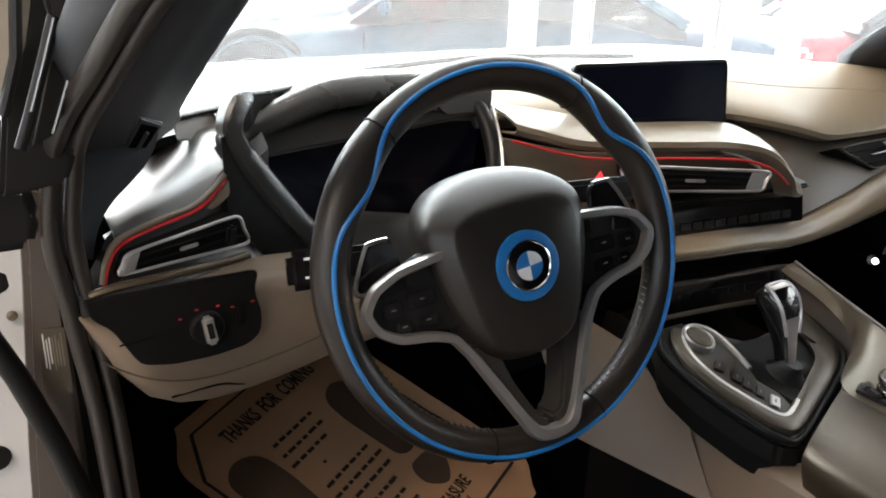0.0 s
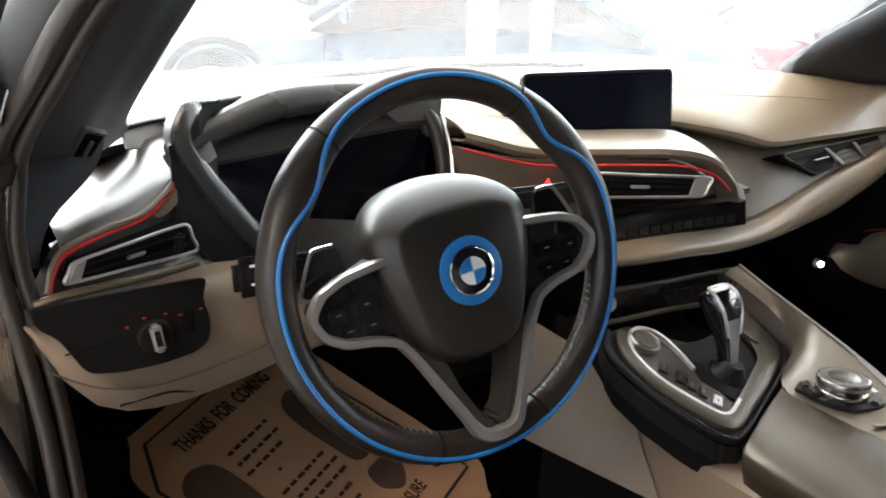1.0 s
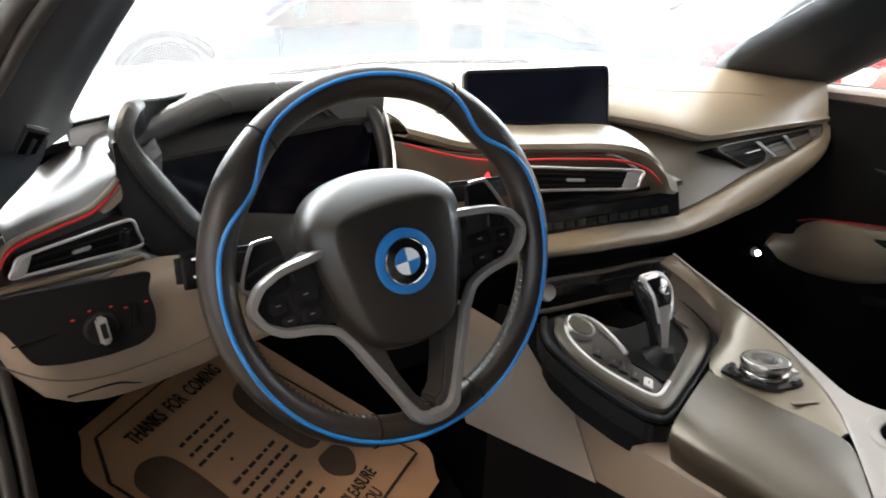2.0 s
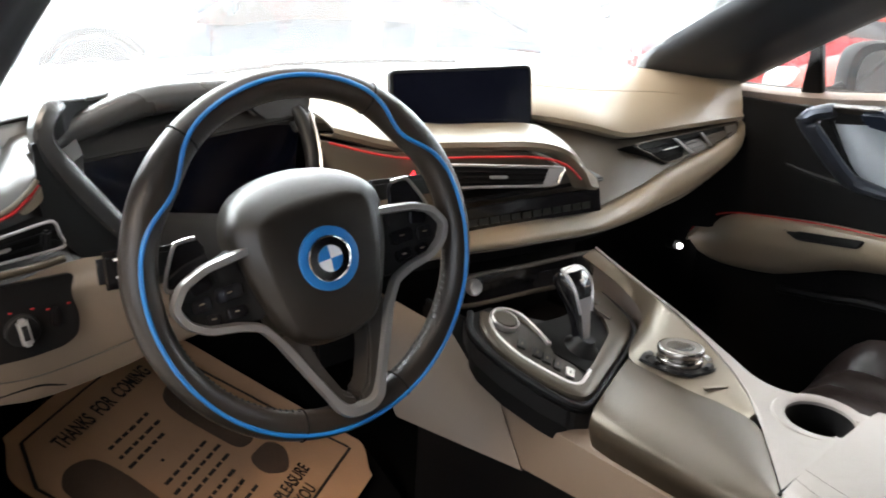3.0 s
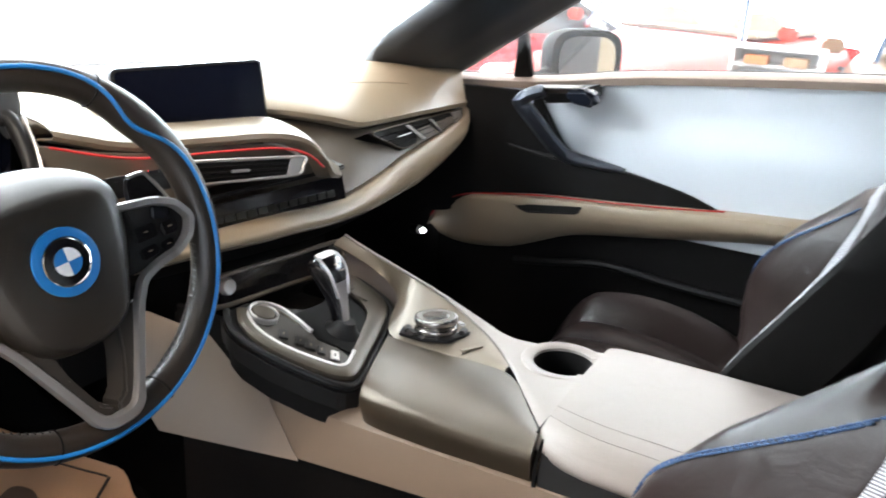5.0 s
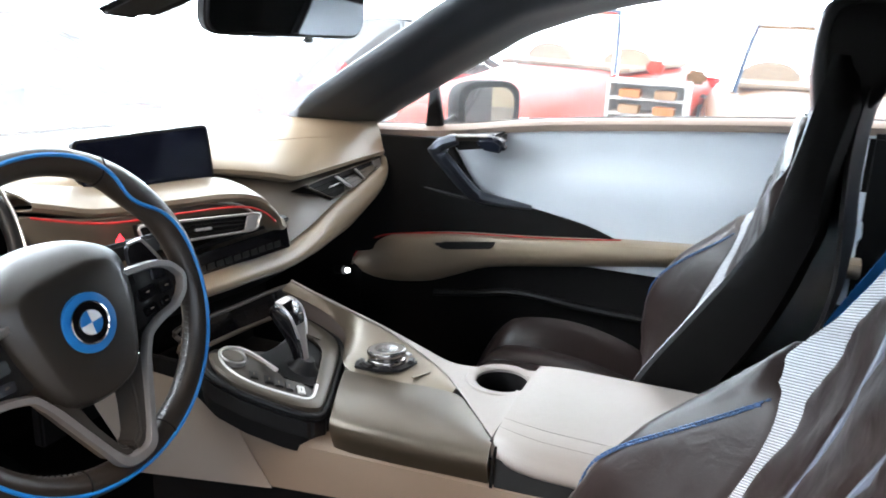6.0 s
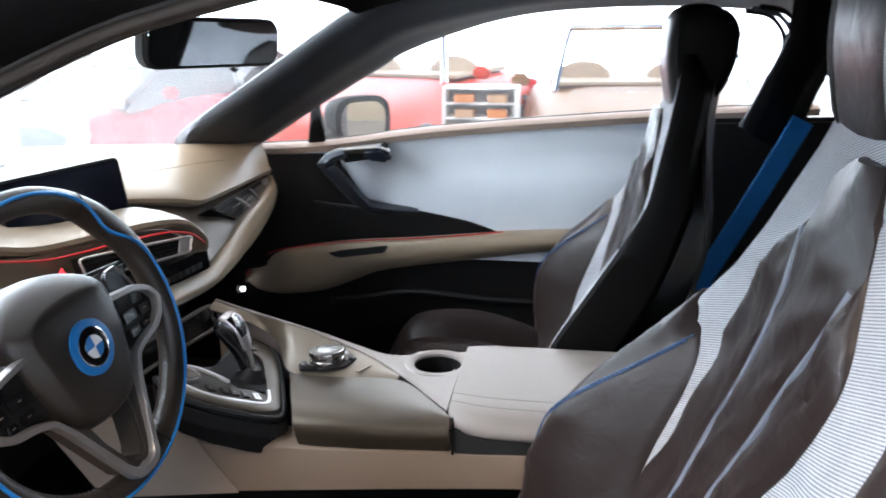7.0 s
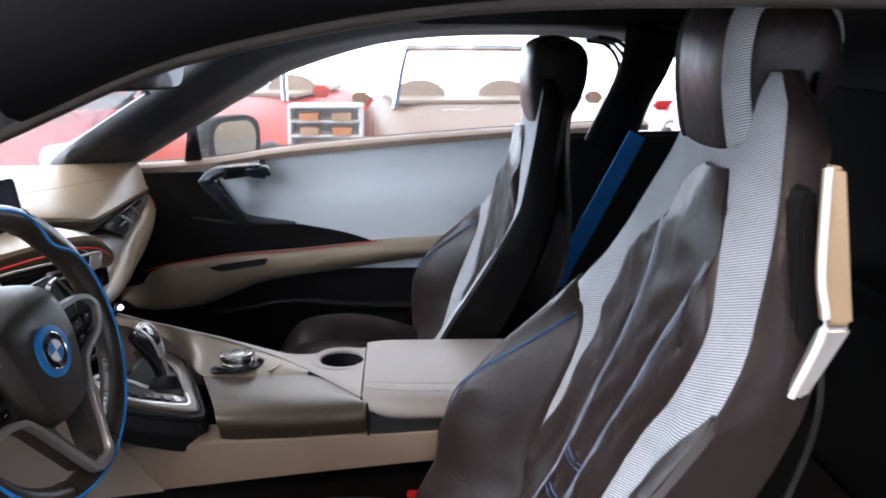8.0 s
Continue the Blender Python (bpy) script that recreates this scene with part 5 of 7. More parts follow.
    # cushion
    def plump(u):
        for a, b in ((-0.583, -0.25), (-0.25, 0.25), (0.25, 0.583)):
            if a < u < b:
                return 0.013 * math.sin(math.pi * (u - a) / (b - a)) ** 0.6
        return 0.0

    rows = []
    for i in range(24):
        t = i / 23
        y = -0.585 + long * t
        zc = cushion_z + 0.050 * math.sin(math.pi * min(1, t / 1.3)) - 0.09 * max(0, (t - 0.80) / 0.2) ** 2
        rows.append([V((u * 0.225, y, zc + plump(u) + (0.035 + 0.020 * math.sin(math.pi * t)) * smooth(0.5, 0.85, abs(u)) + rise * smooth(0.45, 0.8, u * inboard) - 0.05 * max(0, (abs(u) - 0.82) / 0.18) ** 2)) for u in [j / 24 - 1 for j in range(49)]])
    # Pale tubes paint the highlights along the cushion seams.
    for j in (10, 18, 30, 38):
        part("cushion_sheen", tube([r[j] + V((0, 0, 0.001)) for r in rows], 0.003, 8), SEAMSHEEN, seat, "pale blue sheen line on the seam")
    part("cushion", sheet(rows, -0.02), BROWN, seat, "dark brown leather cushion")
    part("seat_base", block((0, -0.38, (0.124 + cushion_z) / 2 - 0.005 + sunk / 2), (0.40, 0.34, cushion_z - 0.124 - 0.01 - sunk), 0.015), BLACK, seat, "black seat base")
    return seat


EDGETHREAD = surface("grey_blue_thread", (0.12, 0.15, 0.24), 0.7, grain=2000, bump=0.2, vary=0.2)
# Colour of the painted sheen on the dark seat leather.
SEAMSHEEN = surface("pale_seam_sheen", (0.115, 0.13, 0.165), 0.42, grain=1500, bump=0.1, vary=0.08)
driver_seat = build_seat("car_seat", "dark brown leather sports seat with grey ribbed cloth and blue stitching", 0.31, 1, 0.44, 0.0)
builds.append("passenger")
passenger_seat = build_seat("car_seat", "brown and grey sports seat beside the pale door panel", 0.372, -1, 0.39, 0.035, 0.048)
passenger_seat.location = (0.415, 0.082, -0.048)
driver_seat.location = (-0.395, 0, 0)
# The tan tint paints the warm surroundings mirrored in the metal.
WARMALU = surface("aluminium_tinted_warm", (0.62, 0.45, 0.28), 0.34, 0.75, grain=2500, bump=0.03, vary=0.06)
hm = [(-0.245, -0.766, 0.994), (-0.245, -0.782, 0.992), (-0.245, -0.806, 0.852), (-0.245, -0.780, 0.852), (-0.245, -0.770, 0.900)]
handle = part("release_handle", slab([V(p) for p in hm], (0.016, 0, 0), 0.004, 3), WARMALU, driver_seat, "angled satin aluminium handle on the seat back")
hf = [(-0.245, -0.780, 0.8505), (-0.245, -0.8065, 0.8505), (-0.245, -0.772, 0.784), (-0.245, -0.756, 0.784)]
part("handle_foot", slab([V(p) for p in hf], (0.016, 0, 0), 0.004, 3), SILVER, handle, "satin silver foot of the handle")
# A white tube paints in the bright edge of the metal.
part("handle_highlight", tube(sp([(-0.2455, -0.7655, 0.992), (-0.2465, -0.770, 0.900), (-0.2465, -0.778, 0.852), (-0.2455, -0.756, 0.786)], 6), 0.0034, 8), WHITE, handle, "bright edge of the metal painted white")
part("handle_mount", slab([V(p) for p in ((-0.222, -0.758, 0.970), (-0.222, -0.770, 0.970), (-0.222, -0.79, 0.85), (-0.222, -0.772, 0.80), (-0.222, -0.762, 0.84))], (0.03, 0, 0), 0.004), SOFTBLACK, handle)

# ---- seat belts ----
def belt(pts, label):
    b = thing("seat_belt", pts[-1], label, "seat belt")
    path = sp(pts, 6)
    rows = []
    for p in path:
        rows.append([p + V((0.006, -0.020, -0.010)), p, p + V((-0.006, 0.020, 0.010))])
    part("webbing", sheet(rows, 0.002), BELTBLUE, b, "bright blue webbing")
    part("buckle", block(path[-1] + V((0, 0, -0.012)), (0.012, 0.045, 0.03), 0.004, (25, 0, 0)), BLACK, b)
    return b


belt([(0.600, -0.955, 0.880), (0.602, -0.905, 0.775), (0.600, -0.850, 0.665), (0.596, -0.800, 0.570), (0.590, -0.775, 0.520)], "bright blue seat belt behind the passenger seat")
buckle = thing("belt_buckle", (-0.135, -0.43, 0.30), "black belt buckle with a red button", "seat belt buckle")
part("stem", block((-0.135, -0.43, 0.258), (0.018, 0.03, 0.266), 0.004), BLACK, buckle)
part("button", block((-0.135, -0.43, 0.396), (0.016, 0.028, 0.012), 0.003), RED, buckle, "red release button")


# ---- passenger door ----
body = thing("sports_car", (0.0, -0.2, 0.0), "white low sports car with black cabin shell and open driver's side", "car")
door = part("door", slab([(0.862, y, z) for y, z in ((0.42, 0.06), (-1.05, 0.06), (-1.05, 0.83), (0.42, 0.755))], (0.10, 0, 0), 0.01), BLACK, body, "closed passenger door with pale leather panel")
BROWNCAP = surface("brown_sill_cap", (0.27, 0.205, 0.165), 0.45, grain=1400, bump=0.15, voronoi=True, vary=0.08)
SILL = [(-1.05, 0.885), (-0.72, 0.866), (-0.405, 0.842), (-0.125, 0.815), (0.10, 0.782), (0.30, 0.768)]


def sill_z(y):
    return lerp(y, SILL)


rows = []
for i in range(31):
    y = 0.36 - 1.18 * i / 30
    zt = sill_z(y) - 0.015
    row = []
    for j in range(13):
        s = j / 12
        z = zt + (0.50 - zt) * s
        crease = 0.018 * smooth(0.30, 0.36, s) * smooth(0.1, -0.3, y) + 0.01 * math.sin(math.pi * s)
        row.append(V((0.845 - crease, y, z)))
    rows.append(row)
part("leather_panel", sheet(rows, -0.006), DOORSKIN, door, "pale grey leather panel")
rows = []
for i in range(20):
    y = 0.38 - 1.43 * i / 19
    z = sill_z(y)
    rows.append([V((0.90, y, z - 0.002)), V((0.868, y, z + 0.001)), V((0.846, y, z - 0.002)), V((0.836, y, z - 0.008)), V((0.837, y, z - 0.020))])
part("sill_cap", sheet(rows, -0.004), BROWNCAP, door, "brown leather sill cap")
part("sill_seal", tube([V((0.872, 0.36 - 1.40 * i / 12, sill_z(0.36 - 1.40 * i / 12) + 0.004)) for i in range(13)], 0.004, 6), RUBBER, door, "black window seal")
upper = [V((0.830, y, z)) for y, z in ((0.40, 0.752), (0.10, 0.758), (0.065, 0.745))] + sp([(0.830, 0.03, 0.690), (0.830, -0.01, 0.645), (0.830, -0.08, 0.628), (0.830, -0.17, 0.616), (0.830, -0.27, 0.597), (0.830, -0.355, 0.566)], 4)
lower = sp([(0.830, -0.12, 0.545), (0.830, 0.10, 0.525), (0.830, 0.20, 0.500), (0.830, 0.26, 0.465), (0.830, 0.40, 0.44)], 3)
part("dark_insert", slab(upper + lower, (-0.018, 0, 0), 0.002), SOFTBLACK, door, "black insert")
# armrest
rows = []
for i in range(39):
    y = 0.328 - 1.15 * i / 38
    zt = lerp(y, [(-0.99, 0.610), (-0.352, 0.572), (-0.12, 0.550), (0.02, 0.539), (0.107, 0.527), (0.212, 0.507), (0.27, 0.483), (0.31, 0.452), (0.328, 0.425)])
    zb = lerp(y, [(-0.99, 0.575), (-0.475, 0.532), (-0.209, 0.494), (-0.027, 0.464), (0.024, 0.444), (0.13, 0.405), (0.248, 0.390), (0.31, 0.400), (0.328, 0.418)])
    o = 0.042 * smooth(0.328, 0.10, y)
    rows.append(sp([(0.842, y, zt + 0.002), (0.835 - o, y, zt), (0.826 - o, y, zt - 0.012), (0.826 - o * 0.9, y, (zt + zb) / 2), (0.832 - o * 0.4, y, zb + 0.006), (0.842, y, zb)], 3))
part("armrest", sheet(rows, -0.005), BEIGE, door, "beige leather armrest")
red = sp([(0.836, 0.326, 0.430), (0.830, 0.306, 0.458), (0.822, 0.27, 0.486), (0.812, 0.212, 0.510), (0.800, 0.107, 0.530), (0.797, 0.02, 0.542), (0.797, -0.12, 0.553), (0.800, -0.25, 0.565), (0.812, -0.345, 0.574)], 8)
part("red_line", tube([p + V((-0.007, 0, 0.005)) for p in red], 0.0016, 8), RED, door, "red accent line")
part("window_switch", slab([(0.785, 0.100, 0.516), (0.782, -0.066, 0.540), (0.782, -0.056, 0.521), (0.782, 0.06, 0.503)], (-0.008, 0, 0.003), 0.003), BLACK, door, "black window switch plate")
rows = []
for i in range(20):
    y = 0.40 - 1.42 * i / 19
    rows.append([V((0.850, y, 0.54)), V((0.846, y, 0.44)), V((0.840, y, 0.36)), V((0.835, y, 0.10))])
part("lower_panel", sheet(rows, -0.006), SOFTBLACK, door, "black lower panel")
part("pocket_rim", tube(sp([(0.828, 0.10, 0.375), (0.822, 0.0, 0.392), (0.820, -0.117, 0.412), (0.822, -0.30, 0.400), (0.824, -0.60, 0.395), (0.828, -0.95, 0.40)], 8), 0.009, 8), BLACK, door)
part("speaker_ridge", tube(sp([(0.815, 0.13, 0.640), (0.812, 0.05, 0.630), (0.812, -0.02, 0.628)], 5), 0.004, 8), BLACK, door)
# pull handle
hp = sp([(0.722, 0.020, 0.778), (0.716, 0.052, 0.766), (0.717, 0.062, 0.748), (0.74, 0.045, 0.715), (0.785, 0.012, 0.658), (0.808, -0.010, 0.636), (0.812, -0.06, 0.629), (0.812, -0.135, 0.624)], 5)
grip = part("pull_handle", tube(hp, [lerp(i / (len(hp) - 1), [(0, 0.018), (0.3, 0.023), (0.7, 0.021), (0.9, 0.014), (1, 0.007)]) for i in range(len(hp))], 10, flat=0.7), surface("graphite_trim", (0.085, 0.095, 0.115), 0.33, 0.75, grain=2500, bump=0.05, vary=0.08), door, "graphite pull handle")
part("handle_arm", slab([(0.712, 0.045, 0.782), (0.706, -0.060, 0.792), (0.735, -0.045, 0.776), (0.735, 0.03, 0.770)], (0.025, 0, 0.005), 0.004), TAUPE, door)
part("door_opener", slab([(0.704, -0.022, 0.784), (0.702, -0.072, 0.792), (0.712, -0.092, 0.774), (0.728, -0.082, 0.752), (0.730, -0.028, 0.757)], (0.040, 0, 0.004), 0.009, 3), surface("blue_black_trim", (0.012, 0.017, 0.030), 0.45, 0.1, grain=1500, bump=0.05, vary=0.1), door, "blue-black door opener")
part("handle_mount", slab([(0.76, 0.04, 0.775), (0.76, -0.06, 0.790), (0.76, -0.06, 0.76), (0.76, 0.04, 0.745)], (0.08, 0, 0), 0.006), BLACK, door)
lampf = thing("footwell_light", (0.793, 0.325, 0.406), "small lit white footwell light", "light")
bm = bmesh.new()
bmesh.ops.create_uvsphere(bm, u_segments=16, v_segments=10, radius=0.0065, matrix=Matrix.Translation((0.793, 0.325, 0.406)))
part("lens", bm, FOOTLIGHT, lampf)
part("socket", lathe([(0.011, 0), (0.011, 0.05), (0.008, 0.05)], look((0.795, 0.331, 0.406), (0.70, 0.2, 0.45)) @ pose(0, 0, 0.004)), BLACK, lampf)


# ---- car body round the cabin ----


def pillar(inner, outer_, thick, n=6):
    a, b = sp(inner, n), sp(outer_, n)
    rows = []
    for p, q in zip(a, b):
        out = V((0.4 if p.x > 0 else -0.4, 0.5, 0.75)).normalized() * thick
        m = p.lerp(q, 0.5) - out * 0.35
        rows.append(sp([p, p.lerp(m, 0.6), m, q.lerp(m, 0.6), q, q + out, p.lerp(q, 0.5) + out * 1.2, p + out], 3, True))
    return skin(rows, True, False, True)


FAR_IN = [(0.640, 0.385, 0.790), (0.600, 0.330, 0.830), (0.568, 0.13, 0.955), (0.535, -0.085, 1.085), (0.525, -0.20, 1.122), (0.53, -0.50, 1.150), (0.54, -0.95, 1.150), (0.56, -1.25, 1.10)]
FAR_OUT = [(0.850, 0.300, 0.762), (0.800, 0.215, 0.805), (0.755, 0.08, 0.885), (0.725, -0.06, 0.965), (0.705, -0.17, 1.022), (0.68, -0.40, 1.085), (0.68, -0.70, 1.100), (0.70, -0.95, 1.085)]
part("windscreen_pillar", pillar(FAR_IN, FAR_OUT, 0.03), PILLAR, body, "charcoal windscreen pillar and roof rail")
NEAR_IN = [(-0.585, 0.385, 0.785), (-0.578, 0.345, 0.815), (-0.600, 0.250, 0.850), (-0.600, 0.060, 0.958), (-0.578, -0.080, 1.055), (-0.570, -0.25, 1.120), (-0.565, -0.50, 1.150), (-0.565, -0.95, 1.150)]
NEAR_OUT = [(-0.735, 0.250, 0.700), (-0.728, 0.285, 0.760), (-0.714, 0.196, 0.843), (-0.698, 0.020, 0.956), (-0.672, -0.125, 1.029), (-0.655, -0.27, 1.085), (-0.645, -0.52, 1.122), (-0.640, -1.0, 1.125)]
part("windscreen_pillar", pillar(NEAR_IN[1:], NEAR_OUT[1:], 0.035), PILLAR, body, "charcoal windscreen pillar and roof rail")
SEALBROWN = surface("worn_seal_rubber", (0.030, 0.0255, 0.0225), 0.34, grain=900, bump=0.15, vary=0.2, spec=0.6)
SEALPATH = [(-0.700, 0.235, 0.40), (-0.706, 0.232, 0.55), (-0.717, 0.228, 0.66), (-0.726, 0.222, 0.74), (-0.722, 0.205, 0.80), (-0.716, 0.172, 0.85)] + NEAR_OUT[3:]
part("door_seal", tube([p + V((-0.004 + 0.010 * smooth(0.84, 0.93, p.z), 0, 0.002)) for p in sp(SEALPATH, 6)], 0.0085, 12), SEALBROWN, body, "worn brown-black door seal")
part("inner_seal", tube([p + V((0.014 + 0.008 * smooth(0.84, 0.93, p.z), 0.002, 0.001)) for p in sp(SEALPATH, 6)], 0.0075, 10), SEALBROWN, body, "second lip of the door seal")
part("roof_edge", tube([p + V((-0.035, 0.0, 0.050)) for p in sp(NEAR_OUT[4:], 6)], 0.048, 12), HEADLINER, body, "black roof edge over the doorway")
# dark foot where the pillar runs down beside the dashboard; it also stands in for shade on the pad
foot_in = sp([(-0.622, 0.262, 0.822), (-0.628, 0.262, 0.806), (-0.638, 0.262, 0.791), (-0.653, 0.260, 0.777), (-0.670, 0.258, 0.762), (-0.683, 0.254, 0.746), (-0.690, 0.250, 0.730), (-0.695, 0.246, 0.713)], 5)
foot_out = sp([(-0.684, 0.230, 0.838), (-0.691, 0.235, 0.827), (-0.703, 0.235, 0.809), (-0.713, 0.235, 0.792), (-0.719, 0.235, 0.775), (-0.723, 0.235, 0.757), (-0.725, 0.235, 0.742), (-0.728, 0.235, 0.723)], 5)
part("pillar_foot", sheet([[a + V((0.004, 0.03, 0)), a, a.lerp(b, 0.25) + V((0, -0.004, 0.002)), a.lerp(b, 0.5) + V((0, -0.006, 0.003)), a.lerp(b, 0.75) + V((0, -0.004, 0.002)), b, b + V((-0.002, 0.02, 0))] for a, b in zip(foot_in, foot_out)], 0.003), PILLAR, body, "charcoal foot of the pillar")
# slotted demister outlet at the foot of the pillar
dq = [V(p) for p in ((-0.655, 0.186, 0.857), (-0.629, 0.215, 0.843), (-0.636, 0.300, 0.787), (-0.660, 0.300, 0.786))]
dn = (dq[1] - dq[0]).cross(dq[3] - dq[0]).normalized()
dn = -dn if dn.y > 0 else dn
dem = part("demister_outlet", slab(dq, dn * 0.0035, 0.0015), PILLAR, body, "slotted demister outlet")
def dpt(u, v):
    return dq[0].lerp(dq[1], u).lerp(dq[3].lerp(dq[2], u), v)
part("recess", slab([dpt(0.16, 0.08) + dn * 0.0035, dpt(0.84, 0.08) + dn * 0.0035, dpt(0.84, 0.92) + dn * 0.0035, dpt(0.16, 0.92) + dn * 0.0035], dn * 0.0008), CARPET, dem)
part("slot_bar", slab([dpt(0.44, 0.18) + dn * 0.0035, dpt(0.58, 0.18) + dn * 0.0035, dpt(0.58, 0.90) + dn * 0.0035, dpt(0.44, 0.90) + dn * 0.0035], dn * 0.003, 0.0008), PILLAR, dem)
# door jamb in front of the driver's opening
part("jamb", slab([(-0.722, 0.262, 0.30), (-0.722, 0.262, 0.78), (-0.745, 0.268, 0.79), (-0.752, 0.270, 0.70), (-0.772, 0.275, 0.50), (-0.785, 0.28, 0.30)], (0, 0.03, 0), 0.006), surface("brown_black_jamb", (0.075, 0.060, 0.052), 0.42, grain=1500, bump=0.15, vary=0.15), body, "dark jamb panel")
part("fender_edge", slab([(-0.780, 0.292, 0.12), (-0.742, 0.285, 0.745), (-0.95, 0.30, 0.755), (-0.95, 0.30, 0.12)], (0, 0.02, 0), 0.005), BODYWHITE, body, "white painted door frame")
for x, z, r in ((-0.774, 0.690, 0.012), (-0.800, 0.505, 0.014), (-0.79, 0.60, 0.006)):
    part("plug", lathe([(r, 0), (r * 0.9, 0.004)], look((x, 0.291, z), (x, 1, z)) @ pose(0, 0, 0.0)), BLACK, body, "round black plug")
for z in (0.728, 0.655):
    part("bolt", lathe([(0.005, 0), (0.005, 0.004), (0.003, 0.006)], look((-0.766, 0.289, z), (-0.766, 1, z)), 10), GREIGE, body)
part("panel_joint", block((-0.85, 0.2935, 0.585), (0.16, 0.003, 0.003), 0.001), BLACK, body)
tag = part("sticker", slab([(-0.747, 0.2665, 0.645), (-0.726, 0.2605, 0.645), (-0.726, 0.2605, 0.575), (-0.752, 0.2680, 0.575)], (0, -0.001, 0)), TAUPE, body, "small dark information sticker")
for k in range(7):
    part("print_bar", block((-0.745 + 0.0025 * k, 0.2652 - 0.0007 * k, 0.622 - 0.004 * (k % 2)), (0.0013, 0.0008, 0.036 - 0.004 * (k % 3)), 0, (0, 0, -16)), WHITE if k < 3 else GREIGE, tag)
# gas strut and hinge hardware of the raised door
HINGEBLACK = surface("black_hinge_paint", (0.012, 0.0115, 0.011), 0.40, grain=1200, bump=0.1, vary=0.2, spec=0.35)
STEEL = surface("steel_rod", (0.22, 0.21, 0.20), 0.3, 0.9, grain=1500, bump=0.02, vary=0.1)
# Added dark sheet that darkens the space behind the hinge parts.
part("dark_backing", slab([(-0.735, 0.185, 0.985), (-0.655, 0.185, 0.985), (-0.660, 0.185, 0.949), (-0.690, 0.185, 0.872), (-0.715, 0.185, 0.806), (-0.767, 0.185, 0.798), (-0.755, 0.185, 0.868), (-0.735, 0.185, 0.93)], (0, 0.012, 0), 0.004), HINGEBLACK, body, "added dark sheet behind the hinge")
plate = part("hinge_arm", slab([(-0.717, 0.13, 0.936), (-0.701, 0.13, 0.934), (-0.728, 0.13, 0.859), (-0.744, 0.13, 0.851)], (0.004, 0.012, 0), 0.002), HINGEBLACK, body, "black hinge arm of the raised door")
part("arm_edge", tube([(-0.702, 0.1285, 0.932), (-0.715, 0.1285, 0.896), (-0.729, 0.1285, 0.860)], 0.0013, 6), STEEL, plate, "pale line along the arm edge")
part("arm_edge", tube([(-0.717, 0.1285, 0.934), (-0.743, 0.1285, 0.853)], 0.0007, 6), STEEL, plate, "pale line along the arm edge")
part("hinge_rod", tube([(-0.752, 0.122, 0.853), (-0.742, 0.12, 0.880), (-0.730, 0.12, 0.913), (-0.7195, 0.12, 0.944)], 0.0045, 12), HINGEBLACK, body, "black rod beside the hinge arm")
# Thin bright tube paints the highlight that runs down the round rod.
part("rod_shine", tube([(-0.7425, 0.1155, 0.880), (-0.7305, 0.1155, 0.913), (-0.720, 0.1155, 0.943)], 0.0012, 6), STEEL, body, "painted highlight along the rod")
part("hinge_plate", slab([(-0.724, 0.118, 0.985), (-0.680, 0.118, 0.985), (-0.683, 0.118, 0.954), (-0.688, 0.118, 0.937), (-0.700, 0.118, 0.931), (-0.719, 0.118, 0.933), (-0.723, 0.118, 0.946)], (0, 0.018, 0), 0.003), HINGEBLACK, body, "black hinge plate")
part("hinge_link", tube(sp([(-0.681, 0.114, 0.962), (-0.684, 0.114, 0.947), (-0.690, 0.114, 0.937), (-0.693, 0.114, 0.927), (-0.700, 0.114, 0.919)], 5), 0.0014, 8), SILVER, body, "bright wire link")
part("link_end", block((-0.7005, 0.114, 0.9185), (0.006, 0.005, 0.003), 0.001, (0, 30, 0)), SILVER, body)
part("gas_strut", tube([(-0.730, 0.242, 0.455), (-0.748, 0.243, 0.53), (-0.772, 0.245, 0.61), (-0.795, 0.246, 0.67)], 0.011, 12), BLACK, body, "black gas strut")
part("strut_ball", block((-0.728, 0.246, 0.445), (0.016, 0.02, 0.024), 0.005), RUBBER, body)
part("hinge_bracket", slab([(-0.772, 0.205, 0.849), (-0.752, 0.205, 0.858), (-0.738, 0.205, 0.850), (-0.738, 0.205, 0.828), (-0.746, 0.205, 0.800), (-0.772, 0.205, 0.796)], (0, 0.02, 0), 0.004), HINGEBLACK, body, "black hinge bracket on the jamb")
part("bracket_bolt", lathe([(0.006, 0), (0.006, 0.004), (0.003, 0.006)], look((-0.748, 0.203, 0.842), (-0.748, 1, 0.842)), 10), STEEL, body)
part("jamb_block", slab([(-0.790, 0.215, 0.800), (-0.742, 0.215, 0.800), (-0.735, 0.215, 0.770), (-0.745, 0.215, 0.742), (-0.790, 0.215, 0.742)], (0, 0.03, 0), 0.008), HINGEBLACK, body, "black rubber block on the jamb")
part("raised_door_edge", slab([(-0.740, 0.155, 0.985), (-0.722, 0.155, 0.985), (-0.727, 0.155, 0.953), (-0.737, 0.155, 0.913), (-0.752, 0.155, 0.878), (-0.768, 0.155, 0.868), (-0.775, 0.155, 0.93)], (0, 0.02, 0), 0.006), surface("cream_door_paint", (0.40, 0.36, 0.30), 0.35, grain=600, bump=0.03, vary=0.05, coat=0.3), body, "pale edge of the raised door")
part("door_rubber", tube([(-0.758, 0.148, 0.872), (-0.744, 0.148, 0.913), (-0.735, 0.148, 0.985)], 0.0045, 8), RUBBER, body)
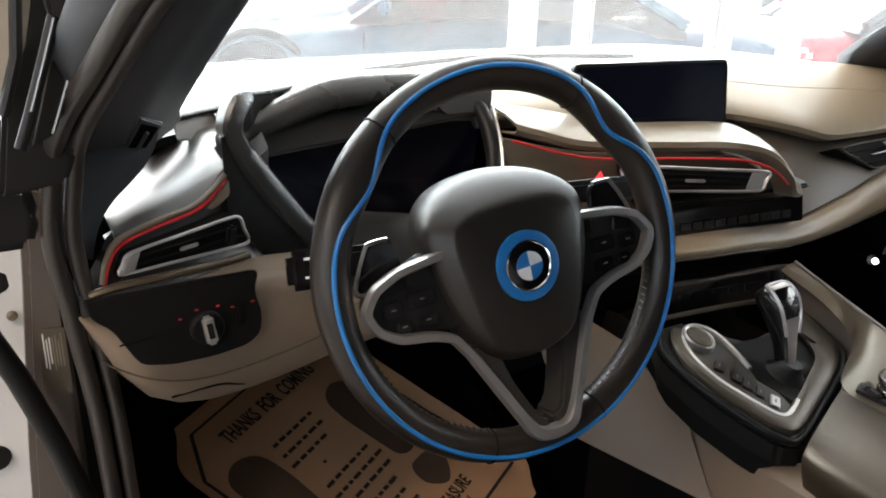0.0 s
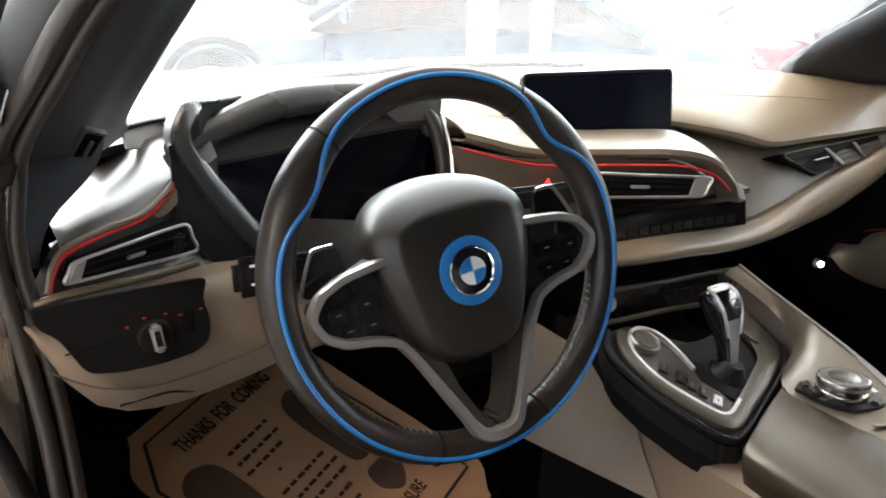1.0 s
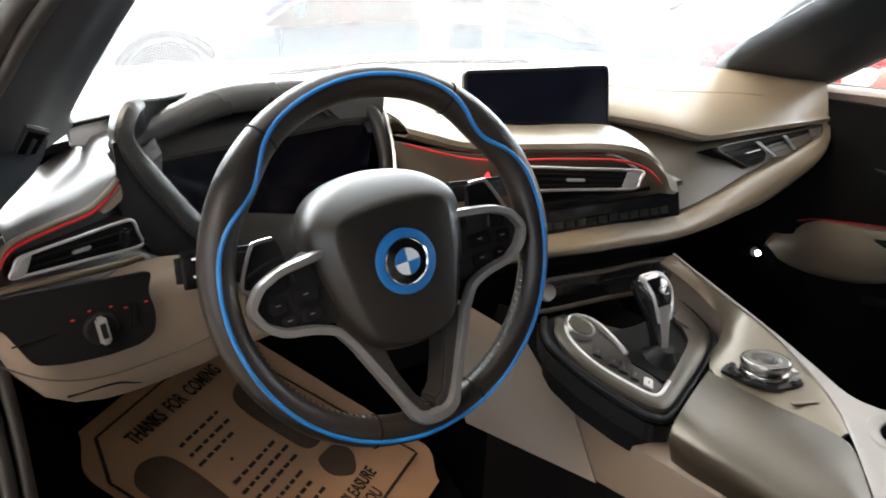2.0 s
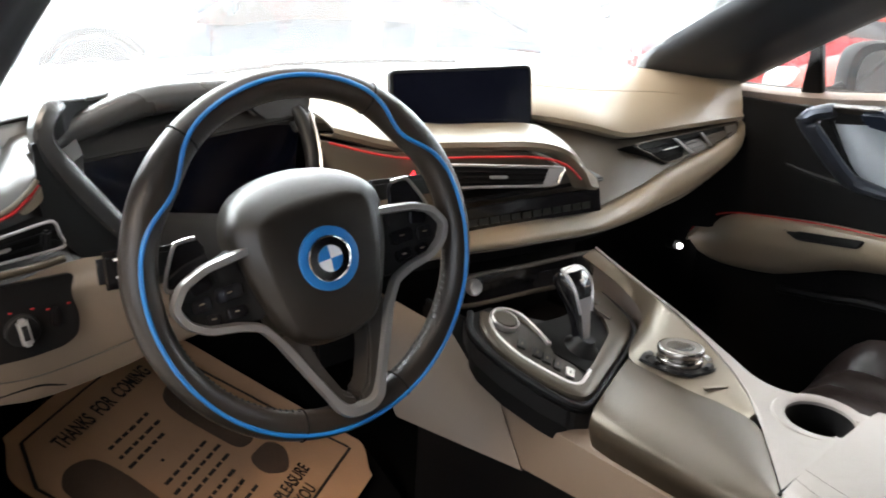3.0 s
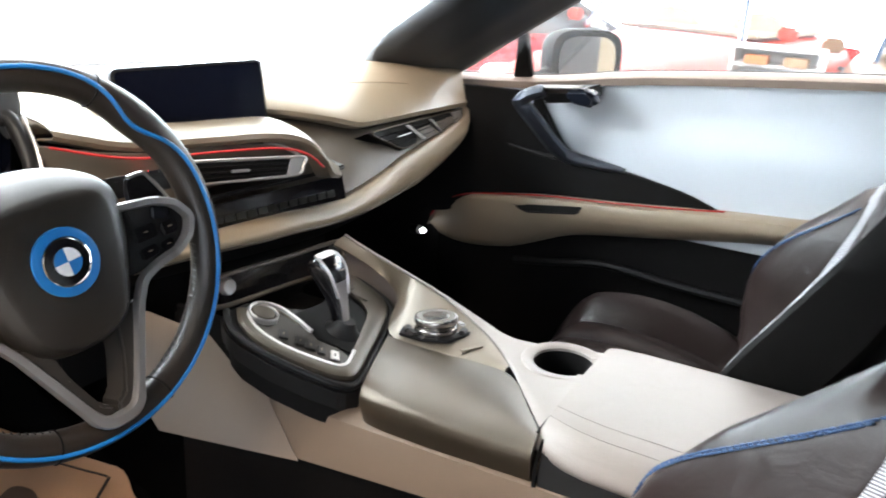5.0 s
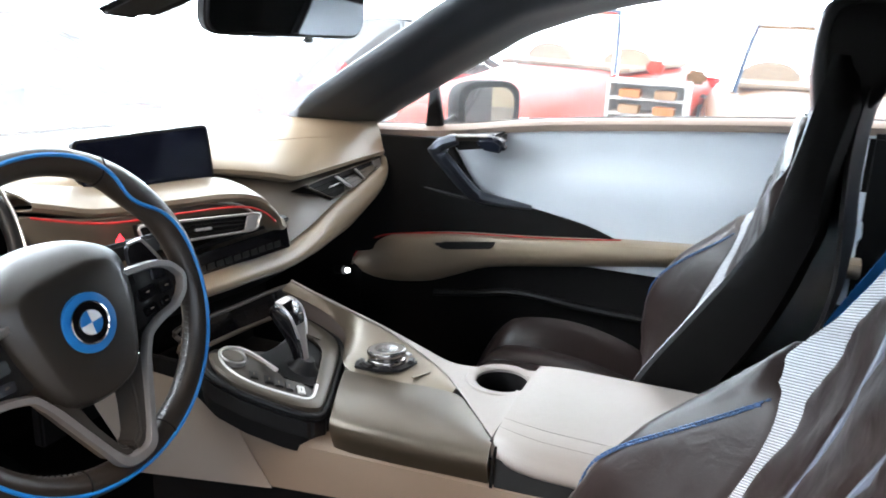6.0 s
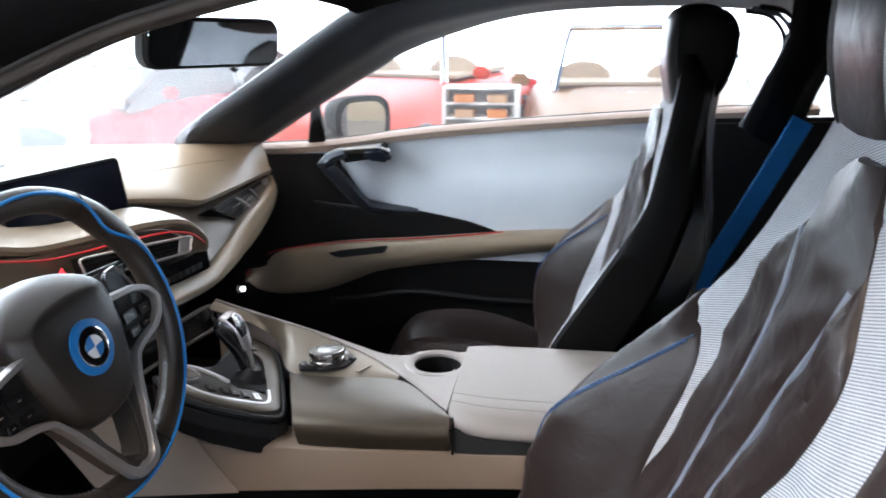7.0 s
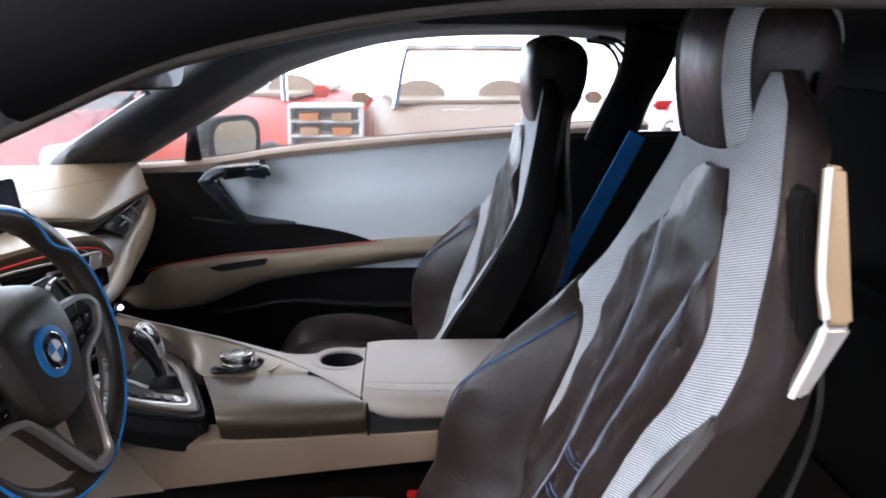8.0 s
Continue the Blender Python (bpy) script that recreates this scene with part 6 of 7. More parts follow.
# floor, sills, bulkhead, roof
part("floor_pan", slab([(-0.80, 0.95, 0.10), (0.84, 0.95, 0.10), (0.84, -1.3, 0.10), (-0.80, -1.3, 0.10)], (0, 0, 0.026)), CARPET, body, "black floor carpet")
part("toe_board", slab([(-0.70, 0.10, 0.114), (-0.07, 0.10, 0.114), (-0.07, 0.80, 0.394), (-0.70, 0.80, 0.394)], (0, 0.01, -0.025)), CARPET, body, "sloping black carpet in the footwell")
part("driver_sill", slab([(-0.80, 0.29, 0.10), (-0.80, 0.29, 0.33), (-0.70, 0.29, 0.35), (-0.66, 0.29, 0.262), (-0.66, 0.29, 0.10)], (0, -1.30, 0), 0.01), SOFTBLACK, body, "black wide door sill")
part("footwell_wall", slab([(-0.82, 0.80, 0.12), (0.84, 0.80, 0.12), (0.84, 0.86, 0.70), (-0.82, 0.86, 0.70)], (0, 0.03, 0)), CARPET, body)
part("kick_panel", slab([(-0.725, 0.27, 0.12), (-0.725, 0.85, 0.12), (-0.725, 0.85, 0.70), (-0.725, 0.27, 0.66)], (0.02, 0, 0), 0.004), SOFTBLACK, body)
part("kick_panel", slab([(0.835, 0.30, 0.12), (0.835, 0.85, 0.12), (0.835, 0.85, 0.75), (0.835, 0.30, 0.76)], (0.02, 0, 0), 0.004), SOFTBLACK, body)
part("rear_bulkhead", slab([(-0.78, -1.14, 0.11), (0.80, -1.14, 0.11), (0.70, -1.30, 1.00), (-0.70, -1.30, 1.00)], (0, -0.03, 0)), CARPET, body)
part("rear_shelf", slab([(-0.78, -1.05, 0.11), (0.80, -1.05, 0.11), (0.80, -1.10, 0.72), (-0.78, -1.10, 0.72)], (0, -0.06, 0), 0.02), CARPET, body, "black rear seat back")
part("rear_cushion", block((0.0, -0.98, 0.29), (1.3, 0.20, 0.34), 0.03), CARPET, body)
part("rear_side_panel", slab([(0.825, -0.80, 0.10), (0.825, -1.30, 0.10), (0.80, -1.30, 0.87), (0.815, -0.80, 0.855)], (0.03, 0, 0), 0.01), SOFTBLACK, body)
part("rear_side_panel", slab([(-0.80, -1.02, 0.10), (-0.80, -1.32, 0.10), (-0.76, -1.32, 0.95), (-0.76, -1.10, 1.10), (-0.76, -1.00, 0.90)], (0.03, 0, 0), 0.01), SOFTBLACK, body)
part("rear_roof_side", slab([(0.70, -1.18, 0.80), (0.62, -1.20, 1.20), (0.50, -1.55, 1.10), (0.66, -1.55, 0.80)], (0.03, 0, 0), 0.01), HEADLINER, body, "black rear side")
part("rear_roof_side", slab([(-0.76, -1.10, 0.80), (-0.62, -1.05, 1.17), (-0.50, -1.55, 1.10), (-0.70, -1.55, 0.80)], (0.03, 0, 0), 0.01), HEADLINER, body)
part("rear_closing", slab([(-0.72, -1.33, 0.80), (0.70, -1.33, 0.80), (0.60, -1.34, 1.19), (-0.62, -1.34, 1.19)], (0, -0.02, 0)), HEADLINER, body, "black rear hatch lining")
bp = pillar([(0.57, -0.925, 1.115), (0.60, -0.925, 1.02), (0.64, -0.90, 0.93), (0.68, -0.87, 0.84)], [(0.60, -1.05, 1.11), (0.64, -1.03, 1.02), (0.68, -1.00, 0.93), (0.72, -0.97, 0.80)], 0.03)
part("centre_pillar", bp, SOFTBLACK, body, "black centre pillar")
SEALGREY = surface("grey_seal_rubber", (0.11, 0.115, 0.13), 0.45, grain=900, bump=0.1, vary=0.1)
SEALLINE = [(0.640, -0.834, 1.090), (0.648, -0.888, 1.077), (0.655, -0.917, 1.025), (0.672, -0.890, 0.938), (0.690, -0.855, 0.855)]
for off in (0.0, 0.013, 0.026):
    pts = sp(SEALLINE, 6)
    part("pillar_seal", tube([p + V((-0.25 * off, -off, 0.3 * off)) for p in pts], 0.0052, 8), SEALGREY if off == 0.013 else RUBBER, body, "grey and black door seal")
rows = []
for i in range(22):
    y = -0.02 - 1.30 * i / 21
    row = []
    for j in range(15):
        u = j / 7 - 1
        x = u * 0.585
        hy = 0.045 - 0.37 * x * x
        yy = y + (hy + 0.02) * max(0.0, 1 - i / 6)
        z = 1.205 - 0.075 * u ** 4 + 0.012 * math.sin(math.pi * i / 21) - 0.075 * max(0, 1 - i / 6) ** 2 * (1 - 0.5 * u * u)
        row.append(V((x, yy, z)))
    rows.append(row)
part("headliner", sheet(rows, 0.02), HEADLINER, body, "black headliner")
part("roof_skin", sheet([[p + V((0, 0, 0.03)) for p in r] for r in rows], 0.012), surface("black_roof_paint", (0.012, 0.012, 0.013), 0.2, grain=300, bump=0, vary=0.05, coat=0.5), body, "gloss black roof")
lampd = part("roof_light", block((-0.06, -0.05, 1.140), (0.09, 0.06, 0.016), 0.006, (8, 0, 0)), GREIGE, body, "pale roof light lens")
# glass
rows = []
for j in range(19):
    u = j / 9 - 1
    xb, xt = u * 0.615, u * 0.545
    b = V((xb, 0.56 - 0.5 * xb * xb, 0.797))
    t = V((xt, 0.045 - 0.37 * xt * xt + 0.01, 1.128 - 0.11 * xt * xt))
    rows.append([b.lerp(t, k / 8) + V((0, 0.25, 0.55)).normalized() * 0.035 * math.sin(math.pi * k / 8) for k in range(9)])
glass = part("windscreen", skin(rows), WINDSHIELD, body, "curved clear windscreen")
glass.visible_shadow = False
part("windscreen_edge", tube([r[0] + V((0, -0.006, 0.006)) for r in rows], 0.007, 8), BLACK, body, "black windscreen edge")
part("cowl", sheet([[r[0] + V((0, 0.0, -0.01)), r[0] + V((0, 0.10, -0.02)), r[0] + V((0, 0.22, -0.06))] for r in rows], 0.01), BLACK, body, "black cowl")
part("wiper", tube(sp([(-0.30, 0.60, 0.803), (0.0, 0.64, 0.810), (0.32, 0.60, 0.803)], 6), 0.005, 6), RUBBER, body, "black wiper")
bon = []
for j in range(21):
    u = j / 10 - 1
    x = u * 0.78
    bon.append([V((x, 0.74 - 0.42 * x * x + 1.35 * k / 10, 0.745 + 0.035 * u * u - 0.03 * k / 10 - 0.22 * (k / 10) ** 3)) for k in range(11)])
part("bonnet", sheet(bon, 0.01), BODYWHITE, body, "white bonnet")
sg = []
for i in range(12):
    s = i / 11
    y = 0.24 - 1.15 * s
    t = V((lerp(y, [(-0.95, 0.70), (-0.5, 0.69), (-0.2, 0.71), (0.24, 0.80)]), y, lerp(y, [(-0.95, 1.085), (-0.7, 1.105), (-0.4, 1.09), (-0.17, 1.03), (-0.06, 0.975), (0.08, 0.895), (0.24, 0.80)])))
    b = V((0.868, y, sill_z(y) - 0.01))
    sg.append([b.lerp(t, k / 5) + V((0.012 * math.sin(math.pi * k / 5), 0, 0)) for k in range(6)])
sglass = part("side_window", skin(sg), SIDEGLASS, body, "clear side window")
sglass.visible_shadow = False
part("quarter_bar", slab([(0.850, 0.150, 0.775), (0.850, 0.105, 0.780), (0.775, 0.098, 0.905), (0.790, 0.118, 0.890)], (0.015, 0, 0.01), 0.003), BLACK, body, "black quarter window bar")
# outside mirror
om = thing("wing_mirror", (1.02, 0.10, 0.78), "black wing mirror with a bright reflection", "car mirror")
mo = pose(1.035, 0.060, 0.812, 90, 0, -38)
part("housing", moved(skin([[V((x * 0.096 * k + 0.006, y * 0.070 * k, z)) for x, y in [(math.copysign(abs(math.cos(q)) ** 0.55, math.cos(q)), math.copysign(abs(math.sin(q)) ** 0.6, math.sin(q))) for q in [2 * math.pi * j / 32 for j in range(32)]]] for k, z in ((0.86, 0.0), (0.97, 0.004), (1.0, -0.004), (0.99, -0.03), (0.90, -0.06), (0.70, -0.085), (0.35, -0.1), (0.05, -0.104))], True, False, True), mo), SOFTBLACK, om, "rounded black mirror shell")
part("mirror_glass", moved(slab(rounded(0.150, 0.106, 0.042), (0, 0, 0.002)), mo @ pose(0.006, 0, 0.003)), MIRROR, om, "reflecting mirror glass")
part("stem", tube([(0.88, 0.16, 0.765), (0.95, 0.13, 0.775), (1.02, 0.11, 0.80)], 0.014, 8), BLACK, om)

# ---- rear-view mirror ----
rv = thing("rear_view_mirror", (0.02, 0.05, 1.10), "black frameless rear-view mirror on a windscreen mount", "car mirror")
a, b = V((-0.106, 0.048, 1.048)), V((0.134, -0.046, 1.042))
ux = (b - a).normalized()
un = V((0.0, 0.0, 1)).cross(ux).normalized()
un = -un if un.y > 0 else un
un = (un + V((0, 0, -0.12))).normalized()
mv = Matrix((ux, un.cross(ux).normalized(), un)).transposed().to_4x4()
mv.translation = (a + b) / 2
part("housing", moved(slab(rounded(0.262, 0.070, 0.022), (0, 0, -0.022), 0.008, 3), mv), BLACK, rv)
part("mirror_glass", moved(slab(rounded(0.252, 0.060, 0.019), (0, 0, 0.0015)), mv @ pose(0, 0, 0.001)), MIRROR, rv, "dark reflecting mirror glass")
part("arm", tube([mv @ V((0, 0.01, -0.02)), V((0.005, 0.075, 1.085)), V((-0.01, 0.11, 1.095))], 0.012, 8), BLACK, rv)
part("sensor_cover", slab([(-0.185, 0.165, 1.030), (-0.105, 0.150, 1.022), (-0.03, 0.10, 1.060), (-0.01, 0.06, 1.105), (-0.09, 0.05, 1.110)], (0.07, 0.035, 0.02), 0.012), BLACK, rv, "black sensor cover behind the mirror")
part("base_button", block((0.03, -0.015, 1.008), (0.02, 0.01, 0.008), 0.003), BLACK, rv)

# ---- paper floor mat ----
mat_ = thing("paper_floor_mat", (-0.37, 0.45, 0.262), "creased brown paper floor mat with printed thanks and shoe prints", "floor mat")
FLOORTILT = math.degrees(math.atan(0.4))
pm = pose(-0.37, 0.45, 0.264, FLOORTILT, 0, 0) @ pose(0, 0, 0, 0, 0, 28)


def paper_z(x, y):
    """The creases of the paper: broad folds, sharp ridges and curled edges."""
    fold = 0.0035 * noise.noise(V((x * 9, y * 9, 0))) + 0.0022 * abs(noise.noise(V((x * 24, y * 18, 3)))) + 0.0012 * abs(noise.noise(V((x * 60, y * 50, 7))))
    curl = 0.012 * smooth(0.15, 0.20, abs(x - 0.015)) ** 2 + 0.010 * smooth(0.20, 0.25, abs(y + 0.045)) ** 2
    return fold + curl


rows = []
for i in range(45):
    y = -0.285 + 0.48 * i / 44
    w = 0.185 - 0.05 * smooth(0.10, 0.20, y) ** 2 - 0.05 * smooth(-0.22, -0.29, y) ** 2
    rows.append([pm @ V((0.015 + w * u, y, paper_z(0.015 + w * u, y))) for u in [j / 18 - 1 for j in range(37)]])
part("paper", sheet(rows, 0.0015), PAPER, mat_, "creased brown paper", sharp=60)
up = pm @ pose(0, 0, 0.0040)


def ink_bar(x, y, w, h, material=INK, rz=0):
    part("print_bar", moved(block((0, 0, 0), (w, h, 0.0006), 0), up @ pose(x, y, paper_z(x, y) - 0.0016, 0, 0, rz)), material, mat_)


lettering("print", "THANKS  FOR  COMING", 0.034, up @ pose(0.012, 0.128, 0.0018) @ Matrix.Diagonal((0.53, 1.05, 1, 1)), INK, mat_)
lettering("print", "PLEASURE", 0.028, up @ pose(0.066, -0.186, 0.0018) @ Matrix.Diagonal((0.62, 1.05, 1, 1)), INK, mat_)
lettering("print", "YOU", 0.028, up @ pose(0.060, -0.214, 0.0018) @ Matrix.Diagonal((0.62, 1.05, 1, 1)), INK, mat_)
random.seed(3)
for y, x0, x1 in ((0.069, -0.046, 0.037), (0.046, -0.050, 0.034), (0.025, -0.054, 0.028), (-0.034, -0.046, 0.046), (-0.055, -0.052, 0.052), (-0.076, -0.050, 0.040), (-0.100, -0.040, 0.020), (-0.122, -0.046, 0.030), (-0.144, -0.050, 0.026)):
    x = x0
    while x < x1:
        l = random.uniform(0.007, 0.016)
        ink_bar(x + l / 2, y, l, 0.0058)
        x += l + 0.0045
ink_bar(-0.015, -0.004, 0.005, 0.005)
for cx, cy, lean in ((0.100, 0.0, -6), (-0.100, 0.010, 6)):
    def sole(pts):
        tilt = pose(cx, cy, 0, 0, 0, lean)
        flat = [tilt @ V((x, y, 0)) for x, y in pts]
        return [up @ V((p.x, p.y, paper_z(p.x, p.y) - 0.0014)) for p in sp(flat, 5, True)]
    part("shoe_print", slab(sole([(0, 0.082), (0.032, 0.062), (0.036, 0.015), (0.026, -0.050), (0.012, -0.088), (-0.018, -0.086), (-0.028, -0.045), (-0.036, 0.020), (-0.030, 0.064)]), (0, 0, 0.0006)), INKPALE, mat_, "pale printed shoe sole")
    part("shoe_print", slab(sole([(-0.004, -0.108), (0.022, -0.112), (0.028, -0.140), (0.0, -0.168), (-0.028, -0.145), (-0.024, -0.114)]), (0, 0, 0.0006)), INKPALE, mat_)
for p, q in (((-0.11, 0.172), (0.13, 0.172)), ((0.165, 0.14), (0.180, -0.225)), ((-0.11, 0.172), (-0.155, 0.10)), ((-0.155, 0.10), (-0.150, -0.225)), ((-0.150, -0.228), (0.180, -0.228))):
    a, b = V((*p, 0)), V((*q, 0))
    part("border_line", tube([up @ V((c.x, c.y, paper_z(c.x, c.y) - 0.0014)) for c in [a.lerp(b, k / 24) for k in range(25)]], 0.0028, 4, flat=0.3), INK, mat_)


# ---- showroom ----
FLOORTILE = surface("polished_floor", (0.30, 0.285, 0.265), 0.25, grain=60, bump=0.02, vary=0.08, patch=0.8)
WALLPAINT = surface("grey_wall_paint", (0.20, 0.20, 0.205), 0.7, grain=300, bump=0.08, vary=0.03, patch=1.2)
WHITECEILING = surface("white_ceiling_paint", (0.78, 0.78, 0.77), 0.7, grain=300, bump=0.08, vary=0.03, patch=1.2)
TANWALL = surface("tan_wall_paint", (0.36, 0.27, 0.17), 0.7, grain=300, bump=0.08, vary=0.12, patch=0.9)
WALLWHITE = surface("white_shelf_paint", (0.75, 0.75, 0.74), 0.6, grain=300, bump=0.05, vary=0.03)
ALU = surface("aluminium_mullion", (0.62, 0.62, 0.62), 0.4, 0.6, grain=800, bump=0.03, vary=0.05)
SHOPGLASS = pane_glass("shop_window_glass")
DAY = glow("daylight_backdrop_glow", (0.88, 0.96, 1.0), 4.6)
solo("floor", slab([(-4.1, -7, -0.4), (2.7, -7, -0.4), (2.7, 2.4, -0.4), (-4.1, 2.4, -0.4)], (0, 0, 0.4)), FLOORTILE, "grey polished showroom floor", "floor", "structure")
solo("ceiling", slab([(-4.2, -7, 3.3), (2.8, -7, 3.3), (2.8, 2.5, 3.3), (-4.2, 2.5, 3.3)], (0, 0, 0.1)), WHITECEILING, "white showroom ceiling", "ceiling", "structure")
solo("wall_south", slab([(-4.1, -7.1, 0), (2.7, -7.1, 0), (2.7, -7.1, 3.3), (-4.1, -7.1, 3.3)], (0, 0.1, 0)), TANWALL, "tan showroom wall", "wall", "structure")
# Unseen wall, added grey and partly closed to dim light from the left.
solo("unseen_west_wall", merged(block((-4.05, -2.35, 0.4), (0.1, 9.3, 0.8), 0), block((-4.05, -2.35, 3.05), (0.1, 9.3, 0.5), 0), block((-4.05, 1.0, 1.8), (0.1, 2.6, 2.0), 0), block((-4.05, -6.15, 1.8), (0.1, 1.7, 2.0), 0)), WALLPAINT, "unseen grey wall added to limit light, with a wide window opening", "wall", "structure")


def glazed(name, a, b, posts, label):
    """A glazed front between two floor points, with posts at the given shares of its length, rails and panes."""
    a, b = V((*a, 0)), V((*b, 0))
    w = thing(name, a.lerp(b, 0.5), label, "window", kind="structure")
    side = (b - a).normalized()
    nrm = V((-side.y, side.x, 0))
    L = (b - a).length
    turn = math.degrees(math.atan2(side.y, side.x))
    for s, t in posts:
        part("mullion", block(a + side * L * s + V((0, 0, 1.6)), (t, 0.12, 3.2), 0.006, (0, 0, turn)), ALU, w)
    for z, h in ((0.02, 0.04), (3.18, 0.3)):
        part("rail", block(a.lerp(b, 0.5) + V((0, 0, z)), (L, 0.12, h), 0.008, (0, 0, turn)), ALU, w)
    for (s0, t0), (s1, t1) in zip(posts, posts[1:]):
        p0, p1 = a + side * (L * s0 + t0 / 2), a + side * (L * s1 - t1 / 2)
        pn = part("pane", slab([p0 + V((0, 0, 0.04)), p1 + V((0, 0, 0.04)), p1 + V((0, 0, 3.05)), p0 + V((0, 0, 3.05))], nrm * 0.01), SHOPGLASS, w)
        pn.visible_shadow = False
    return w


# posts are placed by their distance along each front
glazed("window_1", (-4.0, 2.3), (2.6, 2.3), [(0.0, 0.08), (0.25, 0.06), (0.52, 0.06), (0.815, 0.07), (0.865, 0.025), (1.0, 0.08)], "aluminium-framed showroom window front")
glazed("window_2", (2.6, -7.0), (2.6, 2.3), [(0.0, 0.08), (0.22, 0.06), (0.46, 0.06), (0.957, 0.05), (1.0, 0.04)], "aluminium-framed showroom side window")
# Glowing sheets stand in for the overexposed daylight beyond the windows.
solo("backdrop", merged(slab([(-30, 22, -1), (30, 22, -1), (30, 22, 26), (-30, 22, 26)], (0, 0.1, 0)), slab([(20, -20, -1), (20, 22, -1), (20, 22, 12), (20, -20, 12)], (0.1, 0, 0))), DAY, "glowing backdrop sheets for the overexposed outdoors", "backdrop", "structure")
solo("ground", slab([(-300, -300, -0.45), (300, -300, -0.45), (300, 300, -0.45), (-300, 300, -0.45)], (0, 0, 0.1)), surface("pale_concrete", (0.50, 0.49, 0.47), 0.8, grain=8, bump=0.1, vary=0.1, patch=0.5), "pale concrete forecourt", "ground", "structure")


# ---- other cars ----
def paint(name, color):
    return surface(name, color, 0.28, 0.15, grain=300, bump=0, vary=0.03, coat=0.6)


TYRE = surface("tyre_rubber", (0.015, 0.015, 0.015), 0.75, grain=400, bump=0.3, vary=0.2)
DARKGLASS = surface("tinted_car_glass", (0.10, 0.11, 0.11), 0.06, grain=100, bump=0, vary=0.05, coat=0.5)
COCKPIT = surface("brown_cockpit_trim", (0.34, 0.265, 0.19), 0.6, grain=200, bump=0.1, vary=0.15)
TAIL = surface("red_tail_lens", (0.45, 0.02, 0.02), 0.2, grain=300, bump=0, vary=0.1, coat=0.5)
LAMP = surface("clear_lamp_lens", (0.75, 0.78, 0.80), 0.12, 0.4, grain=300, bump=0, vary=0.1)


def rounded_seat(x, y, z):
    """The outline of a low seat back with a round top."""
    return [V((x + 0.22 * math.cos(q), y, z - 0.04 + 0.17 * max(0.0, math.sin(q)) ** 0.7)) for q in [math.pi * k / 14 for k in range(15)]]


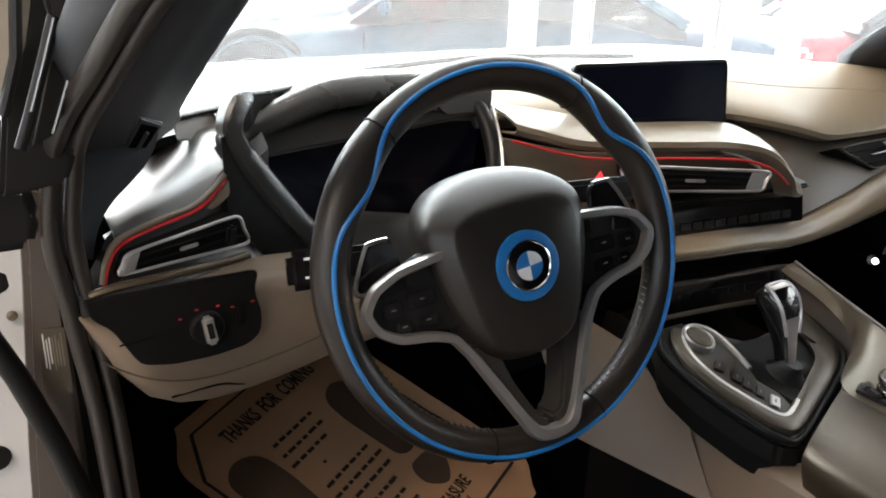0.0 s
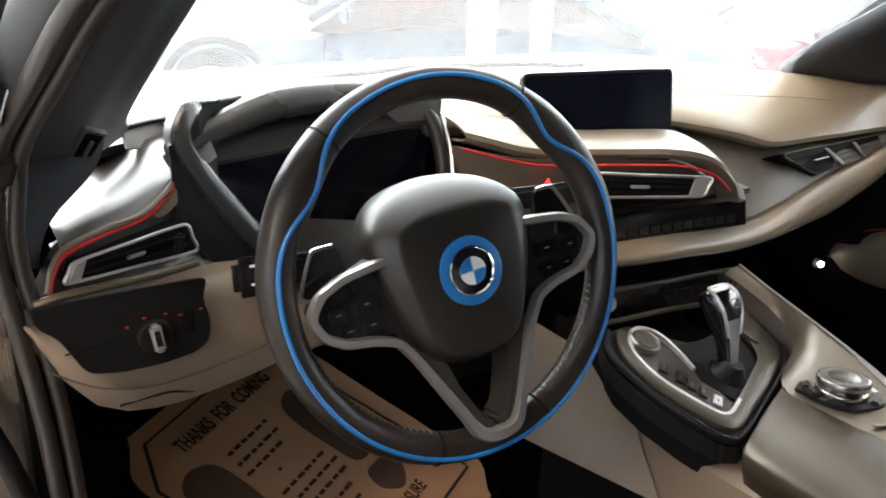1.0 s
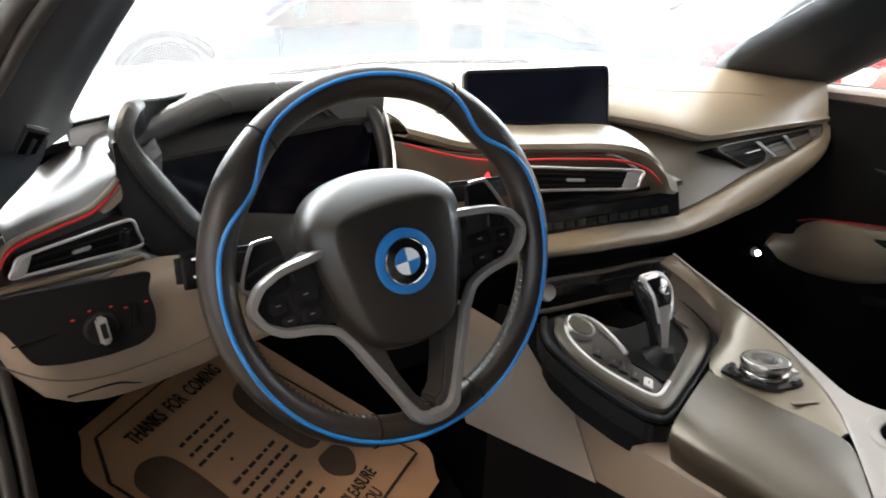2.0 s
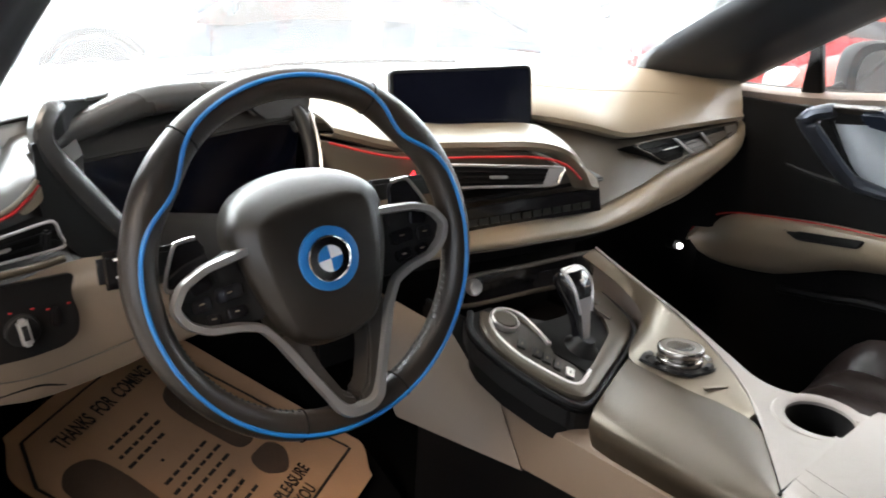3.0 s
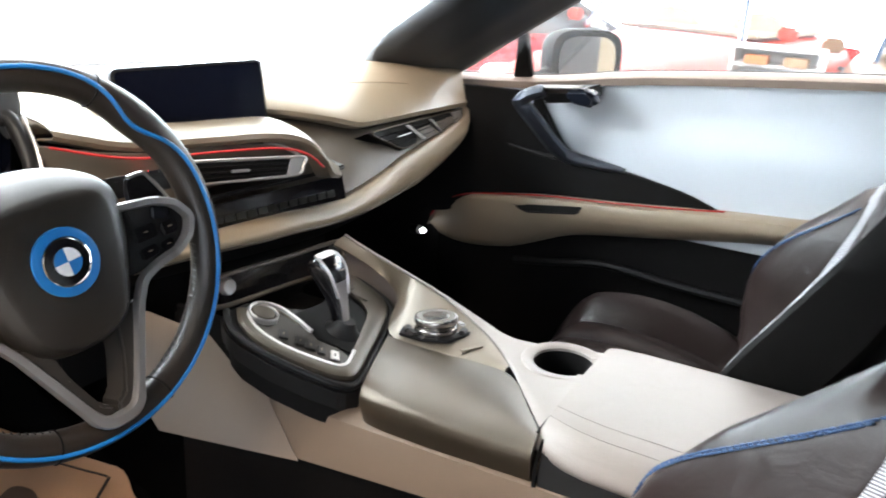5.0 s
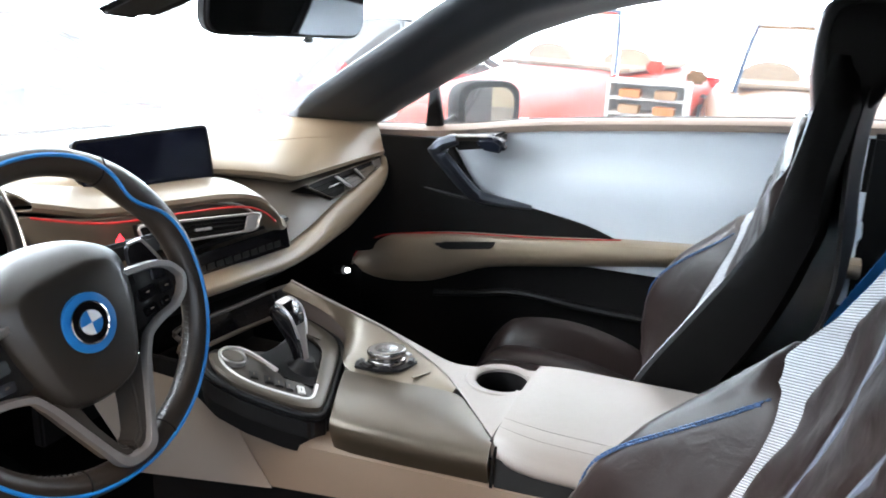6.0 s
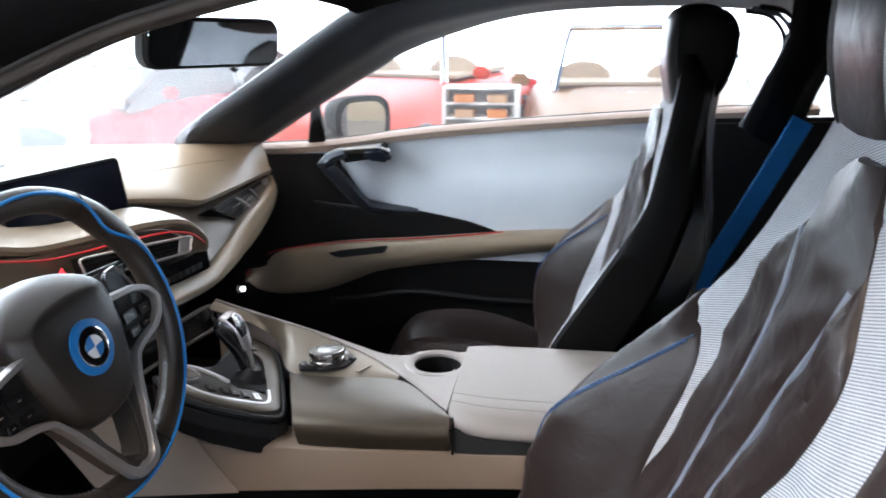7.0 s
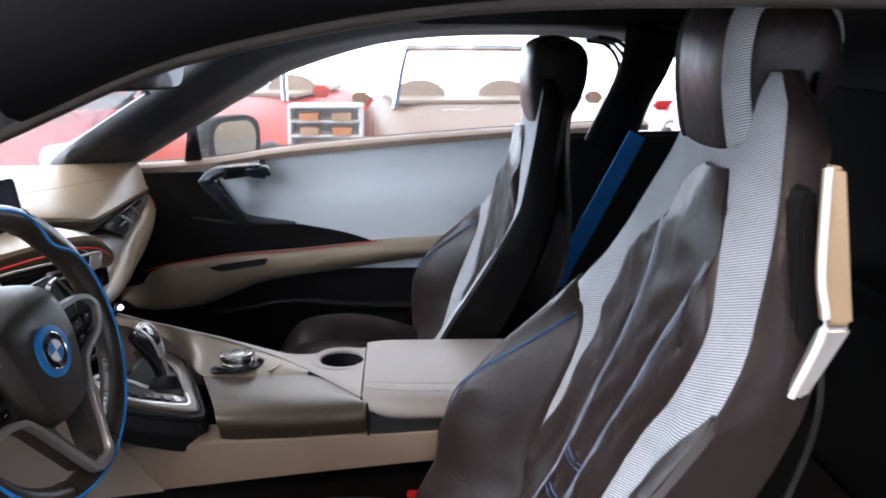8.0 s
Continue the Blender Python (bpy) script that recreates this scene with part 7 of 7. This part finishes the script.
def make_car(at, turn, color_mat, label, length=4.4, width=1.85, height=1.35, roof=True, round_lamps=False, roof_mat=None, sill=0.22):
    """A car facing local +y: lofted body, cabin with windows, wheels and lamps."""
    car = thing("car", (0, 0, 0), label, "car")
    L, W, H = length / 2, width / 2, height
    belt = 0.66 * H if roof else 0.70 * H
    deck = [(-L, 0.62), (-0.93 * L, 0.90), (-0.70 * L, 0.985), (-0.3 * L, 1.0), (0.15 * L, 0.985), (0.3 * L, 0.95), (0.75 * L, 0.84), (0.93 * L, 0.72), (L, 0.52)]
    rows = []
    for i in range(41):
        y = -L + 2 * L * i / 40
        top = lerp(y, deck) * belt
        w = W * (1 - 0.16 * abs(y / L) ** 4)
        row = []
        for j in range(25):
            a = math.pi * j / 24
            cx, sz = math.cos(a), math.sin(a)
            xx = w * math.copysign(abs(cx) ** 0.42, cx)
            zz = sill + (top - sill) * sz ** 0.55
            row.append(V((xx, y, zz)))
        rows.append(row)
    bodyp = part("body", skin(rows, True, False, True), color_mat, car)
    # wheels with arches
    wr = 0.325
    for sx in (1, -1):
        for wy in (-0.60 * L, 0.62 * L):
            arch = tube([V((sx * (W - 0.075), wy + (wr + 0.055) * math.cos(q), wr + (wr + 0.055) * math.sin(q))) for q in [math.pi * k / 12 for k in range(13)]], 0.03, 8, up=(1, 0, 0))
            part("wheel_arch", arch, BLACK, car)
            m = pose(sx * (W - 0.05), wy, wr, 0, 90 * sx, 0)
            wheelp = part("wheel", lathe([(wr * 0.66, -0.16), (wr, -0.14), (wr, 0.03), (wr * 0.97, 0.05), (wr * 0.68, 0.055)], m, 28), TYRE, car)
            part("rim", lathe([(wr * 0.68, 0.02), (wr * 0.68, 0.060), (wr * 0.62, 0.050), (wr * 0.58, 0.015)], m, 28), CHROME, wheelp)
            for k in range(5):
                part("spoke", moved(block((wr * 0.34, 0, 0.035), (wr * 0.62, 0.055, 0.03), 0.008), m @ pose(0, 0, 0, 0, 0, 72 * k)), CHROME, wheelp)
    # cabin
    y0, y1, y2, y3 = (-0.62 * L, -0.30 * L, 0.02 * L, 0.34 * L)
    if roof:
        def cab(inset, lift):
            rr = []
            for y, z in ((y0, belt * 0.97), (y0 + 0.12 * L, belt + (H - belt) * 0.55), (y1, H - 0.02), ((y1 + y2) / 2, H), (y2, H - 0.03), (y3 - 0.14 * L, belt + (H - belt) * 0.5), (y3, belt * 0.95)):
                w = (W - 0.10) * (1 - 0.28 * max(0, (z - belt)) / (H - belt)) - inset
                row = []
                for j in range(13):
                    a = math.pi * j / 12
                    row.append(V((w * math.copysign(abs(math.cos(a)) ** 0.35, math.cos(a)), y, belt * 0.9 + (z - belt * 0.9 + lift) * math.sin(a) ** 0.3)))
                rr.append(row)
            return rr
        part("windows", skin(cab(0.0, -0.012)), DARKGLASS, car, "tinted windows")
        rr = cab(-0.006, 0.004)
        part("roof", sheet([r[4:9] for r in rr[1:6]], 0.012), roof_mat or color_mat, car)
        for sx in (1, -1):
            for pts in ([(W - 0.09, y3, belt), (W - 0.22, y2 + 0.05 * L, H - 0.06)], [(W - 0.20, y1, H - 0.08), (W - 0.10, y0, belt)], [(W - 0.09, (y1 + y2) / 2, belt), (W - 0.21, (y1 + y2) / 2, H - 0.05)]):
                part("pillar", tube([V((sx * x, y, z)) for x, y, z in pts], 0.035, 8), roof_mat or color_mat, car)
    else:
        part("cockpit", slab([(-W + 0.22, y0, belt - 0.02), (W - 0.22, y0, belt - 0.02), (W - 0.2, y2 + 0.2, belt - 0.02), (-W + 0.2, y2 + 0.2, belt - 0.02)], (0, 0, 0.035), 0.015), COCKPIT, car, "open cockpit")
        wf = [V((-W + 0.16, y3 - 0.05, belt - 0.02)), V((W - 0.16, y3 - 0.05, belt - 0.02)), V((W - 0.28, y3 - 0.32, H)), V((-W + 0.28, y3 - 0.32, H))]
        part("windscreen_frame", tube(sp([wf[0], wf[3].lerp(wf[0], 0.08), wf[3].lerp(wf[2], 0.08), wf[2].lerp(wf[3], 0.08), wf[2].lerp(wf[1], 0.08), wf[1]], 4), 0.022, 8), CHROME, car)
        wg = part("windscreen", slab(wf, (0, 0.006, 0)), SHOPGLASS, car)
        wg.visible_shadow = False
        for sx in (1, -1):
            part("seat", slab(rounded_seat(sx * 0.36, y1 + 0.25, belt), (0, 0.11, 0.02), 0.03, 3), COCKPIT, car, "brown seat")
    for sx in (1, -1):
        if round_lamps:
            part("headlamp", lathe([(0.105, -0.1), (0.105, 0.02), (0.085, 0.04), (0.03, 0.05)], pose(sx * (W - 0.26), 0.93 * L, belt * 0.66, -90, 0, 0) @ pose(0, 0, 0), 20), LAMP, car)
        else:
            part("headlamp", block((sx * (W - 0.24), 0.95 * L, belt * 0.68), (0.32, 0.14, 0.12), 0.04, (0, 0, -sx * 20)), LAMP, car)
        part("tail_lamp", block((sx * (W - 0.24), -0.955 * L, belt * 0.80), (0.34, 0.10, 0.10), 0.03, (0, 0, sx * 16)), TAIL, car)
        part("door_line", tube([V((sx * (W - 0.004), y3 - 0.1, sill + 0.15)), V((sx * (W - 0.004), y3 - 0.12, belt * 0.88))], 0.004, 6), BLACK, car)
        part("side_mirror", block((sx * (W + 0.07), y3 - 0.12 * L, belt + 0.05), (0.13, 0.07, 0.09), 0.02), color_mat, car)
    part("bumper", block((0, 0.97 * L, sill + 0.12), (W * 1.5, 0.10, 0.12), 0.03), BLACK, car)
    part("bumper", block((0, -0.97 * L, sill + 0.12), (W * 1.5, 0.10, 0.12), 0.03), BLACK, car)
    car.matrix_basis = pose(*at, 0, 0, turn)
    return car


G0 = -0.35
make_car((2.75, 4.6, G0), 50, paint("steel_blue_paint", (0.11, 0.20, 0.27)), "pale steel-blue coupe parked outside the showroom window", 4.4, 1.9, 1.30)
make_car((1.7, 7.2, G0), 52, paint("white_paint", (0.78, 0.78, 0.78)), "white saloon parked outside the showroom window", 4.6, 1.85, 1.42)
make_car((3.6, 12.0, G0), 62, paint("teal_paint", (0.05, 0.15, 0.18)), "dark teal hatchback out on the street", 4.2, 1.8, 1.45)
make_car((5.6, 3.1, G0), 62, paint("dark_red_paint", (0.38, 0.02, 0.025)), "dark red classic coupe with bright round headlamps", 4.4, 1.8, 1.30, round_lamps=True, roof_mat=DARKGLASS)
make_car((5.9, 0.95, G0), 78, surface("orange_red_paint", (0.42, 0.035, 0.014), 0.45, grain=300, bump=0, vary=0.06, spec=0.25), "bright orange-red open classic car", 4.0, 1.55, 1.40, roof=False, round_lamps=True)
make_car((5.55, -0.95, G0), 96, surface("tan_paint", (0.17, 0.088, 0.034), 0.5, grain=300, bump=0, vary=0.06, spec=0.25), "tan classic open car with round headlamps", 4.3, 1.66, 1.36, roof=False, round_lamps=True)
make_car((5.0, -3.7, G0), 88, paint("red_paint", (0.5, 0.02, 0.03)), "red car standing beside the tan classic", 4.4, 1.8, 1.5)

# ---- rack of boxes ----
rack = thing("display_rack", (4.05, 0.07, G0), "white display rack with small orange and brown boxes", "rack")
shelves = [block((4.05, 0.07, z), (0.24, 0.44, 0.015), 0.003) for z in (0.40, 0.49, 0.58, 0.67)]
posts_ = [block((4.05, y, 0.165), (0.24, 0.02, 1.03), 0.003) for y in (-0.15, 0.29)] + [block((4.16, 0.07, 0.165), (0.015, 0.44, 1.03), 0.003)]
part("frame", merged(*shelves, *posts_), WALLWHITE, rack, "white frame")
ORANGE = surface("orange_box", (0.55, 0.20, 0.06), 0.6, grain=200, bump=0.05, vary=0.1)
TANBOX = surface("brown_box", (0.44, 0.27, 0.15), 0.7, grain=200, bump=0.05, vary=0.1)
for r, z in enumerate((0.43, 0.52, 0.61)):
    for c in range(2):
        part("box", block((3.96, -0.035 + 0.20 * c, z), (0.10, 0.120, 0.048), 0.005), ORANGE if (r + c) % 2 else TANBOX, rack)
